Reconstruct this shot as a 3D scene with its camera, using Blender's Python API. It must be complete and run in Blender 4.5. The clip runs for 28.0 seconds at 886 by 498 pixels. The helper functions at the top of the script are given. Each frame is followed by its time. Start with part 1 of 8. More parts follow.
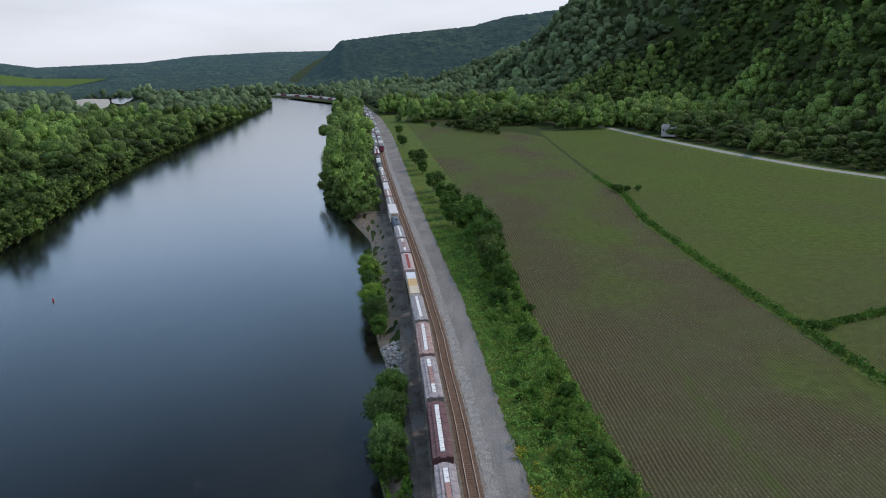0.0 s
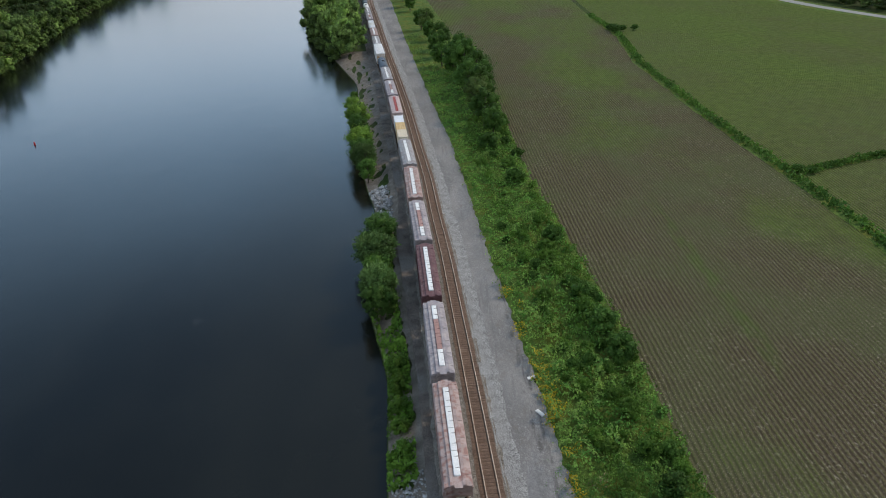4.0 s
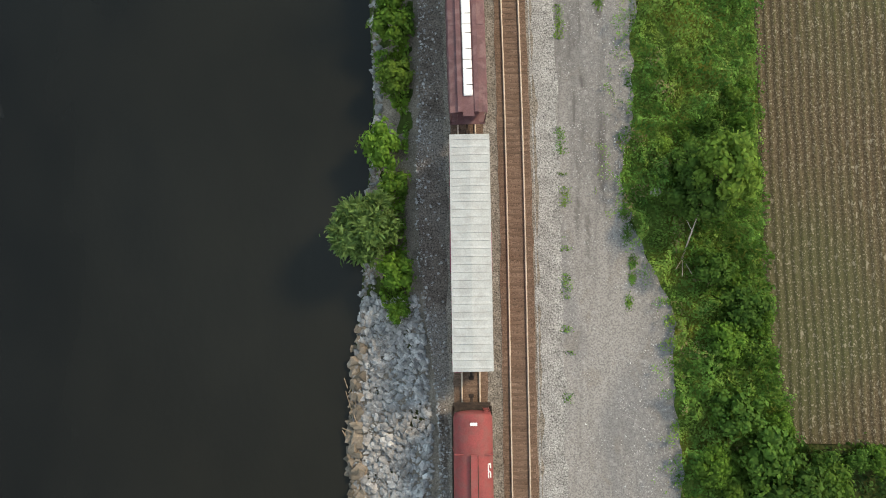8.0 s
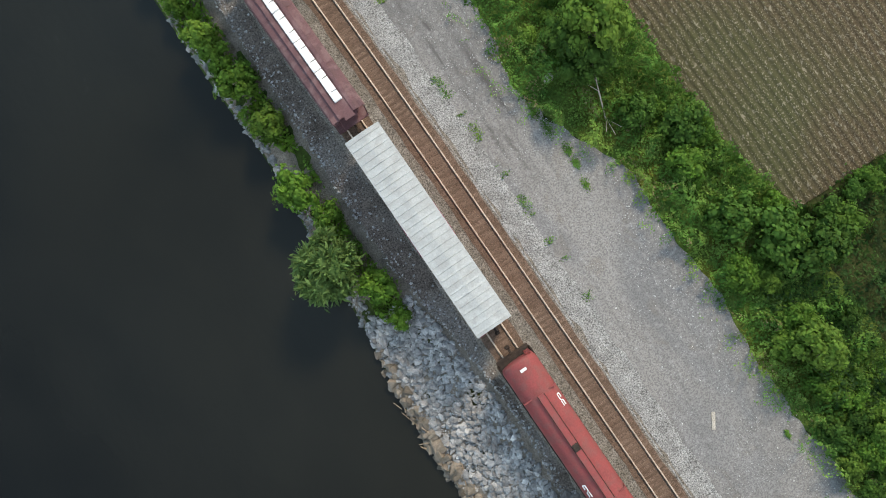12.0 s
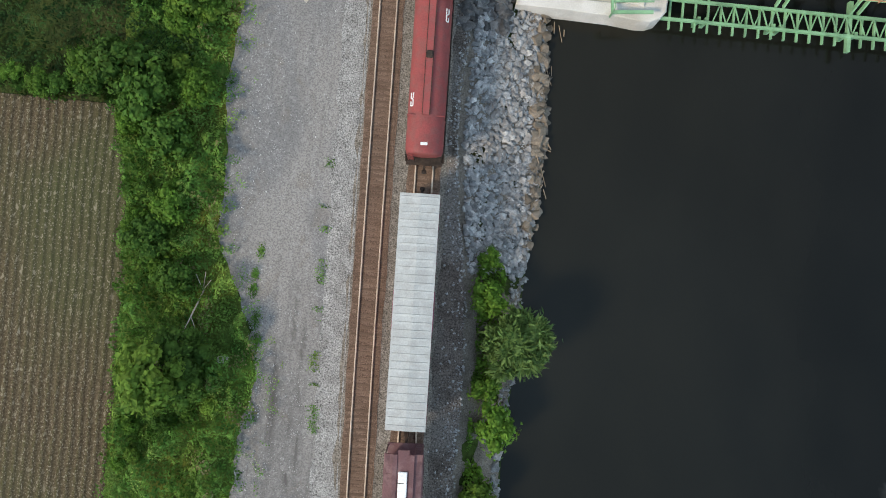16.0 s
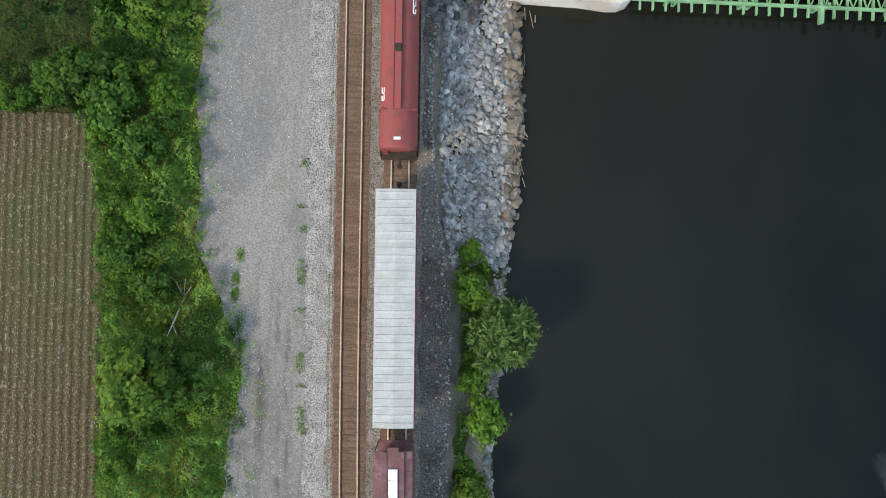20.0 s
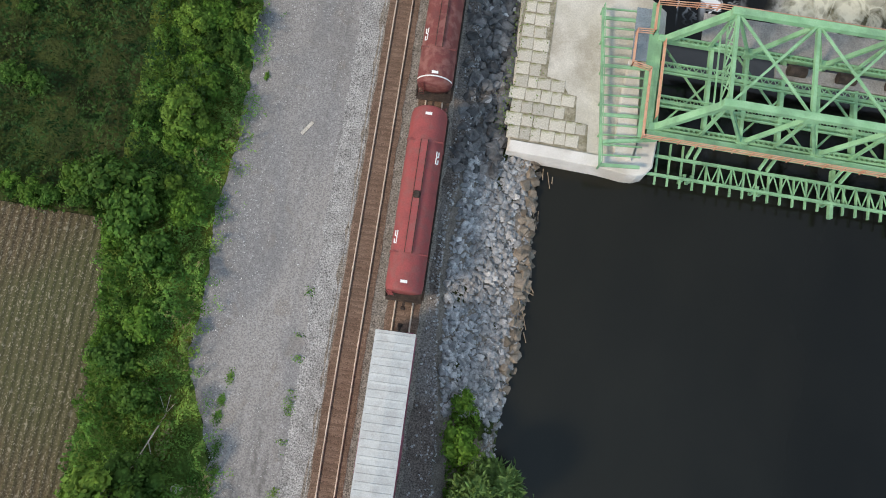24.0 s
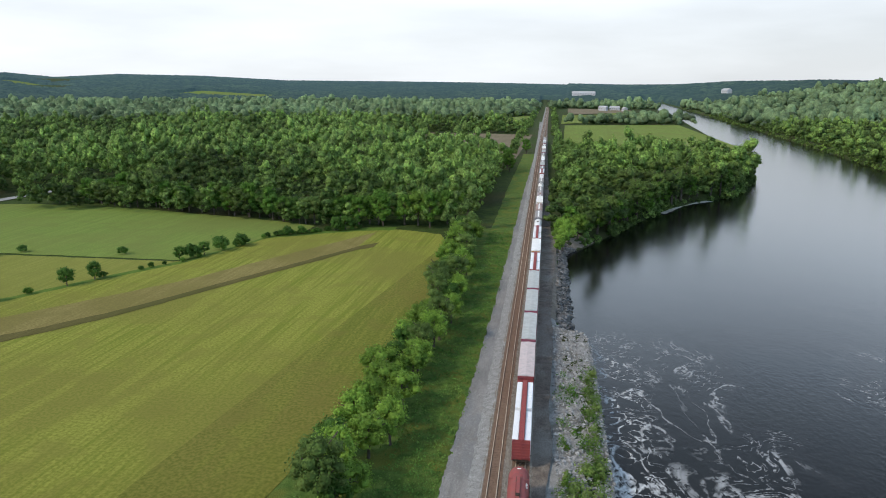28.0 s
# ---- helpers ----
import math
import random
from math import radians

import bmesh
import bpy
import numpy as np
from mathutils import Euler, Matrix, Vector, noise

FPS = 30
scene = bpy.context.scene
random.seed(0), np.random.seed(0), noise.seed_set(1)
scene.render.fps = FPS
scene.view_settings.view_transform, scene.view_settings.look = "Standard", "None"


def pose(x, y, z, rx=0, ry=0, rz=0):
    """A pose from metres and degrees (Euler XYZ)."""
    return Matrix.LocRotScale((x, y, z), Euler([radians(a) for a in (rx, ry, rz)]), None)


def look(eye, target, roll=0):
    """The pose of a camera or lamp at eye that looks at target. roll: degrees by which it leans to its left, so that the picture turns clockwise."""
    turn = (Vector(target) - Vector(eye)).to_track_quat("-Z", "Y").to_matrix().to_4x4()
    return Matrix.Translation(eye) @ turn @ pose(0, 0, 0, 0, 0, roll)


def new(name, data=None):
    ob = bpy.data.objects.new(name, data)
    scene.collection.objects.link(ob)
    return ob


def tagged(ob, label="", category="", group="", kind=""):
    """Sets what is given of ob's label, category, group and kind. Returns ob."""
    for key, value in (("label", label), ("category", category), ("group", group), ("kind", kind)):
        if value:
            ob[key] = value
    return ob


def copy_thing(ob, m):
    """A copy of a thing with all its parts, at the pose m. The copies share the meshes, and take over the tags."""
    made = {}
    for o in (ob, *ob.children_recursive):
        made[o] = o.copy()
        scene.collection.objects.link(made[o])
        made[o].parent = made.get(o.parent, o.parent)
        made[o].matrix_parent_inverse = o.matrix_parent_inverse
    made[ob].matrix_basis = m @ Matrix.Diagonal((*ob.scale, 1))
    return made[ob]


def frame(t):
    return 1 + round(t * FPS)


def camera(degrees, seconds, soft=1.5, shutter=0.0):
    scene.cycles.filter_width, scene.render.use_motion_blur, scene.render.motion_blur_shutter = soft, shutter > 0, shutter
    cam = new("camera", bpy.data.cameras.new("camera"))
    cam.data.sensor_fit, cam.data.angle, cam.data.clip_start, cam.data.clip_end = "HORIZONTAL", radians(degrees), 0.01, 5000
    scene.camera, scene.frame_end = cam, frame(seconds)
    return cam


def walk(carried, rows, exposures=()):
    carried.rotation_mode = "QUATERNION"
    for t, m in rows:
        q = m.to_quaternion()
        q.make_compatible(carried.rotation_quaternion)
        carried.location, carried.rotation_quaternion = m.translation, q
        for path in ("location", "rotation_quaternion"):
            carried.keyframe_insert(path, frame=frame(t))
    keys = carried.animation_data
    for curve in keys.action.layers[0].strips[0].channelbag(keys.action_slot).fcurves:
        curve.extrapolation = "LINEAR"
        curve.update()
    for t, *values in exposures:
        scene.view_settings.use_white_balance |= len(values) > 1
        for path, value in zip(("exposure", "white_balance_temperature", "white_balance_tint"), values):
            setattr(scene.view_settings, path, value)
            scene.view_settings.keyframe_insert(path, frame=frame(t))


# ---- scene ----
cam = camera(64.3, 28.0, 1.0)
PATH = [
    (0, (-1.319, 0.067, 60.798), (-1.336, 2.001, 60.29), -1.4),
    (0.5, (-1.24, 0.073, 60.798), (-1.254, 2.001, 60.267), -1.4),
    (1, (-1.243, 0.035, 60.799), (-1.256, 1.946, 60.208), -1.4),
    (1.5, (-1.339, 0.023, 60.794), (-1.35, 1.915, 60.146), -1.4),
    (2, (-1.35, 0.035, 60.766), (-1.357, 1.907, 60.062), -1.5),
    (2.5, (-1.303, 0.014, 60.71), (-1.308, 1.865, 59.95), -1.4),
    (4.5, (-1.304, 0.044, 60.477), (-1.295, 1.779, 59.483), -1.0),
    (5, (-1.297, 0.052, 60.448), (-1.286, 1.723, 59.349), -0.9),
    (5.5, (-1.295, 0.014, 60.442), (-1.283, 1.582, 59.2), -0.7),
    (6, (-1.158, -0.098, 60.436), (-1.15, 1.284, 58.99), -0.2),
    (6.5, (-0.861, -0.093, 60.438), (-0.854, 1.07, 58.811), 0.3),
    (7, (-0.396, -0.091, 60.455), (-0.394, 0.823, 58.676), 0.2),
    (7.5, (0.113, -0.155, 60.515), (0.111, 0.385, 58.589), 0.6),
    (8, (0.624, -0.191, 60.564), (0.623, -0.029, 58.57), 1.0),
    (8.5, (1.093, -0.212, 60.583), (1.087, -0.099, 58.586), -1.8),
    (9, (1.451, -0.25, 60.618), (1.441, -0.136, 58.622), -3.9),
    (9.5, (1.686, -0.301, 60.678), (1.677, -0.185, 58.681), -3.9),
    (10, (1.811, -0.349, 60.745), (1.806, -0.235, 58.749), -2.1),
    (10.5, (1.851, -0.377, 60.816), (1.851, -0.262, 58.819), -0.6),
    (11, (1.836, -0.381, 60.895), (1.849, -0.271, 58.898), -0.9),
    (11.5, (1.819, -0.359, 60.942), (1.846, -0.255, 58.944), -3.0),
    (13.5, (1.806, -0.055, 60.841), (1.867, -0.047, 58.842), -9.9),
    (14, (1.751, 0.145, 60.866), (1.804, 0.129, 58.867), -4.7),
    (14.5, (1.636, 0.433, 61.011), (1.677, 0.39, 59.012), 7.5),
    (15, (1.4, 0.777, 61.084), (1.427, 0.713, 59.085), 12.2),
    (15.5, (1.038, 1.113, 61.094), (1.055, 1.034, 59.095), 7.5),
    (16, (0.624, 1.424, 61.077), (0.635, 1.338, 59.079), -1.6),
    (16.5, (0.238, 1.7, 61.056), (0.252, 1.606, 59.058), -4.7),
    (17, (-0.125, 1.963, 61.117), (-0.125, 1.875, 59.119), -18.9),
    (17.5, (-0.416, 2.111, 61.103), (-0.412, 2.018, 59.105), -14.9),
    (18, (-0.597, 2.098, 60.991), (-0.587, 2.003, 58.993), -10.0),
    (18.5, (-0.716, 1.948, 60.865), (-0.706, 1.86, 58.866), -8.5),
    (19, (-0.789, 1.697, 60.746), (-0.777, 1.615, 58.748), -3.6),
    (19.5, (-0.839, 1.387, 60.666), (-0.83, 1.316, 58.667), -1.9),
    (20, (-0.876, 1.034, 60.611), (-0.872, 0.974, 58.612), -1.1),
    (20.5, (-0.905, 0.651, 60.581), (-0.902, 0.603, 58.581), 0.8),
    (22.5, (-0.947, -0.933, 60.55), (-0.928, -1.102, 58.558), 1.8),
    (23, (-0.943, -1.169, 60.599), (-0.914, -1.407, 58.614), 1.6),
    (23.5, (-0.912, -1.285, 60.639), (-0.871, -1.598, 58.664), 1.7),
    (24, (-0.825, -1.314, 60.671), (-0.773, -1.704, 58.71), 2.2),
    (24.5, (-0.667, -1.313, 60.684), (-0.595, -1.826, 58.752), 2.4),
    (25, (-0.469, -1.292, 60.679), (-0.353, -2.008, 58.815), 1.7),
    (25.5, (-0.248, -1.221, 60.729), (-0.098, -2.084, 58.931), 1.6),
    (26, (0.119, -1.531, 60.802), (0.267, -2.412, 59.012), 2.3),
    (26.5, (0.566, -1.834, 60.898), (0.808, -3.053, 59.331), 1.9),
    (27, (0.885, -1.702, 60.933), (1.194, -3.276, 59.739), 1.5),
    (27.5, (1.173, -1.284, 60.928), (1.498, -3.106, 60.171), 0.4),
    (28, (1.393, -0.534, 60.814), (1.723, -2.453, 60.358), 0.3),
]
walk(cam, [(t, look(e, g, r)) for t, e, g, r in PATH], [(0, -0.28, 6600, 18), (2.5, -0.25, 6700, 18), (5, 0.0, 7500, 12), (6, 0.22, 8500, 13), (7, 0.5, 8800, 14), (8, 0.55, 8300, 13), (9, 0.72, 8000, 12), (10, 0.72, 7800, 12), (11.5, 0.62, 7500, 12), (14, 0.29, 7200, 13), (16, 0.35, 7200, 13), (19, 0.50, 7200, 13), (20.5, 0.52, 7200, 13), (23, 0.43, 7200, 16), (25, 0.32, 7200, 16), (26, 0.28, 7100, 15), (27, 0.25, 6900, 15), (28, 0.1, 6800, 13)])

# ---- light ----
SUN_EL, SUN_AZ = 40.0, 52.0          # degrees; azimuth clockwise from +y
world = bpy.data.worlds.new("sky")
scene.world = world
world.use_nodes = True
wn, wl = world.node_tree.nodes, world.node_tree.links
wn.clear()
w_out = wn.new("ShaderNodeOutputWorld")
w_bg = wn.new("ShaderNodeBackground")
w_sky = wn.new("ShaderNodeTexSky")
w_sky.sky_type = "NISHITA"
w_sky.sun_disc = False
w_sky.sun_elevation, w_sky.sun_rotation = radians(SUN_EL), radians(SUN_AZ)
w_sky.dust_density, w_sky.air_density, w_sky.ozone_density = 0.6, 1.0, 2.0
w_co = wn.new("ShaderNodeTexCoord")
w_map = wn.new("ShaderNodeMapping")
w_map.inputs["Scale"].default_value = (1.0, 1.0, 5.0)
w_cloud = wn.new("ShaderNodeTexNoise")
w_cloud.inputs["Scale"].default_value, w_cloud.inputs["Detail"].default_value = 2.2, 7.0
w_ramp = wn.new("ShaderNodeMapRange")
w_ramp.inputs["From Min"].default_value, w_ramp.inputs["From Max"].default_value = 0.42, 0.66
w_ramp.inputs["To Min"].default_value, w_ramp.inputs["To Max"].default_value = 0.42, 0.70
w_sep = wn.new("ShaderNodeSeparateXYZ")
w_haze = wn.new("ShaderNodeMapRange")
w_haze.interpolation_type = "SMOOTHSTEP"
w_haze.inputs["From Min"].default_value, w_haze.inputs["From Max"].default_value = 0.02, 0.66
w_haze.inputs["To Min"].default_value, w_haze.inputs["To Max"].default_value = 0.90, 0.0
w_max = wn.new("ShaderNodeMath")
w_max.operation = "MAXIMUM"
# the haze is brighter towards the sun
w_dot = wn.new("ShaderNodeVectorMath")
w_dot.operation = "DOT_PRODUCT"
w_dot.inputs[1].default_value = (math.cos(radians(SUN_EL)) * math.sin(radians(SUN_AZ)), math.cos(radians(SUN_EL)) * math.cos(radians(SUN_AZ)), math.sin(radians(SUN_EL)))
w_glow = wn.new("ShaderNodeMapRange")
w_glow.inputs["From Min"].default_value, w_glow.inputs["From Max"].default_value = -1.0, 1.0
w_glow.inputs["To Min"].default_value, w_glow.inputs["To Max"].default_value = 0.88, 1.26
w_white = wn.new("ShaderNodeVectorMath")
w_white.operation = "SCALE"
wl.new(w_co.outputs["Generated"], w_dot.inputs[0])
wl.new(w_dot.outputs["Value"], w_glow.inputs["Value"])
# thin bright blue-white cloud stands above the haze of the horizon and thins towards the zenith
w_low = wn.new("ShaderNodeMath")
w_low.operation = "MULTIPLY"
for k, (lo, hi, va, vb) in enumerate(((0.08, 0.21, 1.00, 2.2), (0.28, 0.49, 1.0, 0.305))):
    w_step = wn.new("ShaderNodeMapRange")
    w_step.interpolation_type = "SMOOTHSTEP"
    for key, q in (("From Min", lo), ("From Max", hi), ("To Min", va), ("To Max", vb)):
        w_step.inputs[key].default_value = q
    wl.new(w_sep.outputs["Z"], w_step.inputs["Value"])
    wl.new(w_step.outputs["Result"], w_low.inputs[k])
w_tone = wn.new("ShaderNodeMix")
w_tone.data_type = "RGBA"
w_tone.inputs[6].default_value, w_tone.inputs[7].default_value = (7.3, 8.1, 8.8, 1), (4.4, 8.05, 12.0, 1)
w_blue = wn.new("ShaderNodeMapRange")
w_blue.inputs["From Min"].default_value, w_blue.inputs["From Max"].default_value = 0.12, 0.30
w_amp = wn.new("ShaderNodeMath")
w_amp.operation = "MULTIPLY"
wl.new(w_glow.outputs["Result"], w_amp.inputs[0])
wl.new(w_low.outputs["Value"], w_amp.inputs[1])
wl.new(w_tone.outputs[2], w_white.inputs[0])
# the blue is clearer to the north
w_north = wn.new("ShaderNodeMapRange")
w_north.inputs["From Min"].default_value, w_north.inputs["From Max"].default_value = -0.5, 0.5
w_north.inputs["To Min"].default_value, w_north.inputs["To Max"].default_value = 0.3, 1.0
w_clear = wn.new("ShaderNodeMath")
w_clear.operation = "MULTIPLY"
wl.new(w_sep.outputs["Y"], w_north.inputs["Value"])
wl.new(w_north.outputs["Result"], w_clear.inputs[0])
wl.new(w_blue.outputs["Result"], w_clear.inputs[1])
wl.new(w_clear.outputs[0], w_tone.inputs[0])
w_mix = wn.new("ShaderNodeMix")
w_mix.data_type = "RGBA"
wl.new(w_white.outputs["Vector"], w_mix.inputs[7])
wl.new(w_co.outputs["Generated"], w_sep.inputs[0])
wl.new(w_sep.outputs["Z"], w_haze.inputs["Value"])
wl.new(w_sep.outputs["Z"], w_blue.inputs["Value"])
# soft cloud tones near the horizon
w_soft = wn.new("ShaderNodeMapRange")
w_soft.inputs["From Min"].default_value, w_soft.inputs["From Max"].default_value = 0.35, 0.65
w_soft.inputs["To Min"].default_value, w_soft.inputs["To Max"].default_value = 0.86, 1.08
w_amp2 = wn.new("ShaderNodeMath")
w_amp2.operation = "MULTIPLY"
wl.new(w_cloud.outputs["Fac"], w_soft.inputs["Value"])
wl.new(w_soft.outputs["Result"], w_amp2.inputs[0])
wl.new(w_amp.outputs[0], w_amp2.inputs[1])
wl.new(w_amp2.outputs[0], w_white.inputs["Scale"])
wl.new(w_haze.outputs["Result"], w_max.inputs[0])
wl.new(w_co.outputs["Generated"], w_map.inputs["Vector"])
wl.new(w_map.outputs["Vector"], w_cloud.inputs["Vector"])
wl.new(w_cloud.outputs["Fac"], w_ramp.inputs["Value"])
wl.new(w_ramp.outputs["Result"], w_max.inputs[1])
wl.new(w_max.outputs[0], w_mix.inputs[0])
wl.new(w_sky.outputs["Color"], w_mix.inputs[6])
wl.new(w_mix.outputs[2], w_bg.inputs["Color"])
wl.new(w_bg.outputs["Background"], w_out.inputs["Surface"])
w_bg.inputs["Strength"].default_value = 0.115

sun_data = bpy.data.lights.new("sun", "SUN")
sun_data.energy, sun_data.angle, sun_data.color = 2.35, radians(12), (1.0, 0.90, 0.74)
sun = new("sun", sun_data)
sun.rotation_euler = (radians(90 - SUN_EL), 0, radians(180 - SUN_AZ))


# ---- materials ----
def mat(name, c1, c2, scale=1.0, rough=0.9, bump=0.3, fine=12.0, metallic=0.0, spread=0.0, grain=0.35, c3=None, s3=0.1,
        lo=0.35, hi=0.65, stretch=(1, 1, 1), island=0.0, through_light=0.0, tint=0.0, bumpdist=0.05, spec=0.08):
    """Two colours mixed by noise, a third over larger patches, fine grain, relief, and spread from piece to piece."""
    m = bpy.data.materials.new(name)
    m.use_nodes = True
    n, l = m.node_tree.nodes, m.node_tree.links
    p = n["Principled BSDF"]
    co = n.new("ShaderNodeTexCoord")
    mp = n.new("ShaderNodeMapping")
    mp.inputs["Scale"].default_value = stretch
    l.new(co.outputs["Object"], mp.inputs["Vector"])

    def tex(s, detail=4.0):
        t = n.new("ShaderNodeTexNoise")
        t.inputs["Scale"].default_value, t.inputs["Detail"].default_value = s, detail
        l.new(mp.outputs["Vector"], t.inputs["Vector"])
        return t

    def ramp(src, a, b, ta=0.0, tb=1.0):
        r = n.new("ShaderNodeMapRange")
        for key, v in (("From Min", a), ("From Max", b), ("To Min", ta), ("To Max", tb)):
            r.inputs[key].default_value = v
        l.new(src, r.inputs["Value"])
        return r.outputs["Result"]

    def mix(f, a, b, blend="MIX"):
        x = n.new("ShaderNodeMix")
        x.data_type, x.blend_type = "RGBA", blend
        for s, v in ((0, f), (6, a), (7, b)):
            if isinstance(v, tuple):
                x.inputs[s].default_value = (*v, 1)
            elif isinstance(v, float):
                x.inputs[s].default_value = v
            else:
                l.new(v, x.inputs[s])
        return x.outputs[2]

    def grey(v):
        c = n.new("ShaderNodeCombineColor")
        for k in range(3):
            l.new(v, c.inputs[k])
        return c.outputs[0]

    col = mix(ramp(tex(scale).outputs["Fac"], lo, hi), c1, c2)
    if c3:
        col = mix(ramp(tex(s3, 5.0).outputs["Fac"], 0.48, 0.62), col, c3)
    g = tex(fine, 5.0).outputs["Fac"]
    if grain:
        col = mix(1.0, col, grey(ramp(g, 0.25, 0.75, 1 - grain, 1 + grain)), "MULTIPLY")
    if spread:
        oi = n.new("ShaderNodeObjectInfo")
        col = mix(1.0, col, grey(ramp(oi.outputs["Random"], 0, 1, 1 - spread, 1 + spread)), "MULTIPLY")
    if island:
        ge = n.new("ShaderNodeNewGeometry")
        col = mix(1.0, col, grey(ramp(ge.outputs["Random Per Island"], 0, 1, 1 - island, 1 + island)), "MULTIPLY")
    if tint:
        at = n.new("ShaderNodeAttribute")
        at.attribute_name = "tint"
        col = mix(1.0, col, grey(ramp(at.outputs["Fac"], 0, 1, 1 - tint, 1 + tint)), "MULTIPLY")
    l.new(col, p.inputs["Base Color"])
    p.inputs["Metallic"].default_value = metallic
    p.inputs["Specular IOR Level"].default_value = spec
    l.new(ramp(g, 0.2, 0.8, max(rough - 0.1, 0.02), min(rough + 0.1, 1)), p.inputs["Roughness"])
    if bump:
        b = n.new("ShaderNodeBump")
        b.inputs["Strength"].default_value, b.inputs["Distance"].default_value = bump, bumpdist
        l.new(g, b.inputs["Height"])
        l.new(b.outputs["Normal"], p.inputs["Normal"])
    if through_light:
        tr = n.new("ShaderNodeBsdfTranslucent")
        l.new(col, tr.inputs["Color"])
        sh = n.new("ShaderNodeMixShader")
        sh.inputs[0].default_value = through_light
        l.new(p.outputs[0], sh.inputs[1])
        l.new(tr.outputs[0], sh.inputs[2])
        l.new(sh.outputs[0], n["Material Output"].inputs["Surface"])
    return m


def paint(name, c, rough=0.55, dirt=0.3, rust=None, spread=0.0, metallic=0.0):
    """Weathered paint: streaks across the car and blotches of dirt."""
    d = tuple(v * (1 - dirt) + 0.05 * dirt for v in c)
    return mat(name, c, d, scale=0.9, rough=rough, bump=0.12, fine=9.0, grain=0.14, c3=rust, s3=1.3, spread=spread, metallic=metallic, lo=0.45, hi=0.75, bumpdist=0.01)


M_FLOOR = mat("forest_floor", (0.030, 0.050, 0.014), (0.055, 0.085, 0.020), 0.25, 1.0, 0.6, 3.0, c3=(0.05, 0.055, 0.022), s3=0.02, bumpdist=0.4)
M_WEEDG = mat("weed_ground", (0.060, 0.112, 0.022), (0.115, 0.178, 0.040), 0.5, 1.0, 0.9, 5.0, c3=(0.13, 0.15, 0.03), s3=0.16, bumpdist=0.3)
M_BALLAST = mat("ballast_grey", (0.235, 0.23, 0.22), (0.325, 0.32, 0.308), 0.8, 0.95, 0.9, 8.5, grain=0.85, bumpdist=0.08)
M_BALLASTB = mat("ballast_brown", (0.17, 0.148, 0.122), (0.25, 0.222, 0.19), 1.2, 0.95, 0.9, 8.5, grain=0.85, bumpdist=0.08)
M_RUST_BED = mat("rusty_track_bed", (0.135, 0.088, 0.064), (0.20, 0.135, 0.10), 0.9, 0.95, 0.8, 9.0, grain=0.6, bumpdist=0.06)
M_CINDER = mat("dark_cinder", (0.115, 0.095, 0.080), (0.190, 0.159, 0.135), 0.5, 0.95, 0.9, 8.0, grain=0.85, c3=(0.200, 0.180, 0.160), s3=0.12, bumpdist=0.06)
M_BANK = mat("stony_bank_soil", (0.165, 0.139, 0.113), (0.255, 0.218, 0.180), 0.7, 1.0, 0.9, 8.0, grain=0.5, bumpdist=0.12)
M_SLEEPER = mat("sleeper_timber", (0.130, 0.085, 0.060), (0.185, 0.125, 0.092), 3.0, 0.9, 0.5, 25.0, spread=0.16, stretch=(0.4, 4, 1), bumpdist=0.02)
M_RAILTOP = mat("worn_rail_steel", (0.50, 0.39, 0.30), (0.66, 0.54, 0.43), 2.0, 0.45, 0.1, 20.0, metallic=0.1, stretch=(1, 0.2, 1))
M_ROCK = mat("pale_riprap_stone", (0.290, 0.282, 0.273), (0.470, 0.460, 0.445), 1.6, 0.9, 0.5, 14.0, spread=0.32, island=0.35, bumpdist=0.05)
M_DARKROCK = mat("dark_riprap_stone", (0.125, 0.118, 0.112), (0.25, 0.24, 0.23), 1.6, 0.85, 0.5, 14.0, spread=0.35, island=0.4, bumpdist=0.05)
M_BROWNROCK = mat("stained_shore_stone", (0.16, 0.135, 0.105), (0.24, 0.20, 0.16), 1.6, 0.9, 0.5, 14.0, island=0.35, bumpdist=0.05)
M_CONC = mat("weathered_concrete", (0.475, 0.445, 0.375), (0.575, 0.545, 0.475), 0.5, 0.9, 0.35, 10.0, grain=0.18, c3=(0.40, 0.365, 0.30), s3=0.3, bumpdist=0.02)
M_CONCW = mat("clean_concrete", (0.60, 0.57, 0.52), (0.68, 0.65, 0.60), 0.6, 0.85, 0.3, 10.0, grain=0.14, c3=(0.50, 0.46, 0.40), s3=0.25, bumpdist=0.02)
M_BLOCK = mat("stone_block", (0.45, 0.42, 0.35), (0.54, 0.51, 0.44), 1.0, 0.95, 0.4, 12.0, spread=0.15, c3=(0.20, 0.21, 0.08), s3=0.6, bumpdist=0.03)
M_DRIFT = mat("driftwood", (0.26, 0.19, 0.13), (0.38, 0.30, 0.22), 2.0, 0.9, 0.3, 20.0, island=0.3)
M_GREENSTEEL = mat("green_bridge_paint", (0.20, 0.40, 0.215), (0.26, 0.47, 0.275), 0.7, 0.5, 0.15, 9.0, grain=0.12, c3=(0.17, 0.32, 0.185), s3=0.5, bumpdist=0.01)
M_ORANGE = mat("faded_orange_rail", (0.55, 0.26, 0.16), (0.62, 0.36, 0.25), 1.0, 0.6, 0.1, 12.0, grain=0.1)
M_WHITEST = mat("galvanised_white", (0.60, 0.60, 0.61), (0.72, 0.72, 0.73), 1.0, 0.5, 0.1, 10.0, grain=0.1, metallic=0.1)
M_BLACK = mat("black_enamel", (0.012, 0.012, 0.012), (0.025, 0.025, 0.025), 2.0, 0.6, 0.1, 10.0)
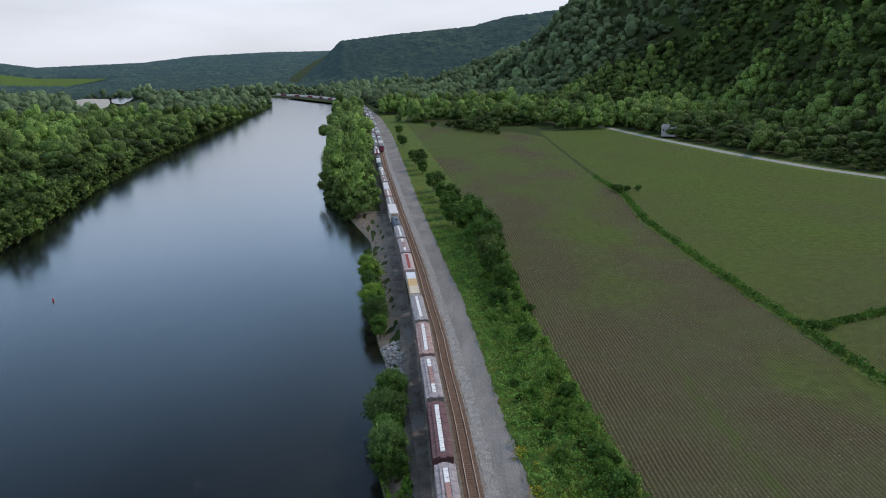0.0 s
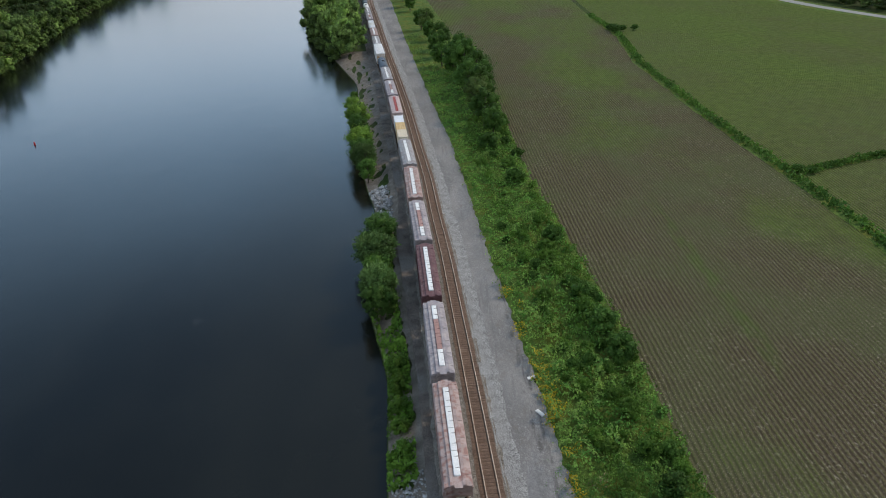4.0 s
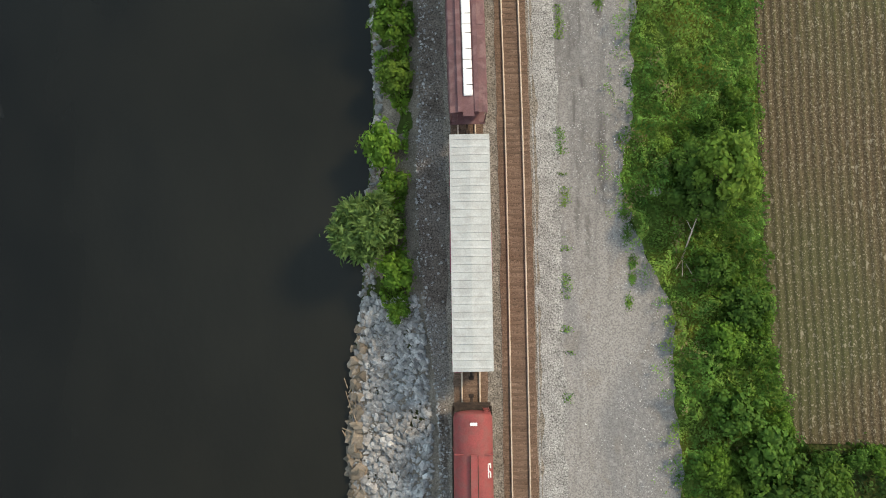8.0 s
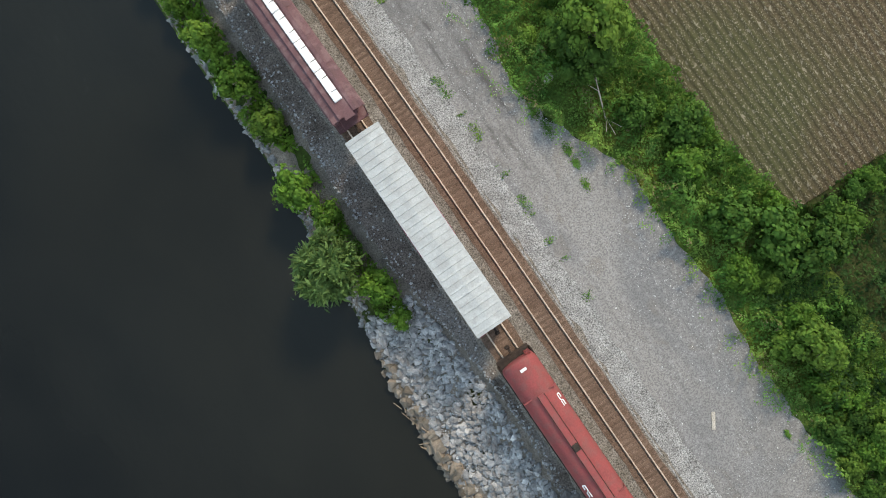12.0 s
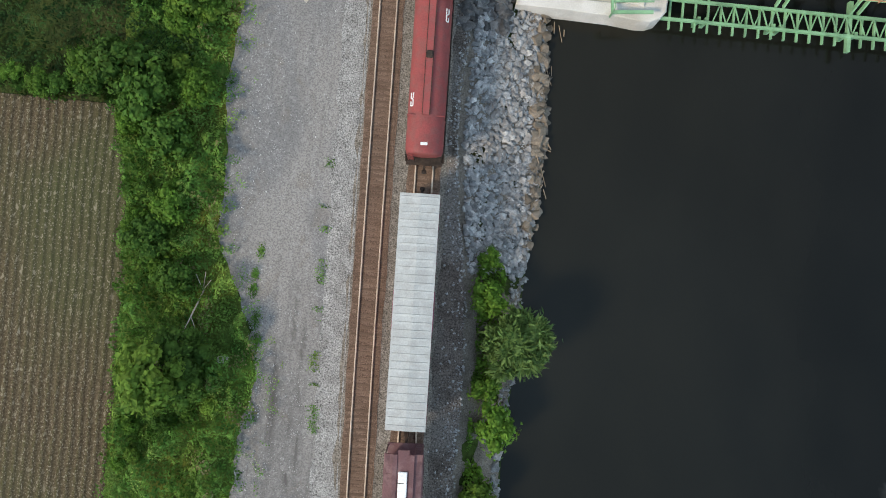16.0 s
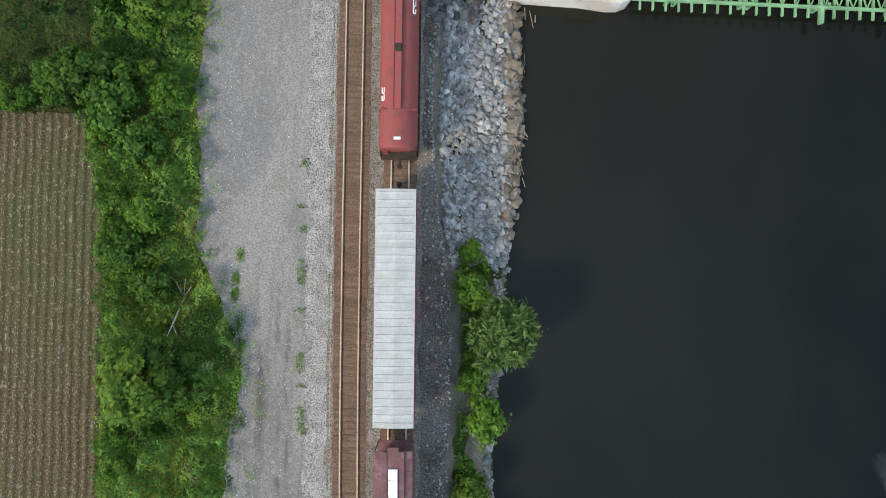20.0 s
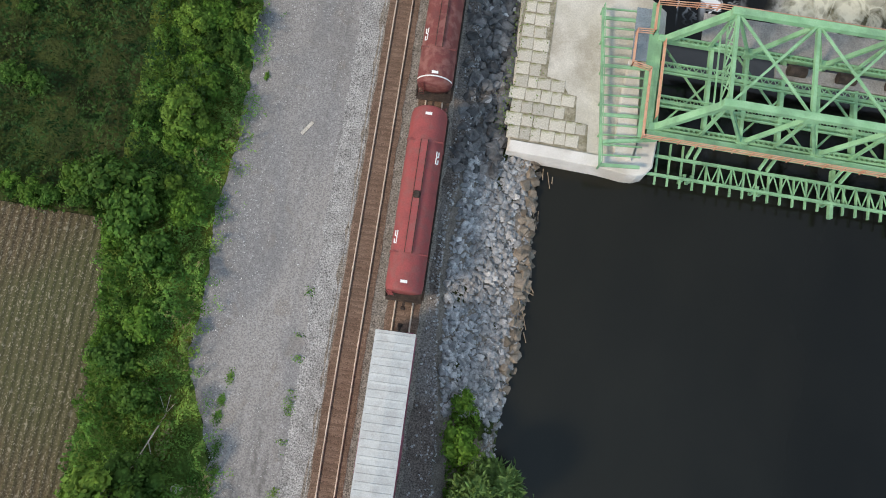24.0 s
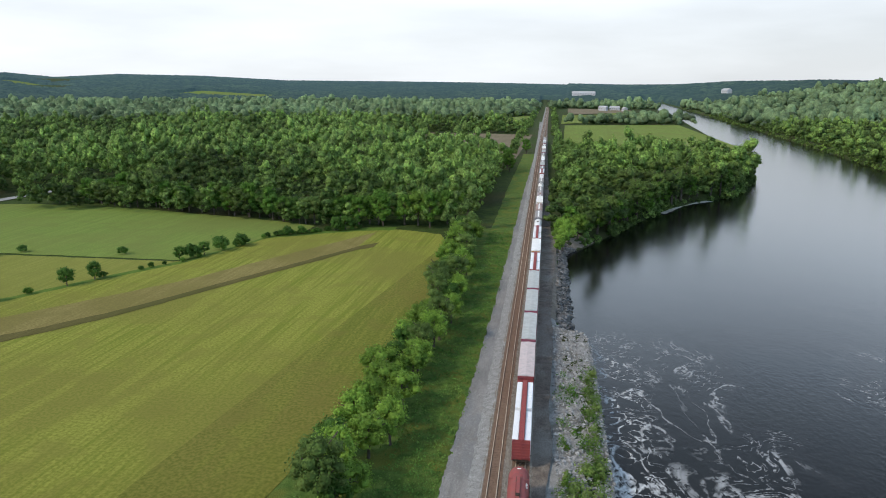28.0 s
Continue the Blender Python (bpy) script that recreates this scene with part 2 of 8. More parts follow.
M_UNDER = mat("grimy_underframe", (0.035, 0.028, 0.024), (0.07, 0.052, 0.042), 1.5, 0.85, 0.3, 14.0)
M_WHEEL = mat("wheel_steel", (0.10, 0.075, 0.06), (0.15, 0.12, 0.10), 2.0, 0.6, 0.1, 14.0, metallic=0.5)
M_TRUNK = mat("bark", (0.075, 0.06, 0.045), (0.13, 0.11, 0.09), 2.0, 0.95, 0.6, 12.0, stretch=(2, 2, 0.4), bumpdist=0.03)
M_DEADWOOD = mat("bleached_dead_branch", (0.36, 0.31, 0.25), (0.46, 0.41, 0.34), 2.0, 0.9, 0.3, 12.0)
M_ASPHALT = mat("pale_asphalt", (0.30, 0.30, 0.29), (0.36, 0.355, 0.345), 0.4, 0.95, 0.3, 8.0, grain=0.15)


def leafmat(name, a, b, c, s3=0.06, island=0.28, tl=0.25, tint=0.0, scale=0.11, fine=1.5, grain=0.25, bump=0.0, bumpdist=1.0):
    return mat(name, a, b, scale, 0.75, bump, fine, bumpdist=bumpdist, lo=0.38, hi=0.62, c3=c, s3=s3, island=island, through_light=tl, grain=grain, spec=0.15, tint=tint, spread=0.0 if tint else 0.28)


M_LEAF = leafmat("green_leaves", (0.070, 0.155, 0.022), (0.135, 0.25, 0.036), (0.10, 0.195, 0.028))
M_LEAFD = leafmat("deep_green_leaves", (0.048, 0.112, 0.020), (0.090, 0.18, 0.030), (0.066, 0.14, 0.024))
M_LEAFM = leafmat("fresh_green_leaves", (0.112, 0.212, 0.030), (0.205, 0.325, 0.050), (0.155, 0.262, 0.040), s3=0.3)
M_RANK = leafmat("rank_dark_growth", (0.030, 0.076, 0.020), (0.068, 0.138, 0.032), (0.050, 0.108, 0.028), s3=0.3, scale=0.4)
M_LEAFY = leafmat("yellow_green_leaves", (0.092, 0.175, 0.026), (0.160, 0.258, 0.042), (0.118, 0.205, 0.032))
M_LEAFB = leafmat("willow_leaves", (0.095, 0.175, 0.050), (0.15, 0.235, 0.075), (0.115, 0.20, 0.055))
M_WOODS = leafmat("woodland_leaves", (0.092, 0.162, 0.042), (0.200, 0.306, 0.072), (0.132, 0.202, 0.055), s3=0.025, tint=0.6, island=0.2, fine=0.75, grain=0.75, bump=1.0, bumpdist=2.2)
# paler, bluer leaves: the haze of distance is put into the base colour
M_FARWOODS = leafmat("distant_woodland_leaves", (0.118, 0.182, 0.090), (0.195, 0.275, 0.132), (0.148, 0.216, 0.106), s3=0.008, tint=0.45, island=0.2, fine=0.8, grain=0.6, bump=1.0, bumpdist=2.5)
M_WEED = leafmat("weed_leaves", (0.070, 0.178, 0.032), (0.148, 0.300, 0.058), (0.190, 0.315, 0.062), s3=0.17, scale=0.75, island=0.25)
M_WEEDPALE = leafmat("pale_weed_leaves", (0.185, 0.315, 0.068), (0.265, 0.395, 0.095), (0.215, 0.345, 0.080), s3=0.3, scale=0.9, island=0.25)
M_DRYWEED = leafmat("dry_weed_stalks", (0.26, 0.235, 0.105), (0.34, 0.30, 0.155), (0.24, 0.26, 0.09), s3=0.4, scale=0.9, island=0.3)
M_LEAFO = leafmat("olive_green_leaves", (0.082, 0.142, 0.032), (0.160, 0.228, 0.060), (0.112, 0.178, 0.042), s3=0.2)
M_YELLOWFL = leafmat("yellow_flowers", (0.42, 0.30, 0.02), (0.50, 0.38, 0.04), (0.42, 0.32, 0.02))
M_GREYBANK = mat("grey_stone_fill", (0.225, 0.218, 0.206), (0.305, 0.295, 0.28), 0.6, 0.95, 0.9, 6.0, grain=0.5, c3=(0.17, 0.16, 0.14), s3=0.25, bumpdist=0.12)


# ---- mesh tools ----
def quick(name, v, f, material, smooth=False):
    """A mesh from arrays: v is n x 3, f is m x k with k 3 or 4."""
    me = bpy.data.meshes.new(name)
    v, f = np.asarray(v, np.float32), np.asarray(f, np.int32)
    k = f.shape[1]
    me.vertices.add(len(v))
    me.vertices.foreach_set("co", v.ravel())
    me.loops.add(f.size)
    me.loops.foreach_set("vertex_index", f.ravel())
    me.polygons.add(len(f))
    me.polygons.foreach_set("loop_start", np.arange(0, f.size, k, dtype=np.int32))
    me.polygons.foreach_set("use_smooth", np.full(len(f), smooth))
    me.update(calc_edges=True)
    me.materials.append(material)
    return me


class Build:
    """Gathers boxes, bars and skins into one mesh."""

    def __init__(self):
        self.v, self.f = [], []

    def add(self, verts, faces):
        o = len(self.v)
        self.v += [tuple(p) for p in verts]
        self.f += [tuple(i + o for i in q) for q in faces]
        return self

    def box(self, x0, x1, y0, y1, z0, z1, c=0.0):
        """A box, its upright edges and top chamfered by c."""
        if c <= 0:
            return self.add([(x, y, z) for z in (z0, z1) for x, y in ((x0, y0), (x1, y0), (x1, y1), (x0, y1))],
                            [(3, 2, 1, 0), (4, 5, 6, 7), (0, 1, 5, 4), (1, 2, 6, 5), (2, 3, 7, 6), (3, 0, 4, 7)])

        def ring(d, z, e):
            return [(x0 + d + e, y0 + d, z), (x1 - d - e, y0 + d, z), (x1 - d, y0 + d + e, z), (x1 - d, y1 - d - e, z),
                    (x1 - d - e, y1 - d, z), (x0 + d + e, y1 - d, z), (x0 + d, y1 - d - e, z), (x0 + d, y0 + d + e, z)]
        rings = [ring(0, z0, c), ring(0, z1 - c, c), ring(c, z1, c * 0.5)]
        return self.loft(rings)

    def loft(self, rings, caps=True):
        n = len(rings[0])
        faces = []
        for k in range(len(rings) - 1):
            for i in range(n):
                j = (i + 1) % n
                faces.append((k * n + i, k * n + j, (k + 1) * n + j, (k + 1) * n + i))
        if caps:
            faces.append(tuple(range(n - 1, -1, -1)))
            faces.append(tuple(range((len(rings) - 1) * n, len(rings) * n)))
        return self.add([p for r in rings for p in r], faces)

    def bar(self, a, b, w, h=None, sides=4):
        """A bar from a to b, w wide and h deep; with more sides a rod."""
        a, b = Vector(a), Vector(b)
        d = (b - a).normalized()
        s = d.cross(Vector((0, 0, 1)))
        s = s.normalized() if s.length > 1e-4 else Vector((1, 0, 0))
        u = s.cross(d).normalized()
        h = w if h is None else h
        if sides == 4:
            prof = [(-w / 2, -h / 2), (w / 2, -h / 2), (w / 2, h / 2), (-w / 2, h / 2)]
        else:
            prof = [(math.cos(2 * math.pi * i / sides) * w / 2, math.sin(2 * math.pi * i / sides) * h / 2) for i in range(sides)]
        return self.loft([[p + s * x + u * y for x, y in prof] for p in (a, b)])

    def tube(self, axis, c, r0, r1, l0, l1, sides=14):
        """A round body along x, y or z about c, from l0 to l1."""
        rings = []
        for r, q in ((r0, l0), (r1, l1)):
            ring = []
            for i in range(sides):
                a = 2 * math.pi * i / sides
                p, s = math.cos(a) * r, math.sin(a) * r
                ring.append({"x": (q, c[0] + p, c[1] + s), "y": (c[0] - p, q, c[1] + s), "z": (c[0] + p, c[1] + s, q)}[axis])
            rings.append(ring)
        return self.loft(rings)

    def mesh(self, name, material, smooth=False):
        me = bpy.data.meshes.new(name)
        me.from_pydata([tuple(p) for p in self.v], [], self.f)
        me.materials.append(material)
        if smooth:
            me.polygons.foreach_set("use_smooth", [True] * len(me.polygons))
        me.update()
        return me


def part(name, shape, material, parent, label=""):
    """Links a shape as one mesh object under a thing or a part."""
    me = shape if isinstance(shape, bpy.types.Mesh) else shape.mesh(name, material)
    ob = new(name, me)
    ob.parent = parent
    return tagged(ob, label)


def thing(name, label, category, m=None, group="", kind="", mesh=None):
    ob = tagged(new(name, mesh), label, category, group, kind)
    if m is not None:
        ob.matrix_basis = m
    return ob


# ---- plan: lines of the place, as x over y ----
YS = np.arange(-5000.0, 5001.0, 1.0)


def line(*pts, soft=12):
    p = sorted(pts)
    x = np.interp(YS, [q[0] for q in p], [q[1] for q in p])
    for _ in range(2):
        k = max(int(soft), 1)
        pad = np.concatenate([np.full(k, x[0]), x, np.full(k, x[-1])])
        x = np.convolve(pad, np.ones(2 * k + 1) / (2 * k + 1), "valid")
    return lambda y: np.interp(y, YS, x)


TRACK = line((-5000, 150), (-2000, 56), (-880, 30.5), (-520, 21.5), (-308, 15.9), (-216, 13.4), (-147, 11.7), (-96, 10.2), (-60, 9.1), (-38, 8.4),
             (-20, 7.75), (0, 7.1), (20, 6.35), (46, 4.8), (60, 3.7), (75, 2.7), (99, 0.8), (118, -0.6), (135, -2.6), (151, -3.6),
             (173, -6.4), (206, -10), (242, -14.6), (291, -21.2), (347, -28.2), (426, -38.5), (542, -52), (642, -64), (905, -98),
             (1096, -130), (1171, -146), (1284, -190), (1426, -252), (1551, -330), (1700, -440), soft=9)
GRAVEL_E = line((-5000, 170), (-900, 36), (-605, 27.5), (-432, 24.7), (-272, 21), (-181, 19.2), (-130, 18.5), (-94, 18.4), (-58, 20), (-50, 20.6), (-40, 21.8),
                (-26, 21.2), (-17, 20.7), (-12, 21.2), (-6, 20.3), (-1, 20.9), (4, 18.3), (11, 15.9), (18, 16.9), (24, 16.7), (34, 19.2), (44, 18.8),
                (50, 15.4), (56, 13.3), (70, 12), (90, 10.1), (108, 8.2), (141, 5.4), (184, 1.5), (226, -4), (330, -16), (450, -29), (638, -50), (850, -78), (1096, -122), (1500, -330), soft=1)
FIELD_W = line((-11, 31), (-5, 29), (4, 28.2), (25, 27.8), (46, 28), (75, 27), (95, 25.8), (131, 22.2), (140, 21.2), (165, 19), (206, 18), (245, 16.5), (288, 11), (507, -14), (792, -48), soft=2)
BANK_TOP = line((-5000, 140), (-600, 16), (-290, 6), (-276, 3.6), (-232, 3.6), (-184, 3.5), (-166, 2.4), (-128, 2.7), (-113, 1.4), (-97, 2.3), (-66, 2.2), (-42, 2.2), (-34, 1.0), (-24, 0.4), (-14, 1.3), (-5, 0.4), (0, -0.7), (5, -1.5), (24, -1.7),
                (51, -2.6), (82, -5), (98, -7), (120, -9.5), (141, -10), (198, -17.5), (253, -24), (340, -36), (430, -48), (651, -76), (994, -122), (1096, -139), (1171, -155), (1284, -199), (1426, -261), (1551, -339), (1700, -450), soft=3)
SHORE_E = line((-5000, -300), (-1645, -228), (-906, -180), (-603, -146), (-514, -126), (-445, -100), (-407, -62), (-351, -35), (-290, -8), (-278, 0), (-237, -1.2), (-200, -2), (-183, -2.8), (-172, -7), (-146, -8), (-122, -8.5), (-107, -9.1), (-73, -8.9), (-66, -10.3), (-59, -10.6), (-55, -8.2), (-24, -6.3),
               (-19, -6.6), (-12, -7.3), (-5, -7.2), (1, -6.3), (7, -6.6), (17, -5.8), (25, -6.6), (51, -7.5), (66, -8.5), (82, -9.2), (98, -13), (120, -15.5), (133, -14.2), (141, -15.4), (157, -19),
               (198, -25), (253, -30), (300, -45), (340, -60), (399, -70), (651, -105), (994, -150), (1087, -168), (1171, -178), (1230, -188), (1284, -203), (1426, -265), (1551, -343), (1700, -460), soft=3)
SHORE_W = line((-5000, -420), (-1580, -299), (-1087, -276), (-810, -264), (-605, -247), (-200, -185), (0, -165), (120, -160), (258, -168), (332, -185), (442, -208), (587, -227), (840, -256), (1170, -292), (1330, -322), (1390, -420), (1500, -640), (1700, -1000), soft=25)
LOW_WATER, POOL = -5.0, -2.9


def level(y):
    """Height of the river: a pool above the dam, low water below it."""
    return float(np.interp(y, [-39.5, -34], [LOW_WATER, POOL]))




def hills(x, y):
    """Height of the land beyond the valley floor: ridges round the crossing, by bearing."""
    x, y = np.broadcast_arrays(np.asarray(x, float), np.asarray(y, float))
    d, az = np.hypot(x, y), np.degrees(np.arctan2(x, y))

    def ridge(bearings, feet, crests, tops):
        f, c, h = (np.interp(az, bearings, q) for q in (feet, crests, tops))
        t = np.clip((d - f) / (c - f), 0, 1)
        return h * (t * t * (3 - 2 * t))
    # steep wooded hill to the east
    a = ridge([-2, 3, 6.3, 8, 9.3, 12, 20, 26, 32, 45, 90, 125], [1400, 1300, 960, 900, 860, 815, 790, 620, 440, 420, 700, 900],
              [2000, 1900, 1600, 1550, 1500, 1400, 1150, 1000, 900, 900, 1200, 1500], [0, 62, 78, 120, 155, 175, 190, 190, 180, 170, 120, 0])
    # ridge that closes the valley, and those behind it
    b = ridge([-11.5, -9.6, -8.1, -3.8, 1.9, 5, 9.3, 14, 60], [1900, 1900, 1800, 1750, 1750, 1750, 1750, 1700, 1700], [2500] * 9, [0, 70, 132, 150, 168, 198, 215, 240, 0])
    c = ridge([-80, -50, -31.4, -29.4, -22.6, -18.7, -13.3, -9.5, 20, 60], [2300] * 10, [3900] * 10, [0, 100, 98, 76, 88, 116, 128, 128, 150, 0])
    # low rolling land to the south
    e = ridge([120, 139, 142, 146, 152, 158, 166, 173, 179, 180], [1900, 2000, 2100, 2100, 2200, 2300, 2400, 2400, 2500, 2500], [3800, 4000] + [4300] * 8, [0, 92, 74, 92, 86, 64, 62, 58, 50, 48])
    g = ridge([-180, -176, -172, -168, -162, -158, -130, -90, -70], [2300, 1900, 1700, 1200, 900, 800, 700, 900, 1500], [4300, 4300, 3300, 2700, 2600, 2600, 2500, 3000, 3500], [56, 50, 52, 66, 68, 64, 80, 60, 0])
    h = np.maximum.reduce([a, b, c, e, g])
    edge = np.minimum(np.abs(x - TRACK(y)), np.maximum(np.maximum(SHORE_W(y) - x, x - SHORE_E(y)), 0))
    edge = np.where(y > 1650, edge + (y - 1650), edge)
    edge = np.where(y < -2700, edge + (-2700 - y) * 0.6, edge)
    return h * np.where(d < 1600, np.clip((edge - 15) / 160, 0, 1), np.clip((edge - 20) / 420, 0, 1))


def bank_z(x, y):
    """Height of the east bank, steep by the water."""
    se, bt = float(SHORE_E(y)), float(BANK_TOP(y))
    se = min(se, bt - 0.6)
    t = (x - se) / min(bt - se, 9.0)
    if t >= 1:
        return -0.35
    if t < 0:
        return max(level(y) - 0.2 + t * 4, -8.0)
    if -176 < y < -52:
        return level(y) + t / 0.05 * 3.5 if t < 0.05 else -1.5 + (t - 0.05) * 1.2
    return level(y) + (-0.35 - level(y)) * t ** 0.8


def wobble(x, y, s, seed=0.0):
    return noise.noise(Vector((x / s + seed, y / s, seed * 1.7)))


# ---- the ground: one sheet, with the river's bed in it ----
def row_ys(fine=2.0):
    a = [-4900, -4300, -3700, -3200, -2700, -2300, -1950, -1650, -1400, -1200, -1050]
    a += list(range(-900, -320, 30)) + list(np.arange(-300, 330, fine)) + list(range(330, 900, 15)) + list(range(900, 1720, 30)) + list(range(1720, 2650, 80))
    return np.array(a + [2700, 2900, 3100, 3400, 3700, 4000, 4300, 4600, 4900], float)


def ground_sheet():
    ys = row_ys()
    cols = []
    for y in ys:
        sw, se, bt, tr, ge = (float(g(y)) for g in (SHORE_W, SHORE_E, BANK_TOP, TRACK, GRAVEL_E))
        se = min(se, bt - 0.6)
        row = [(x, None) for x in np.linspace(-4900, sw - 700, 20)]
        row += [(sw - d, None) for d in (560, 450, 340, 250, 180, 120, 50, 20)]
        row += [(sw - 3, -1.5), (sw, level(y) - 0.2), (sw + 10, -8.0), (0.75 * sw + 0.25 * se, -9.0), (0.5 * (sw + se), -9.0), (0.25 * sw + 0.75 * se, -9.0), (se - 9, -8.0), (se - 1.5, level(y) - 0.9), (se, level(y) + 0.05)]
        w = min(bt - se, 9.0)
        row += [(se + w * t, bank_z(se + w * t, y)) for t in (0.05, 0.25, 0.5, 0.75)]
        row += [(se + w * 0.999, -0.4), (bt, -0.35), (bt + 0.6, -0.15), (tr - 6.5, -0.05), (tr, -0.05), *((tr + (ge - tr) * q / 5, -0.05) for q in range(1, 5)), (ge, -0.05), (ge + 2, -0.08), (ge + 6, -0.1)]
        row += [(ge + d, None) for d in (14, 30, 55, *range(90, 1250, 40), 1300, 1400, 1550, 1700, 1900, 2200, 2500, 2800, 3150, 3500, 3900, 4300)]
        if y > 1750:
            row = [(x, None) for x, z in row]
        cols.append(row)
    v = []
    for y, row in zip(ys, cols):
        for x, z in row:
            v.append((x, y, float(hills(x, y)) - 0.1 if z is None else z))
    nr, nc = len(ys), len(cols[0])
    i = np.arange(nr - 1)[:, None] * nc + np.arange(nc - 1)[None, :]
    f = np.stack([i, i + 1, i + nc + 1, i + nc], -1).reshape(-1, 4)
    return quick("ground", v, f, M_FLOOR, smooth=True)


thing("ground", "valley floor and wooded slopes under grass and scrub", "ground", kind="structure", mesh=ground_sheet())


def strip(name, material, ys, left, right, z, n=4, jag=0.0, seed=1.0, crown=0.0, smooth=True):
    """A sheet between two lines, with uneven edges."""
    v = []
    for y in ys:
        a, b = float(left(y)), float(right(y))
        if jag:
            a += jag * (wobble(a, y, 1.3, seed) + 0.7 * wobble(a, y, 4.0, seed + 3))
            b += jag * (wobble(b, y, 1.3, seed + 7) + 0.7 * wobble(b, y, 4.0, seed + 5))
        for k in range(n):
            t = k / (n - 1)
            v.append((a + (b - a) * t, y, z + crown * (1 - abs(2 * t - 1))))
    i = np.arange(len(ys) - 1)[:, None] * n + np.arange(n - 1)[None, :]
    return quick(name, v, np.stack([i, i + 1, i + n + 1, i + n], -1).reshape(-1, 4), material, smooth)


def spaced(a, b, near=0.5, far=8.0, reach=60.0):
    out, y = [], a
    while y < b:
        out.append(y)
        y += near if abs(y) < reach else min(far, near + (abs(y) - reach) * 0.02)
    return np.array(out + [b])


def off(g, d):
    return lambda y: g(y) + d


RAIL_YS = spaced(-2000, 1640, 1.0, 25.0, 120)


# ---- special ground materials ----
class Nodes:
    """Short hand for a node material."""

    def __init__(self, name):
        self.m = bpy.data.materials.new(name)
        self.m.use_nodes = True
        self.n, self.l = self.m.node_tree.nodes, self.m.node_tree.links
        self.p = self.n["Principled BSDF"]
        self.co = self.n.new("ShaderNodeTexCoord").outputs["Object"]
        s = self.n.new("ShaderNodeSeparateXYZ")
        self.l.new(self.co, s.inputs[0])
        self.x, self.y, self.z = s.outputs

    def put(self, v, socket):
        if isinstance(v, (int, float)):
            socket.default_value = v
        elif isinstance(v, tuple):
            socket.default_value = (*v, 1) if len(v) == 3 and socket.type == "RGBA" else v
        else:
            self.l.new(v, socket)

    def math(self, op, a, b=0.0, c=0.0):
        k = self.n.new("ShaderNodeMath")
        k.operation = op
        for i, v in enumerate((a, b, c)):
            self.put(v, k.inputs[i])
        return k.outputs[0]

    def map(self, v, a, b, ta=0.0, tb=1.0):
        k = self.n.new("ShaderNodeMapRange")
        k.interpolation_type = "SMOOTHSTEP"
        for i, q in enumerate((v, a, b, ta, tb)):
            self.put(q, k.inputs[i])
        return k.outputs[0]

    def noise(self, scale, detail=4.0, stretch=(1, 1, 1), turn=0.0, distort=0.0):
        mp = self.n.new("ShaderNodeMapping")
        mp.inputs["Scale"].default_value = stretch
        mp.inputs["Rotation"].default_value = (0, 0, turn)
        self.l.new(self.co, mp.inputs[0])
        k = self.n.new("ShaderNodeTexNoise")
        k.inputs["Scale"].default_value, k.inputs["Detail"].default_value = scale, detail
        k.inputs["Distortion"].default_value = distort
        self.l.new(mp.outputs[0], k.inputs["Vector"])
        return k.outputs["Fac"]

    def mix(self, f, a, b):
        k = self.n.new("ShaderNodeMix")
        k.data_type = "RGBA"
        for i, v in ((0, f), (6, a), (7, b)):
            self.put(v, k.inputs[i])
        return k.outputs[2]

    def bump(self, h, strength, dist):
        k = self.n.new("ShaderNodeBump")
        k.inputs["Strength"].default_value, k.inputs["Distance"].default_value = strength, dist
        self.l.new(h, k.inputs["Height"])
        self.l.new(k.outputs[0], self.p.inputs["Normal"])

    def done(self, colour, rough=0.95, spec=0.05):
        self.put(colour, self.p.inputs["Base Color"])
        self.put(rough, self.p.inputs["Roughness"])
        self.p.inputs["Specular IOR Level"].default_value = spec
        return self.m


GREEN_ROW = 48.7     # a drill row that came up thicker, as x + 0.034 y


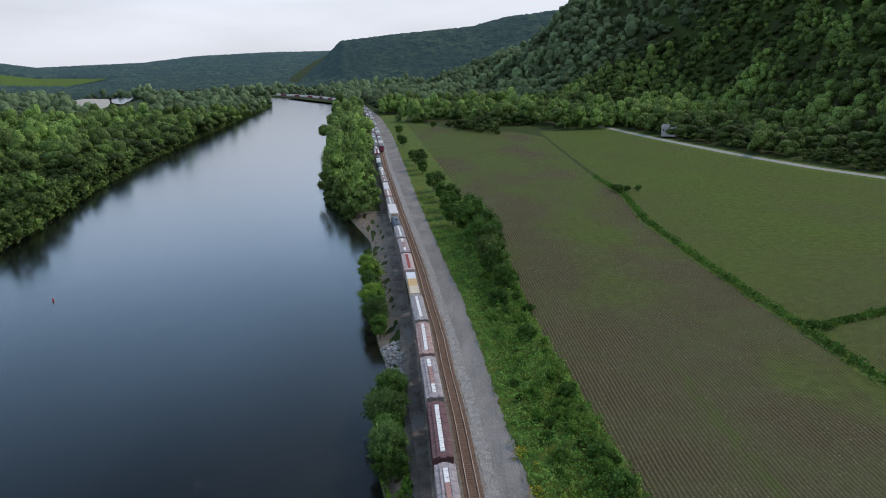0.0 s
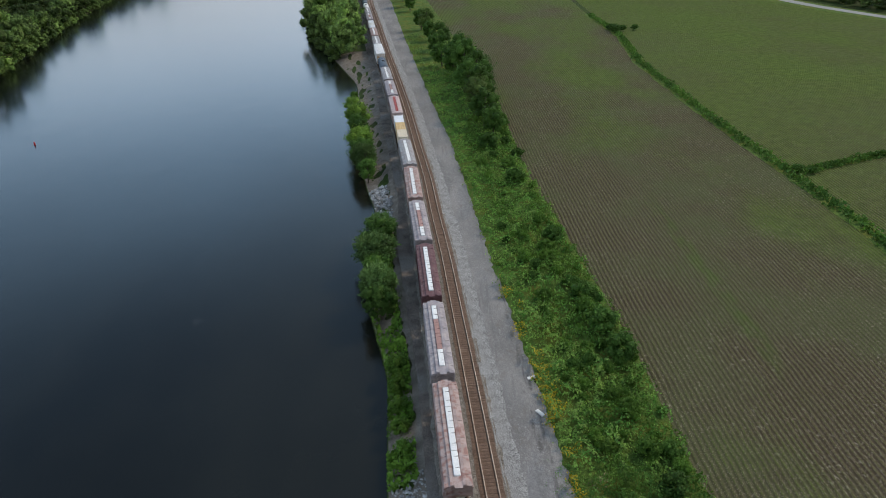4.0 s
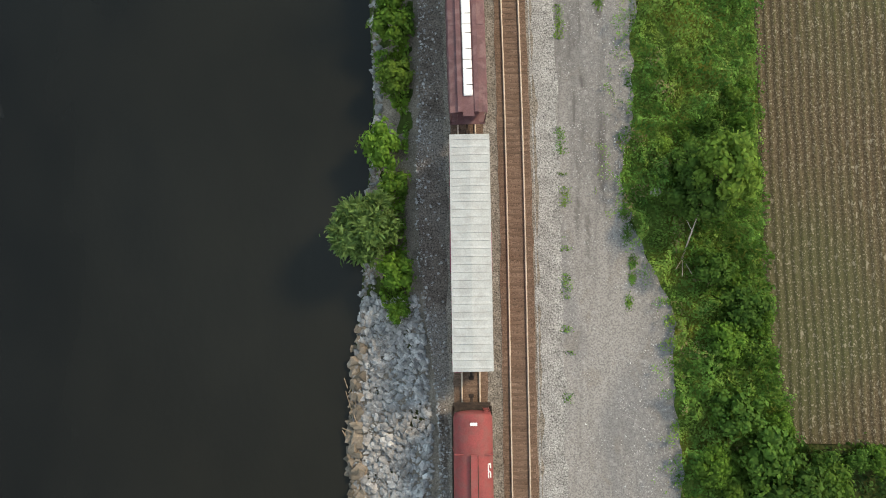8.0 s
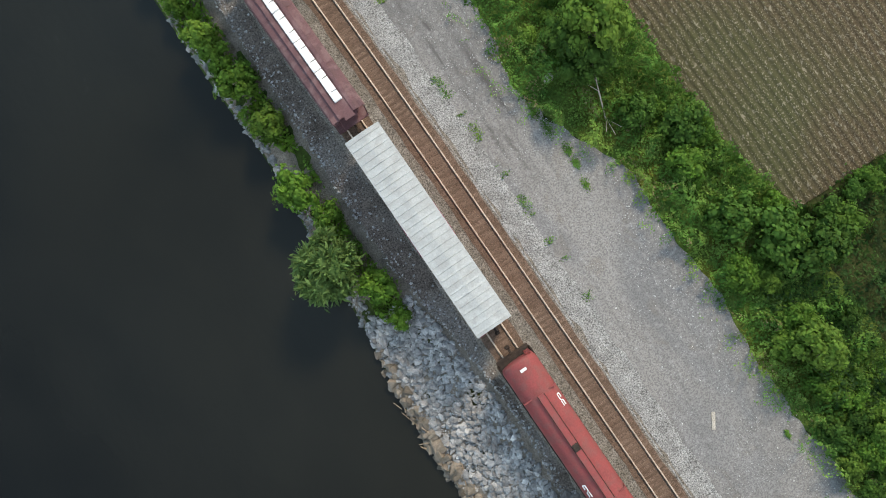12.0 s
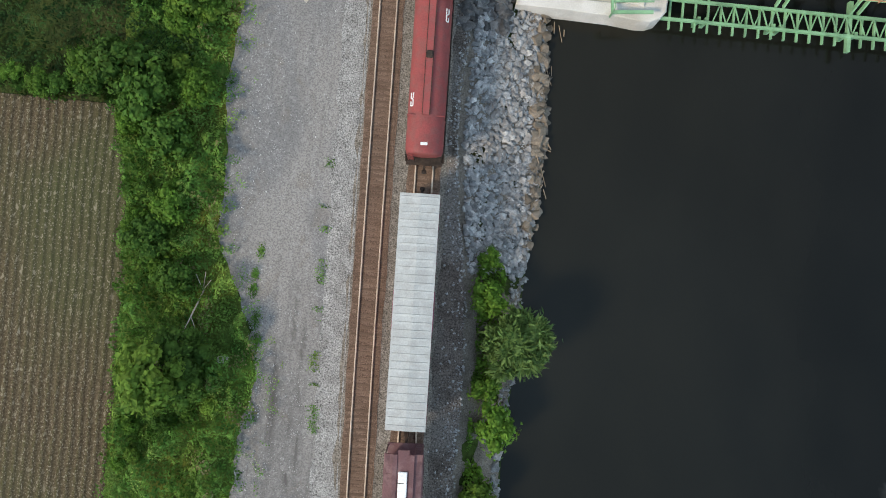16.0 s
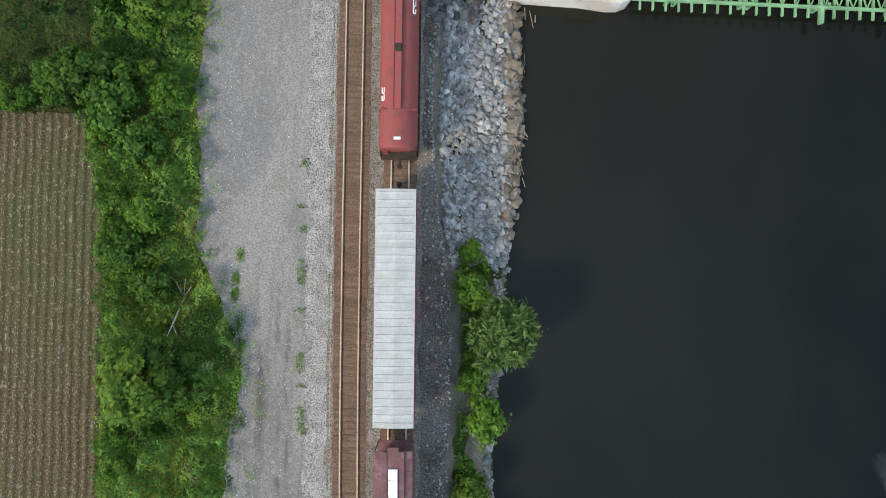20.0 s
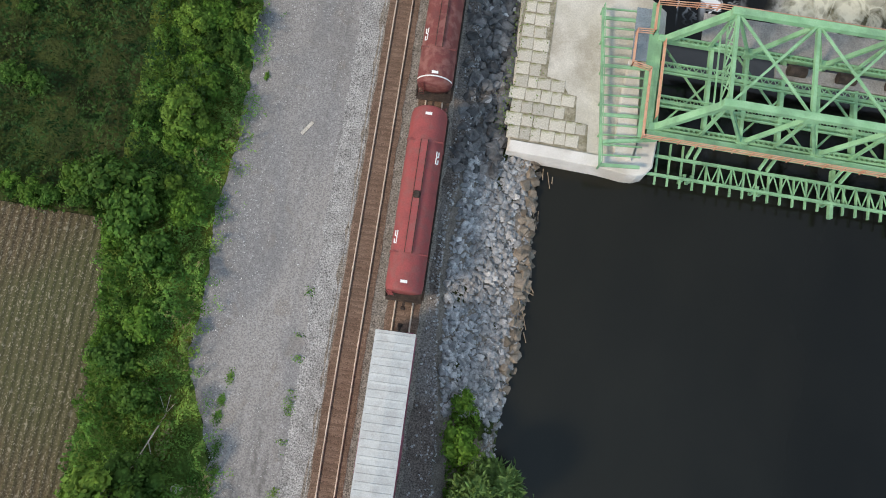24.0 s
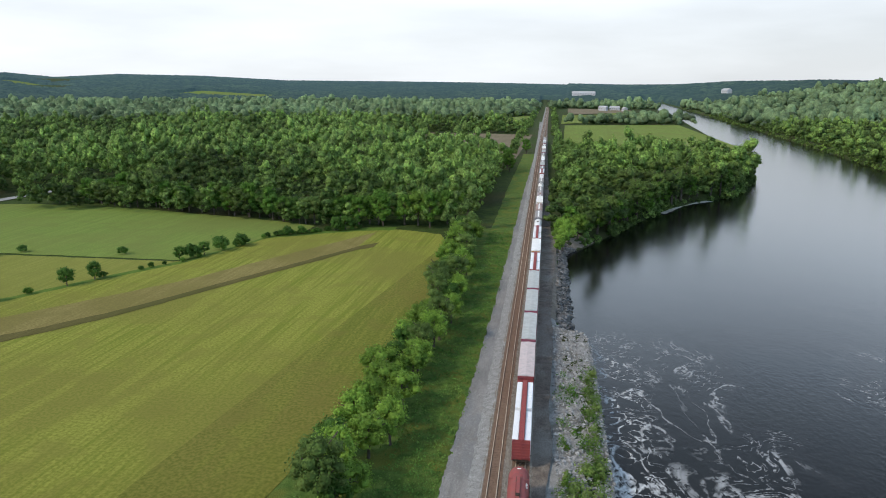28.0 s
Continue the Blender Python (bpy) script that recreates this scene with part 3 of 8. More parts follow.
def crop_material(name, lush, base):
    """Ploughed soil with rows of seedlings 0.76 m apart, and greener patches."""
    k = Nodes(name)
    u = k.math("ADD", k.math("ADD", k.x, k.math("MULTIPLY", k.y, 0.034)), k.math("MULTIPLY", k.noise(0.15, 2.0), 0.5))
    wave = k.math("SINE", k.math("MULTIPLY", u, 2 * math.pi / 0.76))
    clods = k.noise(5.0, 5.0)
    soil = k.mix(k.map(clods, 0.3, 0.7), (0.066, 0.046, 0.028), (0.135, 0.102, 0.066))
    soil = k.mix(k.math("MULTIPLY", k.map(wave, 0.4, -0.7), k.map(k.y, 8, 60, 0.36, 0.8)), soil, (0.046, 0.035, 0.023))
    soil = k.mix(k.map(k.noise(0.05, 4.0), 0.4, 0.65), soil, (0.078, 0.074, 0.038))
    residue = k.math("MULTIPLY", k.map(k.noise(8.0, 2.0, (1, 0.65, 1)), 0.57, 0.67), k.map(wave, -0.9, 0.6, 0.45, 0.9))
    soil = k.mix(residue, soil, (0.27, 0.235, 0.18))
    straw = k.math("MULTIPLY", k.map(k.noise(2.6, 3.0, (1, 0.5, 1)), 0.60, 0.68, 0.0, 0.75), k.map(k.noise(0.09, 3.0), 0.36, 0.60, 0.15, 1.0))
    soil = k.mix(straw, soil, (0.27, 0.235, 0.175))
    rows = k.math("MULTIPLY", k.map(wave, 0.1, 0.9), k.map(k.noise(3.2, 3.0), 0.36, 0.56))
    patch = k.map(k.math("ADD", k.noise(0.028, 4.0, (1, 0.45, 1)), k.math("MULTIPLY", k.y, 0.00042)), 0.55, 0.77, lush, min(lush + 0.6, 1.0))
    young = k.map(k.y, 4, 90, 0.22, 1.0)
    patch = k.math("MULTIPLY", patch, young)
    green = k.mix(k.map(k.noise(0.4, 3.0), 0.3, 0.7), (0.064, 0.110, 0.015), (0.098, 0.152, 0.024))
    col = k.mix(k.math("MULTIPLY", rows, patch), soil, green)
    col = k.mix(k.math("MAXIMUM", k.math("MULTIPLY", k.math("SUBTRACT", patch, lush), 0.85), 0.0), col, green)
    col = k.mix(k.math("MULTIPLY", k.map(k.noise(0.02, 3.0), 0.3, 0.7, 0.6, 1.0), k.math("MULTIPLY", k.map(k.y, 20, 260, 0.5, 2.2), base)), col, green)
    drill = k.math("MULTIPLY", k.map(k.math("ABSOLUTE", k.math("SUBTRACT", u, GREEN_ROW)), 2.2, 0.5), k.math("MULTIPLY", k.map(k.y, 66, 90), k.map(k.y, 160, 110)))
    col = k.mix(k.math("MULTIPLY", drill, k.map(k.noise(0.5, 4.0, (1, 0.3, 1)), 0.36, 0.62, 0.0, 0.42)), col, (0.062, 0.108, 0.018))
    k.bump(k.math("ADD", k.math("MULTIPLY", wave, 0.55), clods), 0.7, 0.14)
    return k.done(col)


def meadow_material(name, a, b, c, turn, fine=0.5):
    """Mown or grazed grass with streaks along the mowing."""
    k = Nodes(name)
    col = k.mix(k.map(k.noise(0.9, 4.0, (1, 0.03, 1), turn), 0.35, 0.65), a, b)
    col = k.mix(k.map(k.noise(0.022, 4.0), 0.42, 0.62), col, c)
    col = k.mix(k.map(k.noise(0.20, 3.0, (1, 0.06, 1), turn + 0.04), 0.52, 0.62, 0.0, 0.55), col, b)
    g = k.noise(1.6, 7.0)
    col = k.mix(k.map(g, 0.35, 0.68, 0.0, fine), col, tuple(v * 0.72 for v in a))
    col = k.mix(k.map(k.noise(0.11, 5.0), 0.5, 0.66, 0.0, 0.5), col, tuple(v * 0.85 for v in c))
    k.bump(g, 0.5, 0.12)
    return k.done(col)


def gravel_material():
    """Compacted blue-grey gravel: dusty patches, wheel tracks along the line, pale loose stones."""
    k = Nodes("gravel_surface")
    lane = k.math("ADD", k.x, k.math("MULTIPLY", k.y, 0.034))
    col = k.mix(k.map(k.noise(0.11, 4.0, (1, 0.5, 1)), 0.36, 0.64), (0.214, 0.205, 0.195), (0.318, 0.302, 0.283))
    col = k.mix(k.map(k.noise(0.16, 5.0, (1, 0.35, 1), 0.05, 0.8), 0.50, 0.66, 0.0, 0.6), col, (0.226, 0.227, 0.230))
    col = k.mix(k.map(k.noise(0.9, 4.0, (1, 0.06, 1), 0.035), 0.54, 0.70, 0.0, 0.55), col, (0.172, 0.164, 0.158))
    # wheel tracks of the service road, dark with cinders up the line
    for c, w in ((12.3, 0.38), (13.1, 0.25), (14.8, 0.45)):
        wheel = k.math("ABSOLUTE", k.math("SUBTRACT", k.math("ADD", lane, k.math("MULTIPLY", k.noise(0.06, 3.0), 1.5)), c + 0.75))
        rut = k.math("MULTIPLY", k.map(wheel, w + 0.25, 0.05, 0.0, 0.85), k.map(k.noise(1.1, 6.0, (1, 0.22, 1), 0.06, 0.6), 0.47, 0.64))
        rut = k.math("MULTIPLY", rut, k.map(k.y, 1.0, 10.0, 0.25, 1.0))
        col = k.mix(rut, col, (0.105, 0.096, 0.090))
    # scattered darker drips and brown dirt by the weeds
    col = k.mix(k.map(k.noise(0.45, 6.0, (1, 0.7, 1), 0.2, 1.0), 0.58, 0.70, 0.0, 0.4), col, (0.215, 0.182, 0.148))
    g = k.noise(8.0, 6.0)
    col = k.mix(k.map(k.noise(6.5, 7.0), 0.42, 0.62, 0.0, 0.62), col, (0.128, 0.126, 0.125))
    col = k.mix(k.map(k.noise(2.3, 7.0, (1, 0.8, 1), 0.4), 0.52, 0.68, 0.0, 0.32), col, (0.40, 0.39, 0.375))
    col = k.mix(k.math("MULTIPLY", k.map(k.noise(7.5, 2.0), 0.62, 0.69), k.map(k.noise(0.3, 3.0), 0.42, 0.60, 0.12, 0.8)), col, (0.50, 0.50, 0.49))
    k.bump(g, 0.6, 0.04)
    return k.done(col)


M_GRAVEL = gravel_material()
M_CROP = crop_material("ploughed_crop_rows", 0.36, 0.06)
M_CROPG = crop_material("young_crop", 0.70, 0.32)
M_HAY = meadow_material("mown_hay_field", (0.170, 0.196, 0.030), (0.278, 0.282, 0.057), (0.204, 0.194, 0.043), -0.48, 0.65)
M_HAYD = meadow_material("uncut_hay", (0.140, 0.160, 0.027), (0.202, 0.204, 0.040), (0.185, 0.168, 0.040), -0.12, 0.8)
M_HAYS = meadow_material("tedded_hay", (0.205, 0.170, 0.058), (0.255, 0.212, 0.078), (0.185, 0.160, 0.048), -0.48, 0.75)
M_HAYL = meadow_material("pale_mown_meadow", (0.18, 0.20, 0.040), (0.235, 0.235, 0.055), (0.20, 0.205, 0.045), 0.9, 0.5)
M_HAYB = meadow_material("dry_mown_band", (0.105, 0.092, 0.030), (0.13, 0.112, 0.038), (0.095, 0.092, 0.028), -0.48)
M_MEADOW = meadow_material("green_meadow", (0.145, 0.205, 0.044), (0.185, 0.245, 0.056), (0.165, 0.198, 0.050), 0.3)
M_SAND = mat("pale_river_sand", (0.40, 0.37, 0.31), (0.50, 0.47, 0.41), 0.05, 0.95, 0.3, 0.6)
M_MEADOWV = meadow_material("lush_verge_grass", (0.085, 0.15, 0.026), (0.12, 0.185, 0.034), (0.10, 0.15, 0.03), 0.3)
M_TILLED = meadow_material("far_tilled_field", (0.20, 0.155, 0.105), (0.235, 0.19, 0.13), (0.17, 0.15, 0.09), 0.2)


def water_material():
    """Dark river water with fine ripples; below the dam white water, foam streaks and a raft of foam."""
    k = Nodes("river_water")
    rip = k.noise(1.3, 4.0, (1, 0.55, 1), 0.3)
    swell = k.noise(0.12, 3.0, (1, 0.6, 1), 0.2)
    # how rough the water is below the dam
    below = k.math("MULTIPLY", k.map(k.y, -39.5, -47), k.map(k.y, -215, -130))
    below = k.math("MULTIPLY", below, k.map(k.x, -150, -50, 0.4, 1.0))
    dx = k.math("ABSOLUTE", k.math("ADD", k.math("ADD", k.x, 33.5), k.math("MULTIPLY", k.math("ADD", k.y, 60), 0.10)))
    dx = k.math("ADD", dx, k.math("MULTIPLY", k.math("SUBTRACT", k.noise(0.13, 6.0, (1, 0.8, 1), 0.0, 0.8), 0.5), 22.0))
    boil = k.math("MULTIPLY", k.map(k.math("ADD", dx, k.map(k.y, -70, -97, 0.0, 6.0)), 12.5, 2.5), k.math("MULTIPLY", k.map(k.y, -40, -45), k.map(k.y, -99, -84)))
    tex = k.noise(0.30, 7.0, (1, 1, 1), 0.0, 1.6)
    tex2 = k.noise(0.75, 6.0, (1, 1, 1), 0.0, 1.2)

    def ridge(v):
        return k.math("SUBTRACT", 1.0, k.math("ABSOLUTE", k.math("SUBTRACT", k.math("MULTIPLY", v, 2.0), 1.0)))
    # wisps: long torn threads, thickened by flecks where the water eddies
    thread = ridge(tex)
    strand = ridge(k.noise(0.085, 4.0, (1.0, 0.55, 1), 0.35, 1.3))
    strand2 = ridge(k.noise(0.15, 4.0, (0.8, 1.0, 1), -0.5, 1.8))
    fleck = k.noise(0.85, 8.0, (1.0, 0.7, 1), 0.4, 0.8)
    near = k.math("MAXIMUM", k.map(k.x, -29, -11, 0.0, 1.0), k.map(k.noise(0.035, 3.0, (1, 0.6, 1)), 0.48, 0.62, 0.02, 0.7))
    wisp = k.math("MULTIPLY", k.map(strand, 0.935, 0.998), k.map(fleck, 0.36, 0.56))
    wisp2 = k.math("MULTIPLY", k.map(strand2, 0.955, 0.998), k.map(fleck, 0.38, 0.58))
    patchy = k.map(k.noise(0.06, 3.0), 0.42, 0.56)
    streak = k.math("MAXIMUM", k.math("MULTIPLY", wisp, patchy), k.math("MULTIPLY", wisp2, k.map(near, 0.3, 0.9)))
    streak = k.math("MULTIPLY", k.math("MULTIPLY", streak, near), k.map(below, 0.1, 0.8, 0.0, 0.85))
    rx, ry = k.math("ADD", k.x, 19.3), k.math("ADD", k.y, 48.0)
    raft = k.math("ADD", k.math("POWER", k.math("DIVIDE", k.math("ADD", rx, k.math("MULTIPLY", ry, 0.75)), 1.9), 2.0), k.math("POWER", k.math("DIVIDE", k.math("SUBTRACT", k.math("MULTIPLY", rx, 0.75), ry), 6.2), 2.0))
    raft = k.map(k.math("ADD", raft, k.math("MULTIPLY", k.math("SUBTRACT", tex2, 0.5), 5.0)), 1.25, 0.75)
    # boiling water: a web of cream threads over brownish foam, dark gaps between
    web = ridge(k.noise(0.22, 5.0, (1.0, 0.75, 1), 0.3, 1.6))
    web2 = ridge(k.noise(0.55, 5.0, (1.0, 0.8, 1), -0.2, 1.4))
    lump = k.noise(0.11, 4.0, (1, 0.8, 1), 0.0, 0.6)
    cloud = k.noise(0.30, 10.0, (1.0, 0.8, 1), 0.2, 0.5)
    churn = k.math("ADD", k.math("MULTIPLY", k.map(cloud, 0.42, 0.66), 0.68), k.math("MULTIPLY", k.map(k.math("MULTIPLY", web, web2), 0.62, 0.98), 0.6))
    churn = k.math("MAXIMUM", churn, k.map(lump, 0.54, 0.70, 0.0, 0.35))
    churn = k.math("MULTIPLY", churn, k.map(k.math("ADD", boil, k.math("MULTIPLY", k.math("SUBTRACT", lump, 0.5), 0.8)), 0.12, 0.75))
    foam = k.math("MINIMUM", k.math("MAXIMUM", k.math("MAXIMUM", streak, raft), k.math("MULTIPLY", churn, 1.0)), 1.0)
    deep = k.mix(k.map(swell, 0.3, 0.7), (0.0032, 0.0037, 0.0033), (0.0062, 0.0066, 0.0056))
    # murkier over the shallows by the railway bank
    shallow = k.math("MULTIPLY", k.map(k.math("ADD", k.x, k.math("MULTIPLY", k.math("MAXIMUM", k.y, 0.0), 0.065)), -48, -8), k.map(k.y, -36, -26))
    deep = k.mix(k.math("MULTIPLY", shallow, k.map(swell, 0.3, 0.7, 0.75, 1.0)), deep, (0.0140, 0.0138, 0.0098))
    deep = k.mix(k.map(boil, 0.0, 0.9), deep, k.mix(k.map(tex, 0.35, 0.65), (0.055, 0.052, 0.026), (0.26, 0.235, 0.15)))
    col = k.mix(foam, deep, k.mix(k.map(boil, 0.05, 0.6), (0.74, 0.75, 0.76), (0.60, 0.575, 0.45)))
    h = k.math("ADD", k.math("MULTIPLY", rip, k.map(below, 0.0, 1.0, 0.075, 0.25)), k.math("MULTIPLY", swell, 0.15))
    h = k.math("ADD", h, k.math("MULTIPLY", tex2, k.map(boil, 0.0, 1.0, 0.0, 0.7)))
    k.bump(h, 0.5, 0.5)
    k.p.inputs["IOR"].default_value = 1.33
    return k.done(col, k.map(foam, 0.0, 0.6, 0.17, 0.8), 0.5)


M_WATER = water_material()


# ---- river ----
def water_sheet():
    v, nx = [], 61
    ys = np.concatenate([spaced(-5000, -115, 6, 400, 150), np.arange(-114, -40, 1.0), np.arange(-39.5, -30, 1.0), spaced(-29, 1700, 6, 60, 150)])
    for y in ys:
        a, b = float(SHORE_W(y)) - 4, min(float(SHORE_E(y)) + 1.2, float(BANK_TOP(y)) - 0.3)
        for t in np.concatenate([np.linspace(0, 0.70, 20, endpoint=False), np.linspace(0.70, 1, 41)]):
            x = a + (b - a) * t
            w = max(0.0, 1 - abs(x + 35.5) / 10) * min(1, max(0.0, (-42 - y) / 6)) * min(1, max(0.0, (y + 104) / 25)) if -110 < y < -40 else 0.0
            v.append((x, y, level(y) + w * (0.35 + 0.8 * wobble(x, y, 3.4, 4))))
    i = np.arange(len(ys) - 1)[:, None] * nx + np.arange(nx - 1)[None, :]
    return quick("water", v, np.stack([i, i + 1, i + nx + 1, i + nx], -1).reshape(-1, 4), M_WATER, True)


thing("water", "dark calm river breaking into white water below a dam", "water", kind="structure", mesh=water_sheet())

# ---- fields, roads and strips ----
DITCH = line((60, 80), (123, 80.9), (154, 79.2), (177, 77.3), (206, 76.2), (266, 74.5), (326, 80), (377, 77.2), (700, 80), soft=3)
FIELD_N = line((-48, 792), (4, 682), (37, 605), (79, 636), (138, 640), soft=6)     # y over x
ROAD_E = line((-300, 640), (0, 420), (150, 300), (352, 219), (390, 202), (456, 184), (569, 161), (665, 146), (760, 134), soft=10)


def area(name, label, material, xs, south, north, z=0.0, jag=0.4, n=30, category="field"):
    """A field between two edges given over x, draped on the land."""
    v = []
    for x in xs:
        a, b = south(x), north(x)
        for j in range(n + 1):
            t = j / n
            y = a + (b - a) * t
            if j in (0, n):
                y += jag * wobble(x, y, 3.0, 2.2)
            v.append((x, y, z + float(hills(x, y))))
    i = np.arange(len(xs) - 1)[:, None] * (n + 1) + np.arange(n)[None, :]
    f = np.stack([i, i + n + 1, i + n + 2, i + 1], -1).reshape(-1, 4)
    return thing(name, label, category, kind="structure", mesh=quick(name, v, f, material, True))


field_ys = spaced(-11.0, 790, 0.7, 6, 40)
crop_e = lambda y: min(float(DITCH(y)), max(float(FIELD_W(y)) + 1, np.interp(y, [590, 640, 700, 790], [80, 60, 0, -46])))
thing("ploughed_field", "brown ploughed field with rows of green seedlings", "field", kind="structure",
      mesh=strip("ploughed_field", M_CROP, field_ys, FIELD_W, crop_e, 0.03, 12, 0.35, 2.0))
thing("young_crop_field", "flat field of young green crop beyond the ditch", "field", kind="structure",
      mesh=strip("young_crop_field", M_CROPG, spaced(60, 640, 3, 8, 60), off(DITCH, 2.4), lambda y: ROAD_E(y) - 9 if y > 330 else ROAD_E(330) - 9 + (330 - y) * 0.25, 0.03, 12, 0.5, 5.0))
thing("ditch_verge", "overgrown grassy ditch between two fields", "ditch", kind="structure",
      mesh=strip("ditch_verge", M_WEEDG, spaced(60, 380, 1.5, 4, 60), off(DITCH, -1.6), off(DITCH, 2.6), 0.06, 4, 0.7, 8.0))
area("ditch_branch", "grassy ditch branching off between the fields", M_WEEDG, np.arange(82, 150, 2.0), lambda x: 151.2 + (x - 82) * 0.42, lambda x: 153.4 + (x - 82) * 0.42, 0.06, 0.8, 3, "ditch")
thing("country_road", "pale paved country road along the foot of the hill", "road", kind="structure",
      mesh=strip("country_road", M_ASPHALT, spaced(150, 760, 5, 10, 200), off(ROAD_E, -3.6), off(ROAD_E, 3.6), 0.12, 3, 0.1))
thing("road_verge", "grassy verge along the country road", "verge", kind="structure",
      mesh=strip("road_verge", M_WEEDG, spaced(150, 760, 5, 10, 200), off(ROAD_E, -9.5), off(ROAD_E, 8), 0.05, 4, 0.8))

hay_n = lambda x: float(np.interp(x, [44, 51, 72, 86, 118, 130, 143, 158, 240], [-262, -283, -289, -285, -264, -220, -198, -168, -60]))
hay_s = lambda x: float(np.interp(x, [39, 44, 54, 75, 120, 240], [-150, -86, -75.5, -70, -62, -40]))
hay_xs = np.concatenate([np.arange(38.5, 60, 1.0), np.arange(60, 241, 3.0)])
area("hay_field", "mown yellow-green hay field with mowing streaks", M_HAY, hay_xs, lambda x: max(hay_n(x) + 0.5, -262 + (44 - x) * 14) if x < 44 else hay_n(x), hay_s, 0.03, 1.2)
band = lambda x: float(np.interp(x, [70, 76, 103, 119, 134, 240], [-258, -252, -196, -162, -140, 20]))
area("dry_hay_band", "dark dry strip across the mown hay field", M_HAYB, np.arange(72, 190, 2.0), lambda x: band(x) - 6, lambda x: band(x) + 2.5, 0.10, 1.2, 3)
area("dry_hay_strip", "brown strip of stubble along the edge of the hay field", M_HAYS, np.arange(78, 200, 2.0), lambda x: max(hay_n(x) + 2, band(x) - 34), lambda x: max(hay_n(x) + 4, band(x) - 5.2), 0.06, 1.0, 5)
area("field_verge", "green grassy verge between hay field and meadow", M_MEADOWV, np.arange(72, 240, 2.0), lambda x: hay_n(x) - 4.5, lambda x: hay_n(x) + 2.2, 0.05, 0.8, 3, "verge")
thing("hedge_verge", "shady grass under the hedge trees", "verge", kind="structure",
      mesh=strip("hedge_verge", M_WEEDG, spaced(-300, -60, 2, 5, 100), off(GRAVEL_E, 8), lambda y: 47.0, 0.005, 5, 0.6, 3.0))
area("uncut_hay_strip", "darker uncut strip of hay beside the tree line", M_HAYD, np.arange(38.5, 66, 1.0), lambda x: float(np.interp(x, [38, 41, 46, 66], [-200, -255, -262, -84])), lambda x: float(np.interp(x, [38.5, 44, 54, 66], [-130, -86, -76, -73])), 0.07, 0.8)
area("green_meadow", "green meadow behind a hedge line", M_MEADOW, np.arange(108, 330, 4.0), lambda x: float(np.interp(x, [108, 140, 211, 268, 330], [-290, -300, -314, -316, -300])), lambda x: min(hay_n(x) - 3, -221 + (x - 150) * 0.04), 0.03, 1.0)
area("second_hay_field", "pale yellow-green mown strip beside the meadow", M_HAYL, np.arange(131, 330, 3.0), lambda x: min(hay_n(x) - 4, -219 + (x - 150) * 0.04), lambda x: hay_n(x) - 3.2, 0.03, 0.8)
area("far_tilled_field", "bare brown field beyond the woods", M_TILLED, np.arange(42, 185, 6.0), lambda x: -885 - 0.05 * x, lambda x: float(np.interp(x, [42, 157, 185], [-556, -760, -800])), 0.4, 2)
area("far_green_field", "bright green field beside the far railway line", M_MEADOW, np.arange(-170, 10, 6.0), lambda x: -1105 + 0.35 * x, lambda x: -610 + 0.6 * x, 0.4, 2)
area("far_green_field", "second green field beside the far railway line", M_MEADOW, np.arange(-110, 12, 6.0), lambda x: -1480 + 2.5 * min(x + 40, 0), lambda x: -1150 + 1.1 * x, 0.4, 2)
area("far_tilled_field", "reddish tilled field by the far river bend", M_TILLED, np.arange(-150, 6, 6.0), lambda x: -1890 - 0.5 * x, lambda x: -1500 + 1.2 * x, 0.5, 2)
area("far_pasture", "green pasture beside the far railway line", M_MEADOW, np.arange(60, 136, 6.0), lambda x: -1480 + 3.0 * (x - 60), lambda x: -1005, 0.4, 2)
for fx, fy, fw, fl in ((1245, -2500, 190, 130), (2050, -2450, 120, 90), (560, -2150, 110, 110), (330, -1980, 70, 90), (820, -2050, 90, 80)):
    area("clearing_field", "pale green clearing among far southern woods", M_MEADOW, np.arange(fx - fw, fx + fw, 20.0), lambda x: fy - fl, lambda x: fy + fl, 3.0, 6, 6)
area("far_hillside_field", "pale field on a far wooded hillside", M_TILLED, np.arange(-520, -330, 10.0), lambda x: -1720, lambda x: -1560, 1.0, 3)
area("hillside_meadow", "pale green meadow on a far hillside above the river", M_MEADOWV, np.arange(-1760, -1240, 20.0), lambda x: 2360 + 0.15 * (x + 1500), lambda x: 2700, 4.0, 8, 12)
area("sand_bar", "pale sand and gravel bar by a bend of the river", M_SAND, np.arange(-830, -555, 8.0), lambda x: float(np.interp(x, [-830, -755, -650, -557], [1590, 1430, 1270, 1105])), lambda x: float(np.interp(x, [-830, -755, -650, -590, -555], [1660, 1610, 1390, 1245, 1130])), 2.0, 4, 12, "sand bar")
area("oxbow_water", "bright still water of a side arm beyond the woods", M_WATER, np.arange(-745, -600, 8.0), lambda x: float(np.interp(x, [-745, -648, -600], [1600, 1392, 1320])), lambda x: float(np.interp(x, [-745, -648, -600], [1730, 1470, 1330])), 2.6, 3, 6, "water")
thing("south_road", "pale paved road behind the meadow", "road", kind="structure",
      mesh=strip("south_road", M_ASPHALT, spaced(-400, -240, 5, 8, 100), lambda y: np.interp(y, [-400, -355, -318, -240], [279, 285, 290, 305]), lambda y: np.interp(y, [-400, -355, -318, -240], [286, 292, 297, 312]), 0.3, 3))



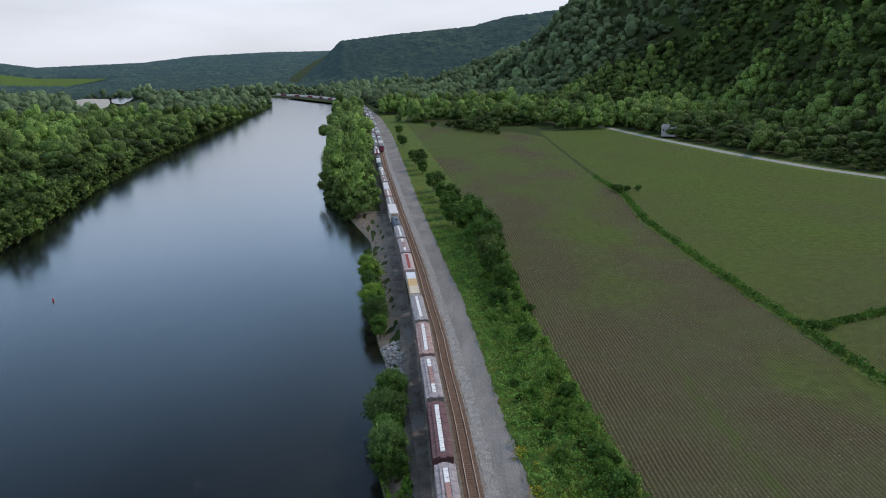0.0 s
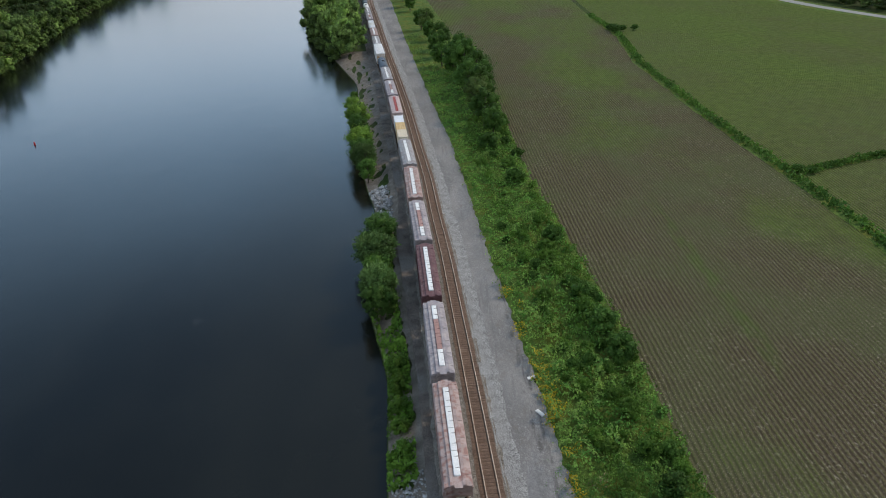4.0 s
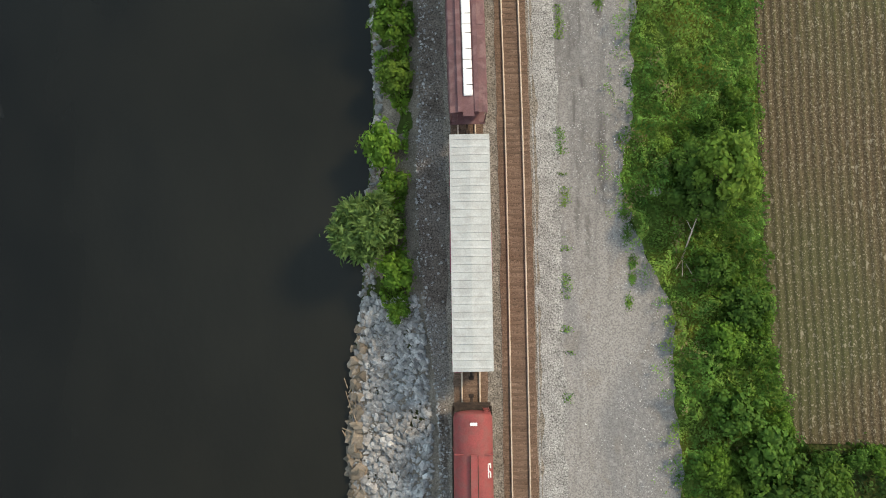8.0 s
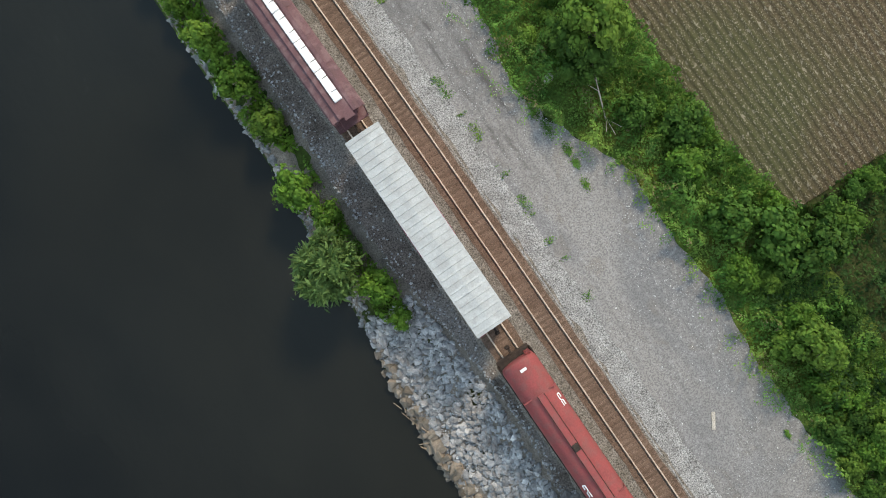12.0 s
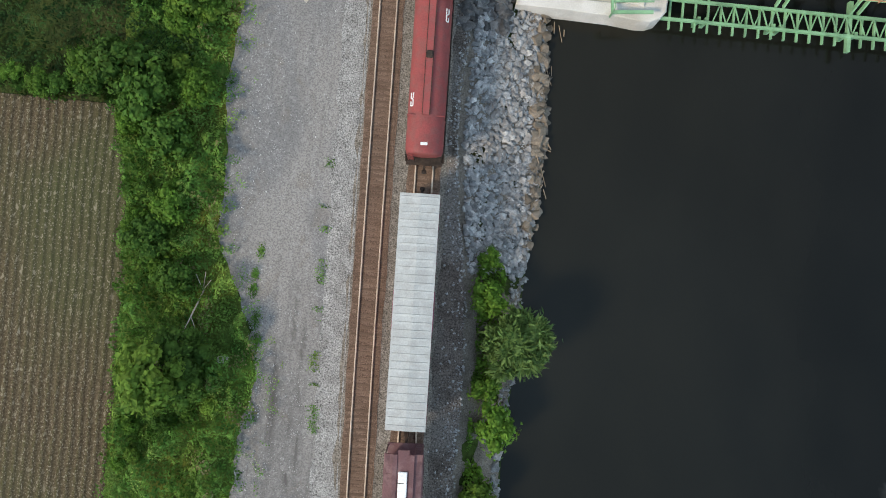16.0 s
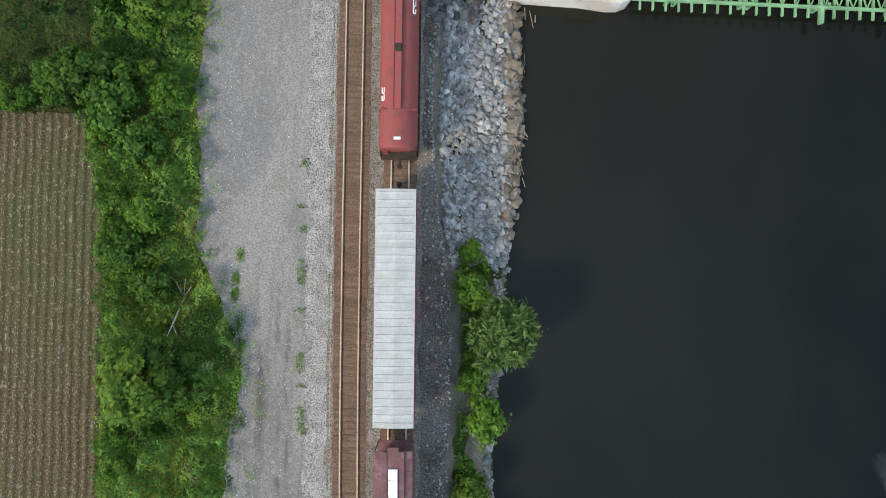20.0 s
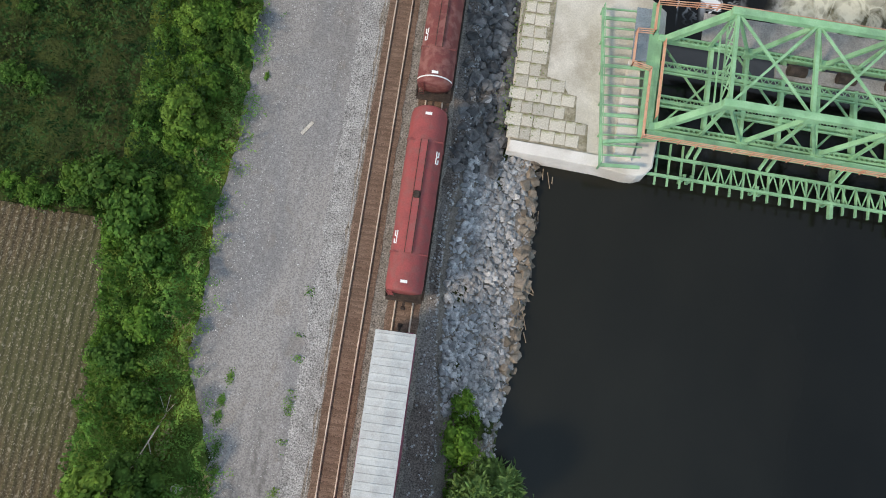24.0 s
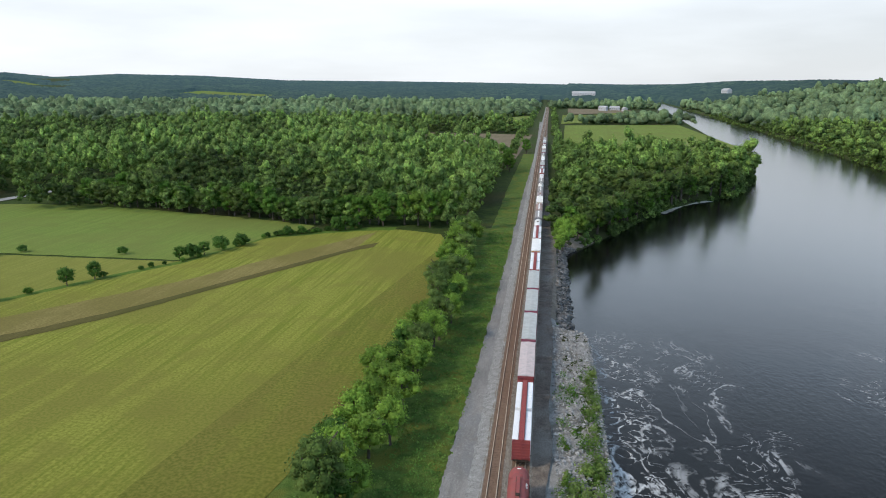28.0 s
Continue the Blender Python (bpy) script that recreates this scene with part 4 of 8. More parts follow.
def bank_sheet(name, material, y0, y1):
    """Stony soil over the slope from the cinders to the water."""
    ys = spaced(y0, y1, 1.0, 6.0, 90)
    ts = (-0.12, 0.0, 0.05, 0.15, 0.3, 0.45, 0.6, 0.75, 0.9, 0.998, 9.0)
    v = []
    for y in ys:
        se, bt = float(SHORE_E(y)), float(BANK_TOP(y))
        se = min(se, bt - 0.6)
        w = min(bt - se, 9.0)
        for t in ts:
            x = se + w * t if t < 2 else bt + 0.1
            v.append((x, y, min(bank_z(x, y), -0.33) + 0.03 + (0.22 * wobble(x, y, 1.4, 2.0) if 0.05 < t < 0.9 else 0)))
    n = len(ts)
    i = np.arange(len(ys) - 1)[:, None] * n + np.arange(n - 1)[None, :]
    return thing(name, "stony river bank below the railway", "river bank", kind="structure", mesh=quick(name, v, np.stack([i, i + 1, i + n + 1, i + n], -1).reshape(-1, 4), material, True))


bank_sheet("river_bank", M_BANK, -51.5, 300)
bank_sheet("river_bank", M_GREYBANK, -184, -51.5)
bank_sheet("river_bank", M_BANK, -300, -184)

belt_ys = spaced(-640, 900, 1.0, 12, 90)
thing("weed_verge", "green weedy verge between gravel track and field", "verge", kind="structure",
      mesh=strip("weed_verge", M_WEEDG, belt_ys, off(GRAVEL_E, -0.3), lambda y: max(float(FIELD_W(y)), float(GRAVEL_E(y)) + 6) + 0.6 if y > -12 else float(GRAVEL_E(y)) + 10, 0.0, 6, 0.6, 3.0))
thing("river_beach", "small pale sandy beach under the trees of the point", "beach", kind="structure",
      mesh=strip("river_beach", M_SAND, spaced(-426, -378, 2, 2, 60), off(SHORE_E, -3.5), off(SHORE_E, 2.5), -4.7, 4, 0.9, 12.0, 0.25))
thing("gravel_road", "grey gravel service road beside the railway", "road", kind="structure",
      mesh=strip("gravel_road", M_GRAVEL, spaced(-1200, 1100, 0.5, 20, 90), off(TRACK, 3.0), GRAVEL_E, 0.02, 8, 0.5, 6.0))
thing("cinder_path", "dark cinder strip beside the railway", "path", kind="structure",
      mesh=strip("cinder_path", M_CINDER, spaced(-1200, 1100, 0.7, 20, 90), off(BANK_TOP, -0.2), off(TRACK, -5.5), 0.03, 6, 0.25, 9.0))


def bed_sheet(name, material, prof, seed):
    """Ballast, in section across the line."""
    v = [(float(TRACK(y)) + a + (0.3 * wobble(a, y, 1.5, seed) + 0.2 * wobble(a, y, 0.6, seed) if k in (0, len(prof) - 1) else 0), y, z) for y in RAIL_YS for k, (a, z) in enumerate(prof)]
    n = len(prof)
    i = np.arange(len(RAIL_YS) - 1)[:, None] * n + np.arange(n - 1)[None, :]
    return quick(name, v, np.stack([i, i + 1, i + n + 1, i + n], -1).reshape(-1, 4), material, True)


thing("ballast_shoulder", "pale grey crushed stone shoulder of the railway", "ballast", kind="structure", mesh=bed_sheet("ballast_shoulder", M_BALLAST, [(1.25, 0.20), (1.7, 0.20), (2.3, 0.12), (3.9, 0.03)], 5))
thing("ballast", "brownish crushed stone ballast under two tracks", "ballast", kind="structure", mesh=bed_sheet("ballast", M_BALLASTB, [(-6.0, 0.04), (-5.6, 0.21), (-2.6, 0.21), (-2.05, 0.13), (-1.5, 0.21), (1.3, 0.21), (1.9, 0.19)], 8))


# ---- tracks ----
def rail_line(d):
    prof = [(-0.07, 0.27), (0.07, 0.27), (0.07, 0.30), (0.02, 0.32), (0.02, 0.38), (0.037, 0.40), (0.037, 0.44), (-0.037, 0.44), (-0.037, 0.40), (-0.02, 0.38), (-0.02, 0.32), (-0.07, 0.30)]
    n = len(prof)
    v = [(float(TRACK(y)) + d + a, y, z) for y in RAIL_YS for a, z in prof]
    i = np.arange(len(RAIL_YS) - 1)[:, None] * n + np.arange(n)[None, :]
    j = np.arange(len(RAIL_YS) - 1)[:, None] * n + (np.arange(n)[None, :] + 1) % n
    return quick("rail", v, np.stack([i, j, j + n, i + n], -1).reshape(-1, 4), M_RAILTOP)


def track_thing(d, label, near_parts):
    tr = thing("railway_track", label, "railway track", group="tracks", kind="structure")
    part("track_bed", strip("track_bed", M_RUST_BED, RAIL_YS, off(TRACK, d - 1.42), off(TRACK, d + 1.42), 0.245, 4, 0.12, 4.0), M_RUST_BED, tr)
    for s in (-0.7525, 0.7525):
        part("rail", rail_line(d + s), M_RAILTOP, tr)
    tie = Build().box(-1.3, 1.3, -0.115, 0.115, 0.05, 0.275, 0.012).mesh("sleeper", M_SLEEPER)
    tpl_v = np.array([q.co[:] for q in tie.vertices])
    tpl_f = [tuple(q.vertices) for q in tie.polygons]
    rest_v, rest_f, o = [], [], 0
    y = -420.0
    while y < 420:
        x = float(TRACK(y)) + d
        ang = -math.atan((float(TRACK(y + 1)) - float(TRACK(y - 1))) / 2)
        m = pose(x + random.uniform(-0.04, 0.04), y, 0.0, 0, 0, math.degrees(ang) + random.uniform(-0.8, 0.8))
        if near_parts and abs(y) < 81:
            new("sleeper", tie).matrix_basis = m
            scene.collection.objects[-1].parent = tr
        else:
            rest_v.append(tpl_v @ np.array(m.to_3x3()).T + np.array(m.translation))
            rest_f += [tuple(i + o for i in q) for q in tpl_f]
            o += len(tpl_v)
        y += 0.545
    me = bpy.data.meshes.new("sleepers")
    me.from_pydata(np.concatenate(rest_v).tolist(), [], rest_f)
    me.materials.append(M_SLEEPER)
    tagged(part("sleepers", me, M_SLEEPER, tr), kind="stuff")
    return tr


track_thing(0.0, "empty railway track with rusty rails and brown timber sleepers", True)
track_thing(-4.1, "railway track under a long freight train", False)


# ---- the freight train ----
def car_frame(length, name, label, category="freight wagon", sill=None):
    """Underframe, bogies with wheels, couplers: what all wagons stand on. The wagon lies along y, its rails at z 0."""
    car = thing(name, label, category, group="freight train")
    h = length / 2
    b = Build().box(-0.35, 0.35, -h + 0.3, h - 0.3, 0.85, 1.15)
    for s in (-1, 1):
        b.box(-1.35, 1.35, s * (h - 0.5) - 0.12, s * (h - 0.5) + 0.12, 0.9, 1.15)
    part("underframe", b, M_UNDER, car)
    for s in (-1, 1):
        y = s * (h - 2.3)
        g = Build().box(-1.15, -0.95, y - 1.2, y + 1.2, 0.35, 0.75, 0.06).box(0.95, 1.15, y - 1.2, y + 1.2, 0.35, 0.75, 0.06).box(-1.1, 1.1, y - 0.25, y + 0.25, 0.45, 0.85)
        bogie = part("bogie", g, M_UNDER, car)
        for dy in (-0.88, 0.88):
            w = Build().tube("x", (y + dy, 0.45), 0.45, 0.45, -0.82, -0.68, 12).tube("x", (y + dy, 0.45), 0.45, 0.45, 0.68, 0.82, 12).tube("x", (y + dy, 0.45), 0.08, 0.08, -0.7, 0.7, 6)
            part("wheelset", w, M_WHEEL, bogie)
        c = Build().box(-0.1, 0.1, min(s * (h - 0.3), s * (h + 0.55)), max(s * (h - 0.3), s * (h + 0.55)), 0.72, 0.95, 0.03).box(-0.2, 0.2, s * (h + 0.45) - 0.15, s * (h + 0.45) + 0.15, 0.68, 1.0, 0.05)
        part("coupler", c, M_UNDER, car)
    return car


def ladder(x0, x1, y, z0, z1, n):
    b = Build().bar((x0, y, z0), (x0, y, z1), 0.045).bar((x1, y, z0), (x1, y, z1), 0.045)
    for k in range(n):
        z = z0 + (z1 - z0) * (k + 0.5) / n
        b.bar((x0, y, z), (x1, y, z), 0.035)
    return b


def covered_hopper(body, hatch_m, length=18.2, label="", hatches=5, dirty=None):
    """Covered hopper: bowed roof with a trough of hatches, running boards, slope sheets and bins."""
    car = car_frame(length, "covered_hopper_wagon", label)
    h, w, top = length / 2 - 0.35, 1.58, 4.35
    sec = [(-w, 1.35), (-w, 3.95), (-w * 0.93, 4.12), (-0.62, top), (0.62, top), (w * 0.93, 4.12), (w, 3.95), (w, 1.35), (0.7, 0.8), (-0.7, 0.8)]
    e = h - 1.6
    b = Build().loft([[(x, y, z if z > 1.4 else zz) for x, z in sec for zz in (z,)] for y in (-e, e)])
    for s in (-1, 1):       # sloping end sheets
        b.loft([[(x, s * e, z) for x, z in sec], [(x * (1 if z > 3 else 0.98), s * (h if z > 3.0 else e + 0.25), max(z, 1.3)) for x, z in sec]])
    part("hopper_body", b, body, car)
    for k in range(15):
        y = -e + 2 * e * k / 14
        for s in (-1, 1):
            part("side_rib", Build().box(s * w - 0.035, s * w + 0.035, y - 0.05, y + 0.05, 1.4, 3.9), body, car)
    for k in range(6):
        y = -e + 2 * e * k / 5
        for s in (-1, 1):
            part("roof_rib", Build().bar((s * 0.66, y, top + 0.01), (s * 1.45, y, 4.15), 0.07, 0.04), body, car)
    for b0, b1 in ((-e, -e / 3), (-e / 3, e / 3), (e / 3, e)):
        c = (b0 + b1) / 2
        part("hopper_bin", Build().loft([[(-1.2, b0 + 0.1, 1.36), (1.2, b0 + 0.1, 1.36), (1.2, b1 - 0.1, 1.36), (-1.2, b1 - 0.1, 1.36)][::-1],
                                         [(-0.3, c - 0.5, 0.45), (0.3, c - 0.5, 0.45), (0.3, c + 0.5, 0.45), (-0.3, c + 0.5, 0.45)][::-1]]), body, car)
    span = 2 * (h - 1.3)
    step = span / hatches
    for k in range(hatches):
        y0 = -span / 2 + k * step
        hm = hatch_m[k % len(hatch_m)] if isinstance(hatch_m, list) else hatch_m
        hatch = part("roof_hatch", Build().box(-0.36, 0.36, y0 + 0.025, y0 + step - 0.025, top - 0.02, top + 0.17, 0.05), hm, car)
        for q in (0.3, 0.75):
            part("hatch_lock", Build().bar((-0.42, y0 + step * q, top + 0.12), (0.42, y0 + step * q, top + 0.2), 0.04), M_UNDER, hatch)
    for s in (-1, 1):
        rb = Build().box(min(s * 0.5, s * 0.86), max(s * 0.5, s * 0.86), -h, h, top + 0.03, top + 0.075)
        part("running_board", rb, body, car)
        eb = Build().box(-1.5, 1.5, min(s * (h - 0.55), s * h), max(s * (h - 0.55), s * h), 4.16, 4.22).box(-0.45, 0.45, min(s * (h - 0.1), s * (h + 0.35)), max(s * (h - 0.1), s * (h + 0.35)), 4.3, 4.36)
        part("end_walkway", eb, body, car)
        part("end_platform", Build().box(-1.5, 1.5, min(s * (h - 0.9), s * (h + 0.2)), max(s * (h - 0.9), s * (h + 0.2)), 1.15, 1.25).bar((-1.45, s * h, 1.2), (-1.45, s * h, 4.1), 0.08).bar((1.45, s * h, 1.2), (1.45, s * h, 4.1), 0.08), body, car)
        part("ladder", ladder(s * 0.9, s * 1.4, s * (h + 0.1), 0.7, 4.2, 9), body, car)
    return car


def boxcar(body, roof, length=19.6, label="", ends=None, ribs=30):
    """Boxcar: corrugated roof, ribbed sides, sliding doors, ladders."""
    car = car_frame(length, "boxcar", label)
    h, w, top = length / 2 - 0.45, 1.56, 4.75
    part("car_body", Build().box(-w, w, -h, h, 1.0, top - 0.05, 0.04), body, car)
    r = Build().loft([[(-w - 0.04, y, top - 0.1), (-w - 0.04, y, top), (0, y, top + 0.14), (w + 0.04, y, top), (w + 0.04, y, top - 0.1)] for y in (-h - 0.03, h + 0.03)])
    part("roof", r, roof, car)
    for k in range(ribs):
        y = -h + 2 * h * (k + 0.5) / ribs
        c = Build().loft([[(-w * 0.93, q, top + 0.012), (0, q, top + 0.145), (w * 0.93, q, top + 0.012), (w * 0.93, q + d, top + 0.012 + dz), (0, q + d, top + 0.145 + dz), (-w * 0.93, q + d, top + 0.012 + dz)]
                          for q, d, dz in ((y - 0.11, 0.03, 0.05), (y + 0.08, 0.03, 0.0))])
        part("roof_rib", c, roof, car)
    for s in (-1, 1):
        sr = Build()
        for k in range(19):
            y = -h + 2 * h * (k + 0.5) / 19
            sr.box(min(s * w, s * (w + 0.05)), max(s * w, s * (w + 0.05)), y - 0.06, y + 0.06, 1.1, 4.55)
        part("side_ribs", sr, body, car)
        part("sliding_door", Build().box(min(s * w, s * (w + 0.09)), max(s * w, s * (w + 0.09)), -1.6, 1.6, 1.15, 4.5, 0.03), body, car)
        e = Build()
        for k in range(7):
            e.box(-w * 0.95, w * 0.95, min(s * h, s * (h + 0.07)), max(s * h, s * (h + 0.07)), 1.4 + k * 0.46, 1.6 + k * 0.46)
        part("end_ribs", e, ends or body, car)
        part("ladder", ladder(s * 0.85, s * 1.35, s * (h + 0.12), 0.7, 4.4, 9), ends or body, car)
        part("end_platform", Build().box(-1.4, 1.4, min(s * h, s * (h + 0.35)), max(s * h, s * (h + 0.35)), 1.0, 1.08), M_UNDER, car)
    return car


def centerbeam(frame_m, load_m, length=24.6, label=""):
    """Centre-beam flat wagon loaded with white wrapped lumber."""
    car = car_frame(length, "centerbeam_wagon", label)
    h = length / 2 - 0.45
    part("deck", Build().box(-1.5, 1.5, -h, h, 1.0, 1.25), frame_m, car)
    part("top_beam", Build().box(-0.42, 0.42, -h, h, 4.55, 4.72, 0.03), frame_m, car)
    t = Build()
    n = 15
    for k in range(n + 1):
        y = -h + 0.3 + (2 * h - 0.6) * k / n
        t.bar((0, y, 1.2), (0, y, 4.6), 0.18)
    part("centre_posts", t, frame_m, car)
    for k in range(22):
        y = -h + 2 * h * (k + 0.5) / 22
        part("beam_plate", Build().box(-0.47, 0.47, y - 0.45, y + 0.02, 4.722, 4.745, 0.01), frame_m, car)
    for s in (-1, 1):
        e = Build().box(-1.45, 1.45, min(s * h, s * (h - 0.15)), max(s * h, s * (h - 0.15)), 1.2, 4.6)
        for k in range(6):
            part("bulkhead_rib", Build().box(-1.3, 1.3, min(s * h, s * (h + 0.1)), max(s * h, s * (h + 0.1)), 1.5 + k * 0.5, 1.62 + k * 0.5), frame_m, car)
        for xx, ww in ((-1.4, 0.16), (1.4, 0.16), (0, 0.2)):
            part("bulkhead_post", Build().bar((xx, s * (h + 0.06), 1.2), (xx, s * (h + 0.06), 4.6), ww), frame_m, car)
        part("end_bulkhead", e, frame_m, car)
        cuts = [-h + 0.25, -h + 6.3, -h + 11.4, h - 11.2, h - 6.1, h - 0.25]
        for a, b in zip(cuts[:-1], cuts[1:]):
            if b - a < 2:
                continue
            hz = 4.42 + random.uniform(-0.08, 0.06)
            pk = part("wrapped_lumber", Build().box(min(s * 0.48, s * 1.5), max(s * 0.48, s * 1.5), a + 0.04, b - 0.04, 1.27, hz, 0.07), load_m, car, "white plastic-wrapped lumber")
            for q in (0.22, 0.5, 0.78):
                y = a + (b - a) * q
                st = Build().box(min(s * 0.47, s * 1.53), max(s * 0.47, s * 1.53), y - 0.03, y + 0.03, hz + 0.002, hz + 0.02).box(min(s * 1.505, s * 1.53), max(s * 1.505, s * 1.53), y - 0.03, y + 0.03, 1.3, hz)
                part("strap", st, load_m, pk)
    return car


def tank_like(rings, y_sign=1, sides=20):
    out = []
    for y, r, c in rings:
        out.append([(math.sin(2 * math.pi * i / sides) * r, y, c - math.cos(2 * math.pi * i / sides) * r) for i in range(sides)])
    return out[::-1]


def tank_car(shell, label, length=17.0, band_m=None):
    """Tank wagon: domed ends, saddle platform with a manway, sill steps."""
    car = car_frame(length, "tank_wagon", label)
    h, r, c = length / 2 - 1.0, 1.5, 2.75
    rings = [(s * (h - 0.55 + 0.55 * math.sin(a)), r * math.cos(a) if a < 1.5 else 0.05, c) for s, aa in ((-1, (1.55, 1.2, 0.8, 0.4, 0)), (1, (0, 0.4, 0.8, 1.2, 1.55))) for a in aa]
    part("tank", Build().loft(tank_like(rings)).mesh("tank", shell, True), shell, car)
    p = Build().box(-0.75, 0.75, -1.3, 1.3, 4.22, 4.28)
    for a, b in (((-0.75, -1.3), (0.75, -1.3)), ((0.75, -1.3), (0.75, 1.3)), ((0.75, 1.3), (-0.75, 1.3)), ((-0.75, 1.3), (-0.75, -1.3))):
        p.bar((*a, 4.8), (*b, 4.8), 0.05).bar((*a, 4.28), (*a, 4.8), 0.05)
    plat = part("top_platform", p, shell, car)
    part("manway", Build().tube("z", (0, 0.1), 0.42, 0.40, 4.2, 4.52, 14).tube("z", (0, -0.75), 0.16, 0.14, 4.2, 4.45, 10).tube("z", (0, 0.85), 0.14, 0.12, 4.2, 4.4, 10), M_UNDER, plat)
    for s in (-1, 1):
        b = Build().box(-1.35, 1.35, min(s * (h - 0.2), s * (h + 0.75)), max(s * (h - 0.2), s * (h + 0.75)), 1.15, 1.22)
        b.bar((-1.35, s * (h + 0.7), 1.9), (1.35, s * (h + 0.7), 1.9), 0.05)
        for x in (-1.35, 0, 1.35):
            b.bar((x, s * (h + 0.7), 1.2), (x, s * (h + 0.7), 1.9), 0.05)
        part("end_platform", b, M_UNDER, car)
        part("saddle", Build().box(-1.2, 1.2, s * (h - 1.6) - 0.5, s * (h - 1.6) + 0.5, 1.1, 1.9), M_UNDER, car)
        part("side_ladder", Build().bar((s * 1.52, -0.25, 1.0), (s * 1.0, -0.25, 4.2), 0.05).bar((s * 1.52, 0.25, 1.0), (s * 1.0, 0.25, 4.2), 0.05), shell, car)
    return car


def cylinder_hopper(shell, label, length=17.0, ring_m=None):
    """Round-sided covered hopper: barrel body, a long trough hatch, running boards, painted marks."""
    car = car_frame(length, "cylindrical_hopper_wagon", label)
    h, r, c = length / 2 - 0.55, 1.57, 2.85
    rings = [(-h, 1.15, c + 0.35), (-h + 0.12, r * 0.93, c + 0.1), (-h + 0.5, r, c), (h - 0.5, r, c), (h - 0.12, r * 0.93, c + 0.1), (h, 1.15, c + 0.35)]
    part("barrel", Build().loft(tank_like(rings, sides=26)).mesh("barrel", shell, True), shell, car)
    top = c + r
    e = h - 3.1
    t = Build().box(-0.30, 0.30, -e, e, top - 0.08, top + 0.13, 0.04)
    trough = part("hatch_trough", t, shell, car)
    part("hatch_bar", Build().bar((-0.30, -e, top + 0.12), (-0.30, e, top + 0.12), 0.05).bar((0.30, -e, top + 0.12), (0.30, e, top + 0.12), 0.05).box(-0.26, 0.26, -0.35, 0.25, top + 0.1, top + 0.3, 0.06), M_UNDER, trough)
    for s in (-1, 1):
        g = Build().box(-1.5, 1.5, s * e - 0.05, s * e + 0.05, top - 0.28, top - 0.22).bar((-1.5, s * e, top - 0.3), (-1.62, s * e, 1.2), 0.05).bar((1.5, s * e, top - 0.3), (1.62, s * e, 1.2), 0.05)
        part("roof_rail", g, shell, car)
        part("side_sill", Build().box(min(s * 1.45, s * 1.66), max(s * 1.45, s * 1.66), -h - 0.2, h + 0.2, 1.0, 1.25), M_UNDER, car)
        part("end_platform", Build().box(-1.55, 1.55, min(s * (h - 0.3), s * (h + 0.5)), max(s * (h - 0.3), s * (h + 0.5)), 1.15, 1.25).bar((-1.5, s * (h + 0.4), 2.2), (1.5, s * (h + 0.4), 2.2), 0.06), M_UNDER, car)
        part("ladder", ladder(s * 0.9, s * 1.35, s * (h + 0.08), 1.0, 3.9, 8), shell, car)
        if ring_m:
            rg = [[(math.sin(a) * rr, s * (h - q), c + 0.02 + math.cos(a) * rr) for rr in (r * 0.9 + 0.07, r + 0.05)] for a in np.linspace(-1.2, 1.2, 13) for q in ()]
            b = Build()
            for k in range(12):
                a0, a1 = -1.25 + 2.5 * k / 12, -1.25 + 2.5 * (k + 1) / 12
                b.bar((math.sin(a0) * (r + 0.01), s * (h - 0.42), c + math.cos(a0) * (r + 0.01)), (math.sin(a1) * (r + 0.01), s * (h - 0.42), c + math.cos(a1) * (r + 0.01)), 0.1, 0.04)
            part("white_end_band", b, ring_m, car, "white band round the end")
        mk = Build().box(-0.28, 0.28, s * (h - 0.75) - 0.12, s * (h - 0.75) + 0.12, top + 0.004, top + 0.016)
        part("number_bar", mk, M_MARK, car, "white painted bar")
        # painted company mark, kept as a plain looped shape on the flank
        lg = Build()
        x, z = s * 1.30, c + 0.92
        y0 = s * (h - 4.4)
        for a, b2 in (((0, -0.55), (0, -0.15)), ((0.2, -0.55), (0.2, -0.1)), ((0, -0.15), (0.2, 0.0)), ((0, 0.15), (0, 0.5)), ((0.2, 0.0), (0.2, 0.5)), ((0, 0.5), (0.2, 0.5))):
            lg.bar((x - s * a[0] * 0.9, y0 + a[1], z + a[0] * 0.9), (x - s * b2[0] * 0.9, y0 + b2[1], z + b2[0] * 0.9), 0.1, 0.06)
        part("painted_mark", lg, M_MARK, car, "white painted looped mark")
    return car


def container_car(colours, label, length=20.4):
    """Flat wagon with three short containers."""
    car = car_frame(length, "container_wagon", label)
    h = length / 2 - 0.4
    part("deck", Build().box(-1.4, 1.4, -h, h, 1.0, 1.3), M_UNDER, car)
    for k in range(len(colours)):
        step = 2 * (h - 0.35) / len(colours)
        y0 = -(h - 0.35) + k * step
        con = container(colours[k], step - 0.12)
        con.parent = car
        con.matrix_basis = pose(0, y0 + step / 2, 1.3)
    return car


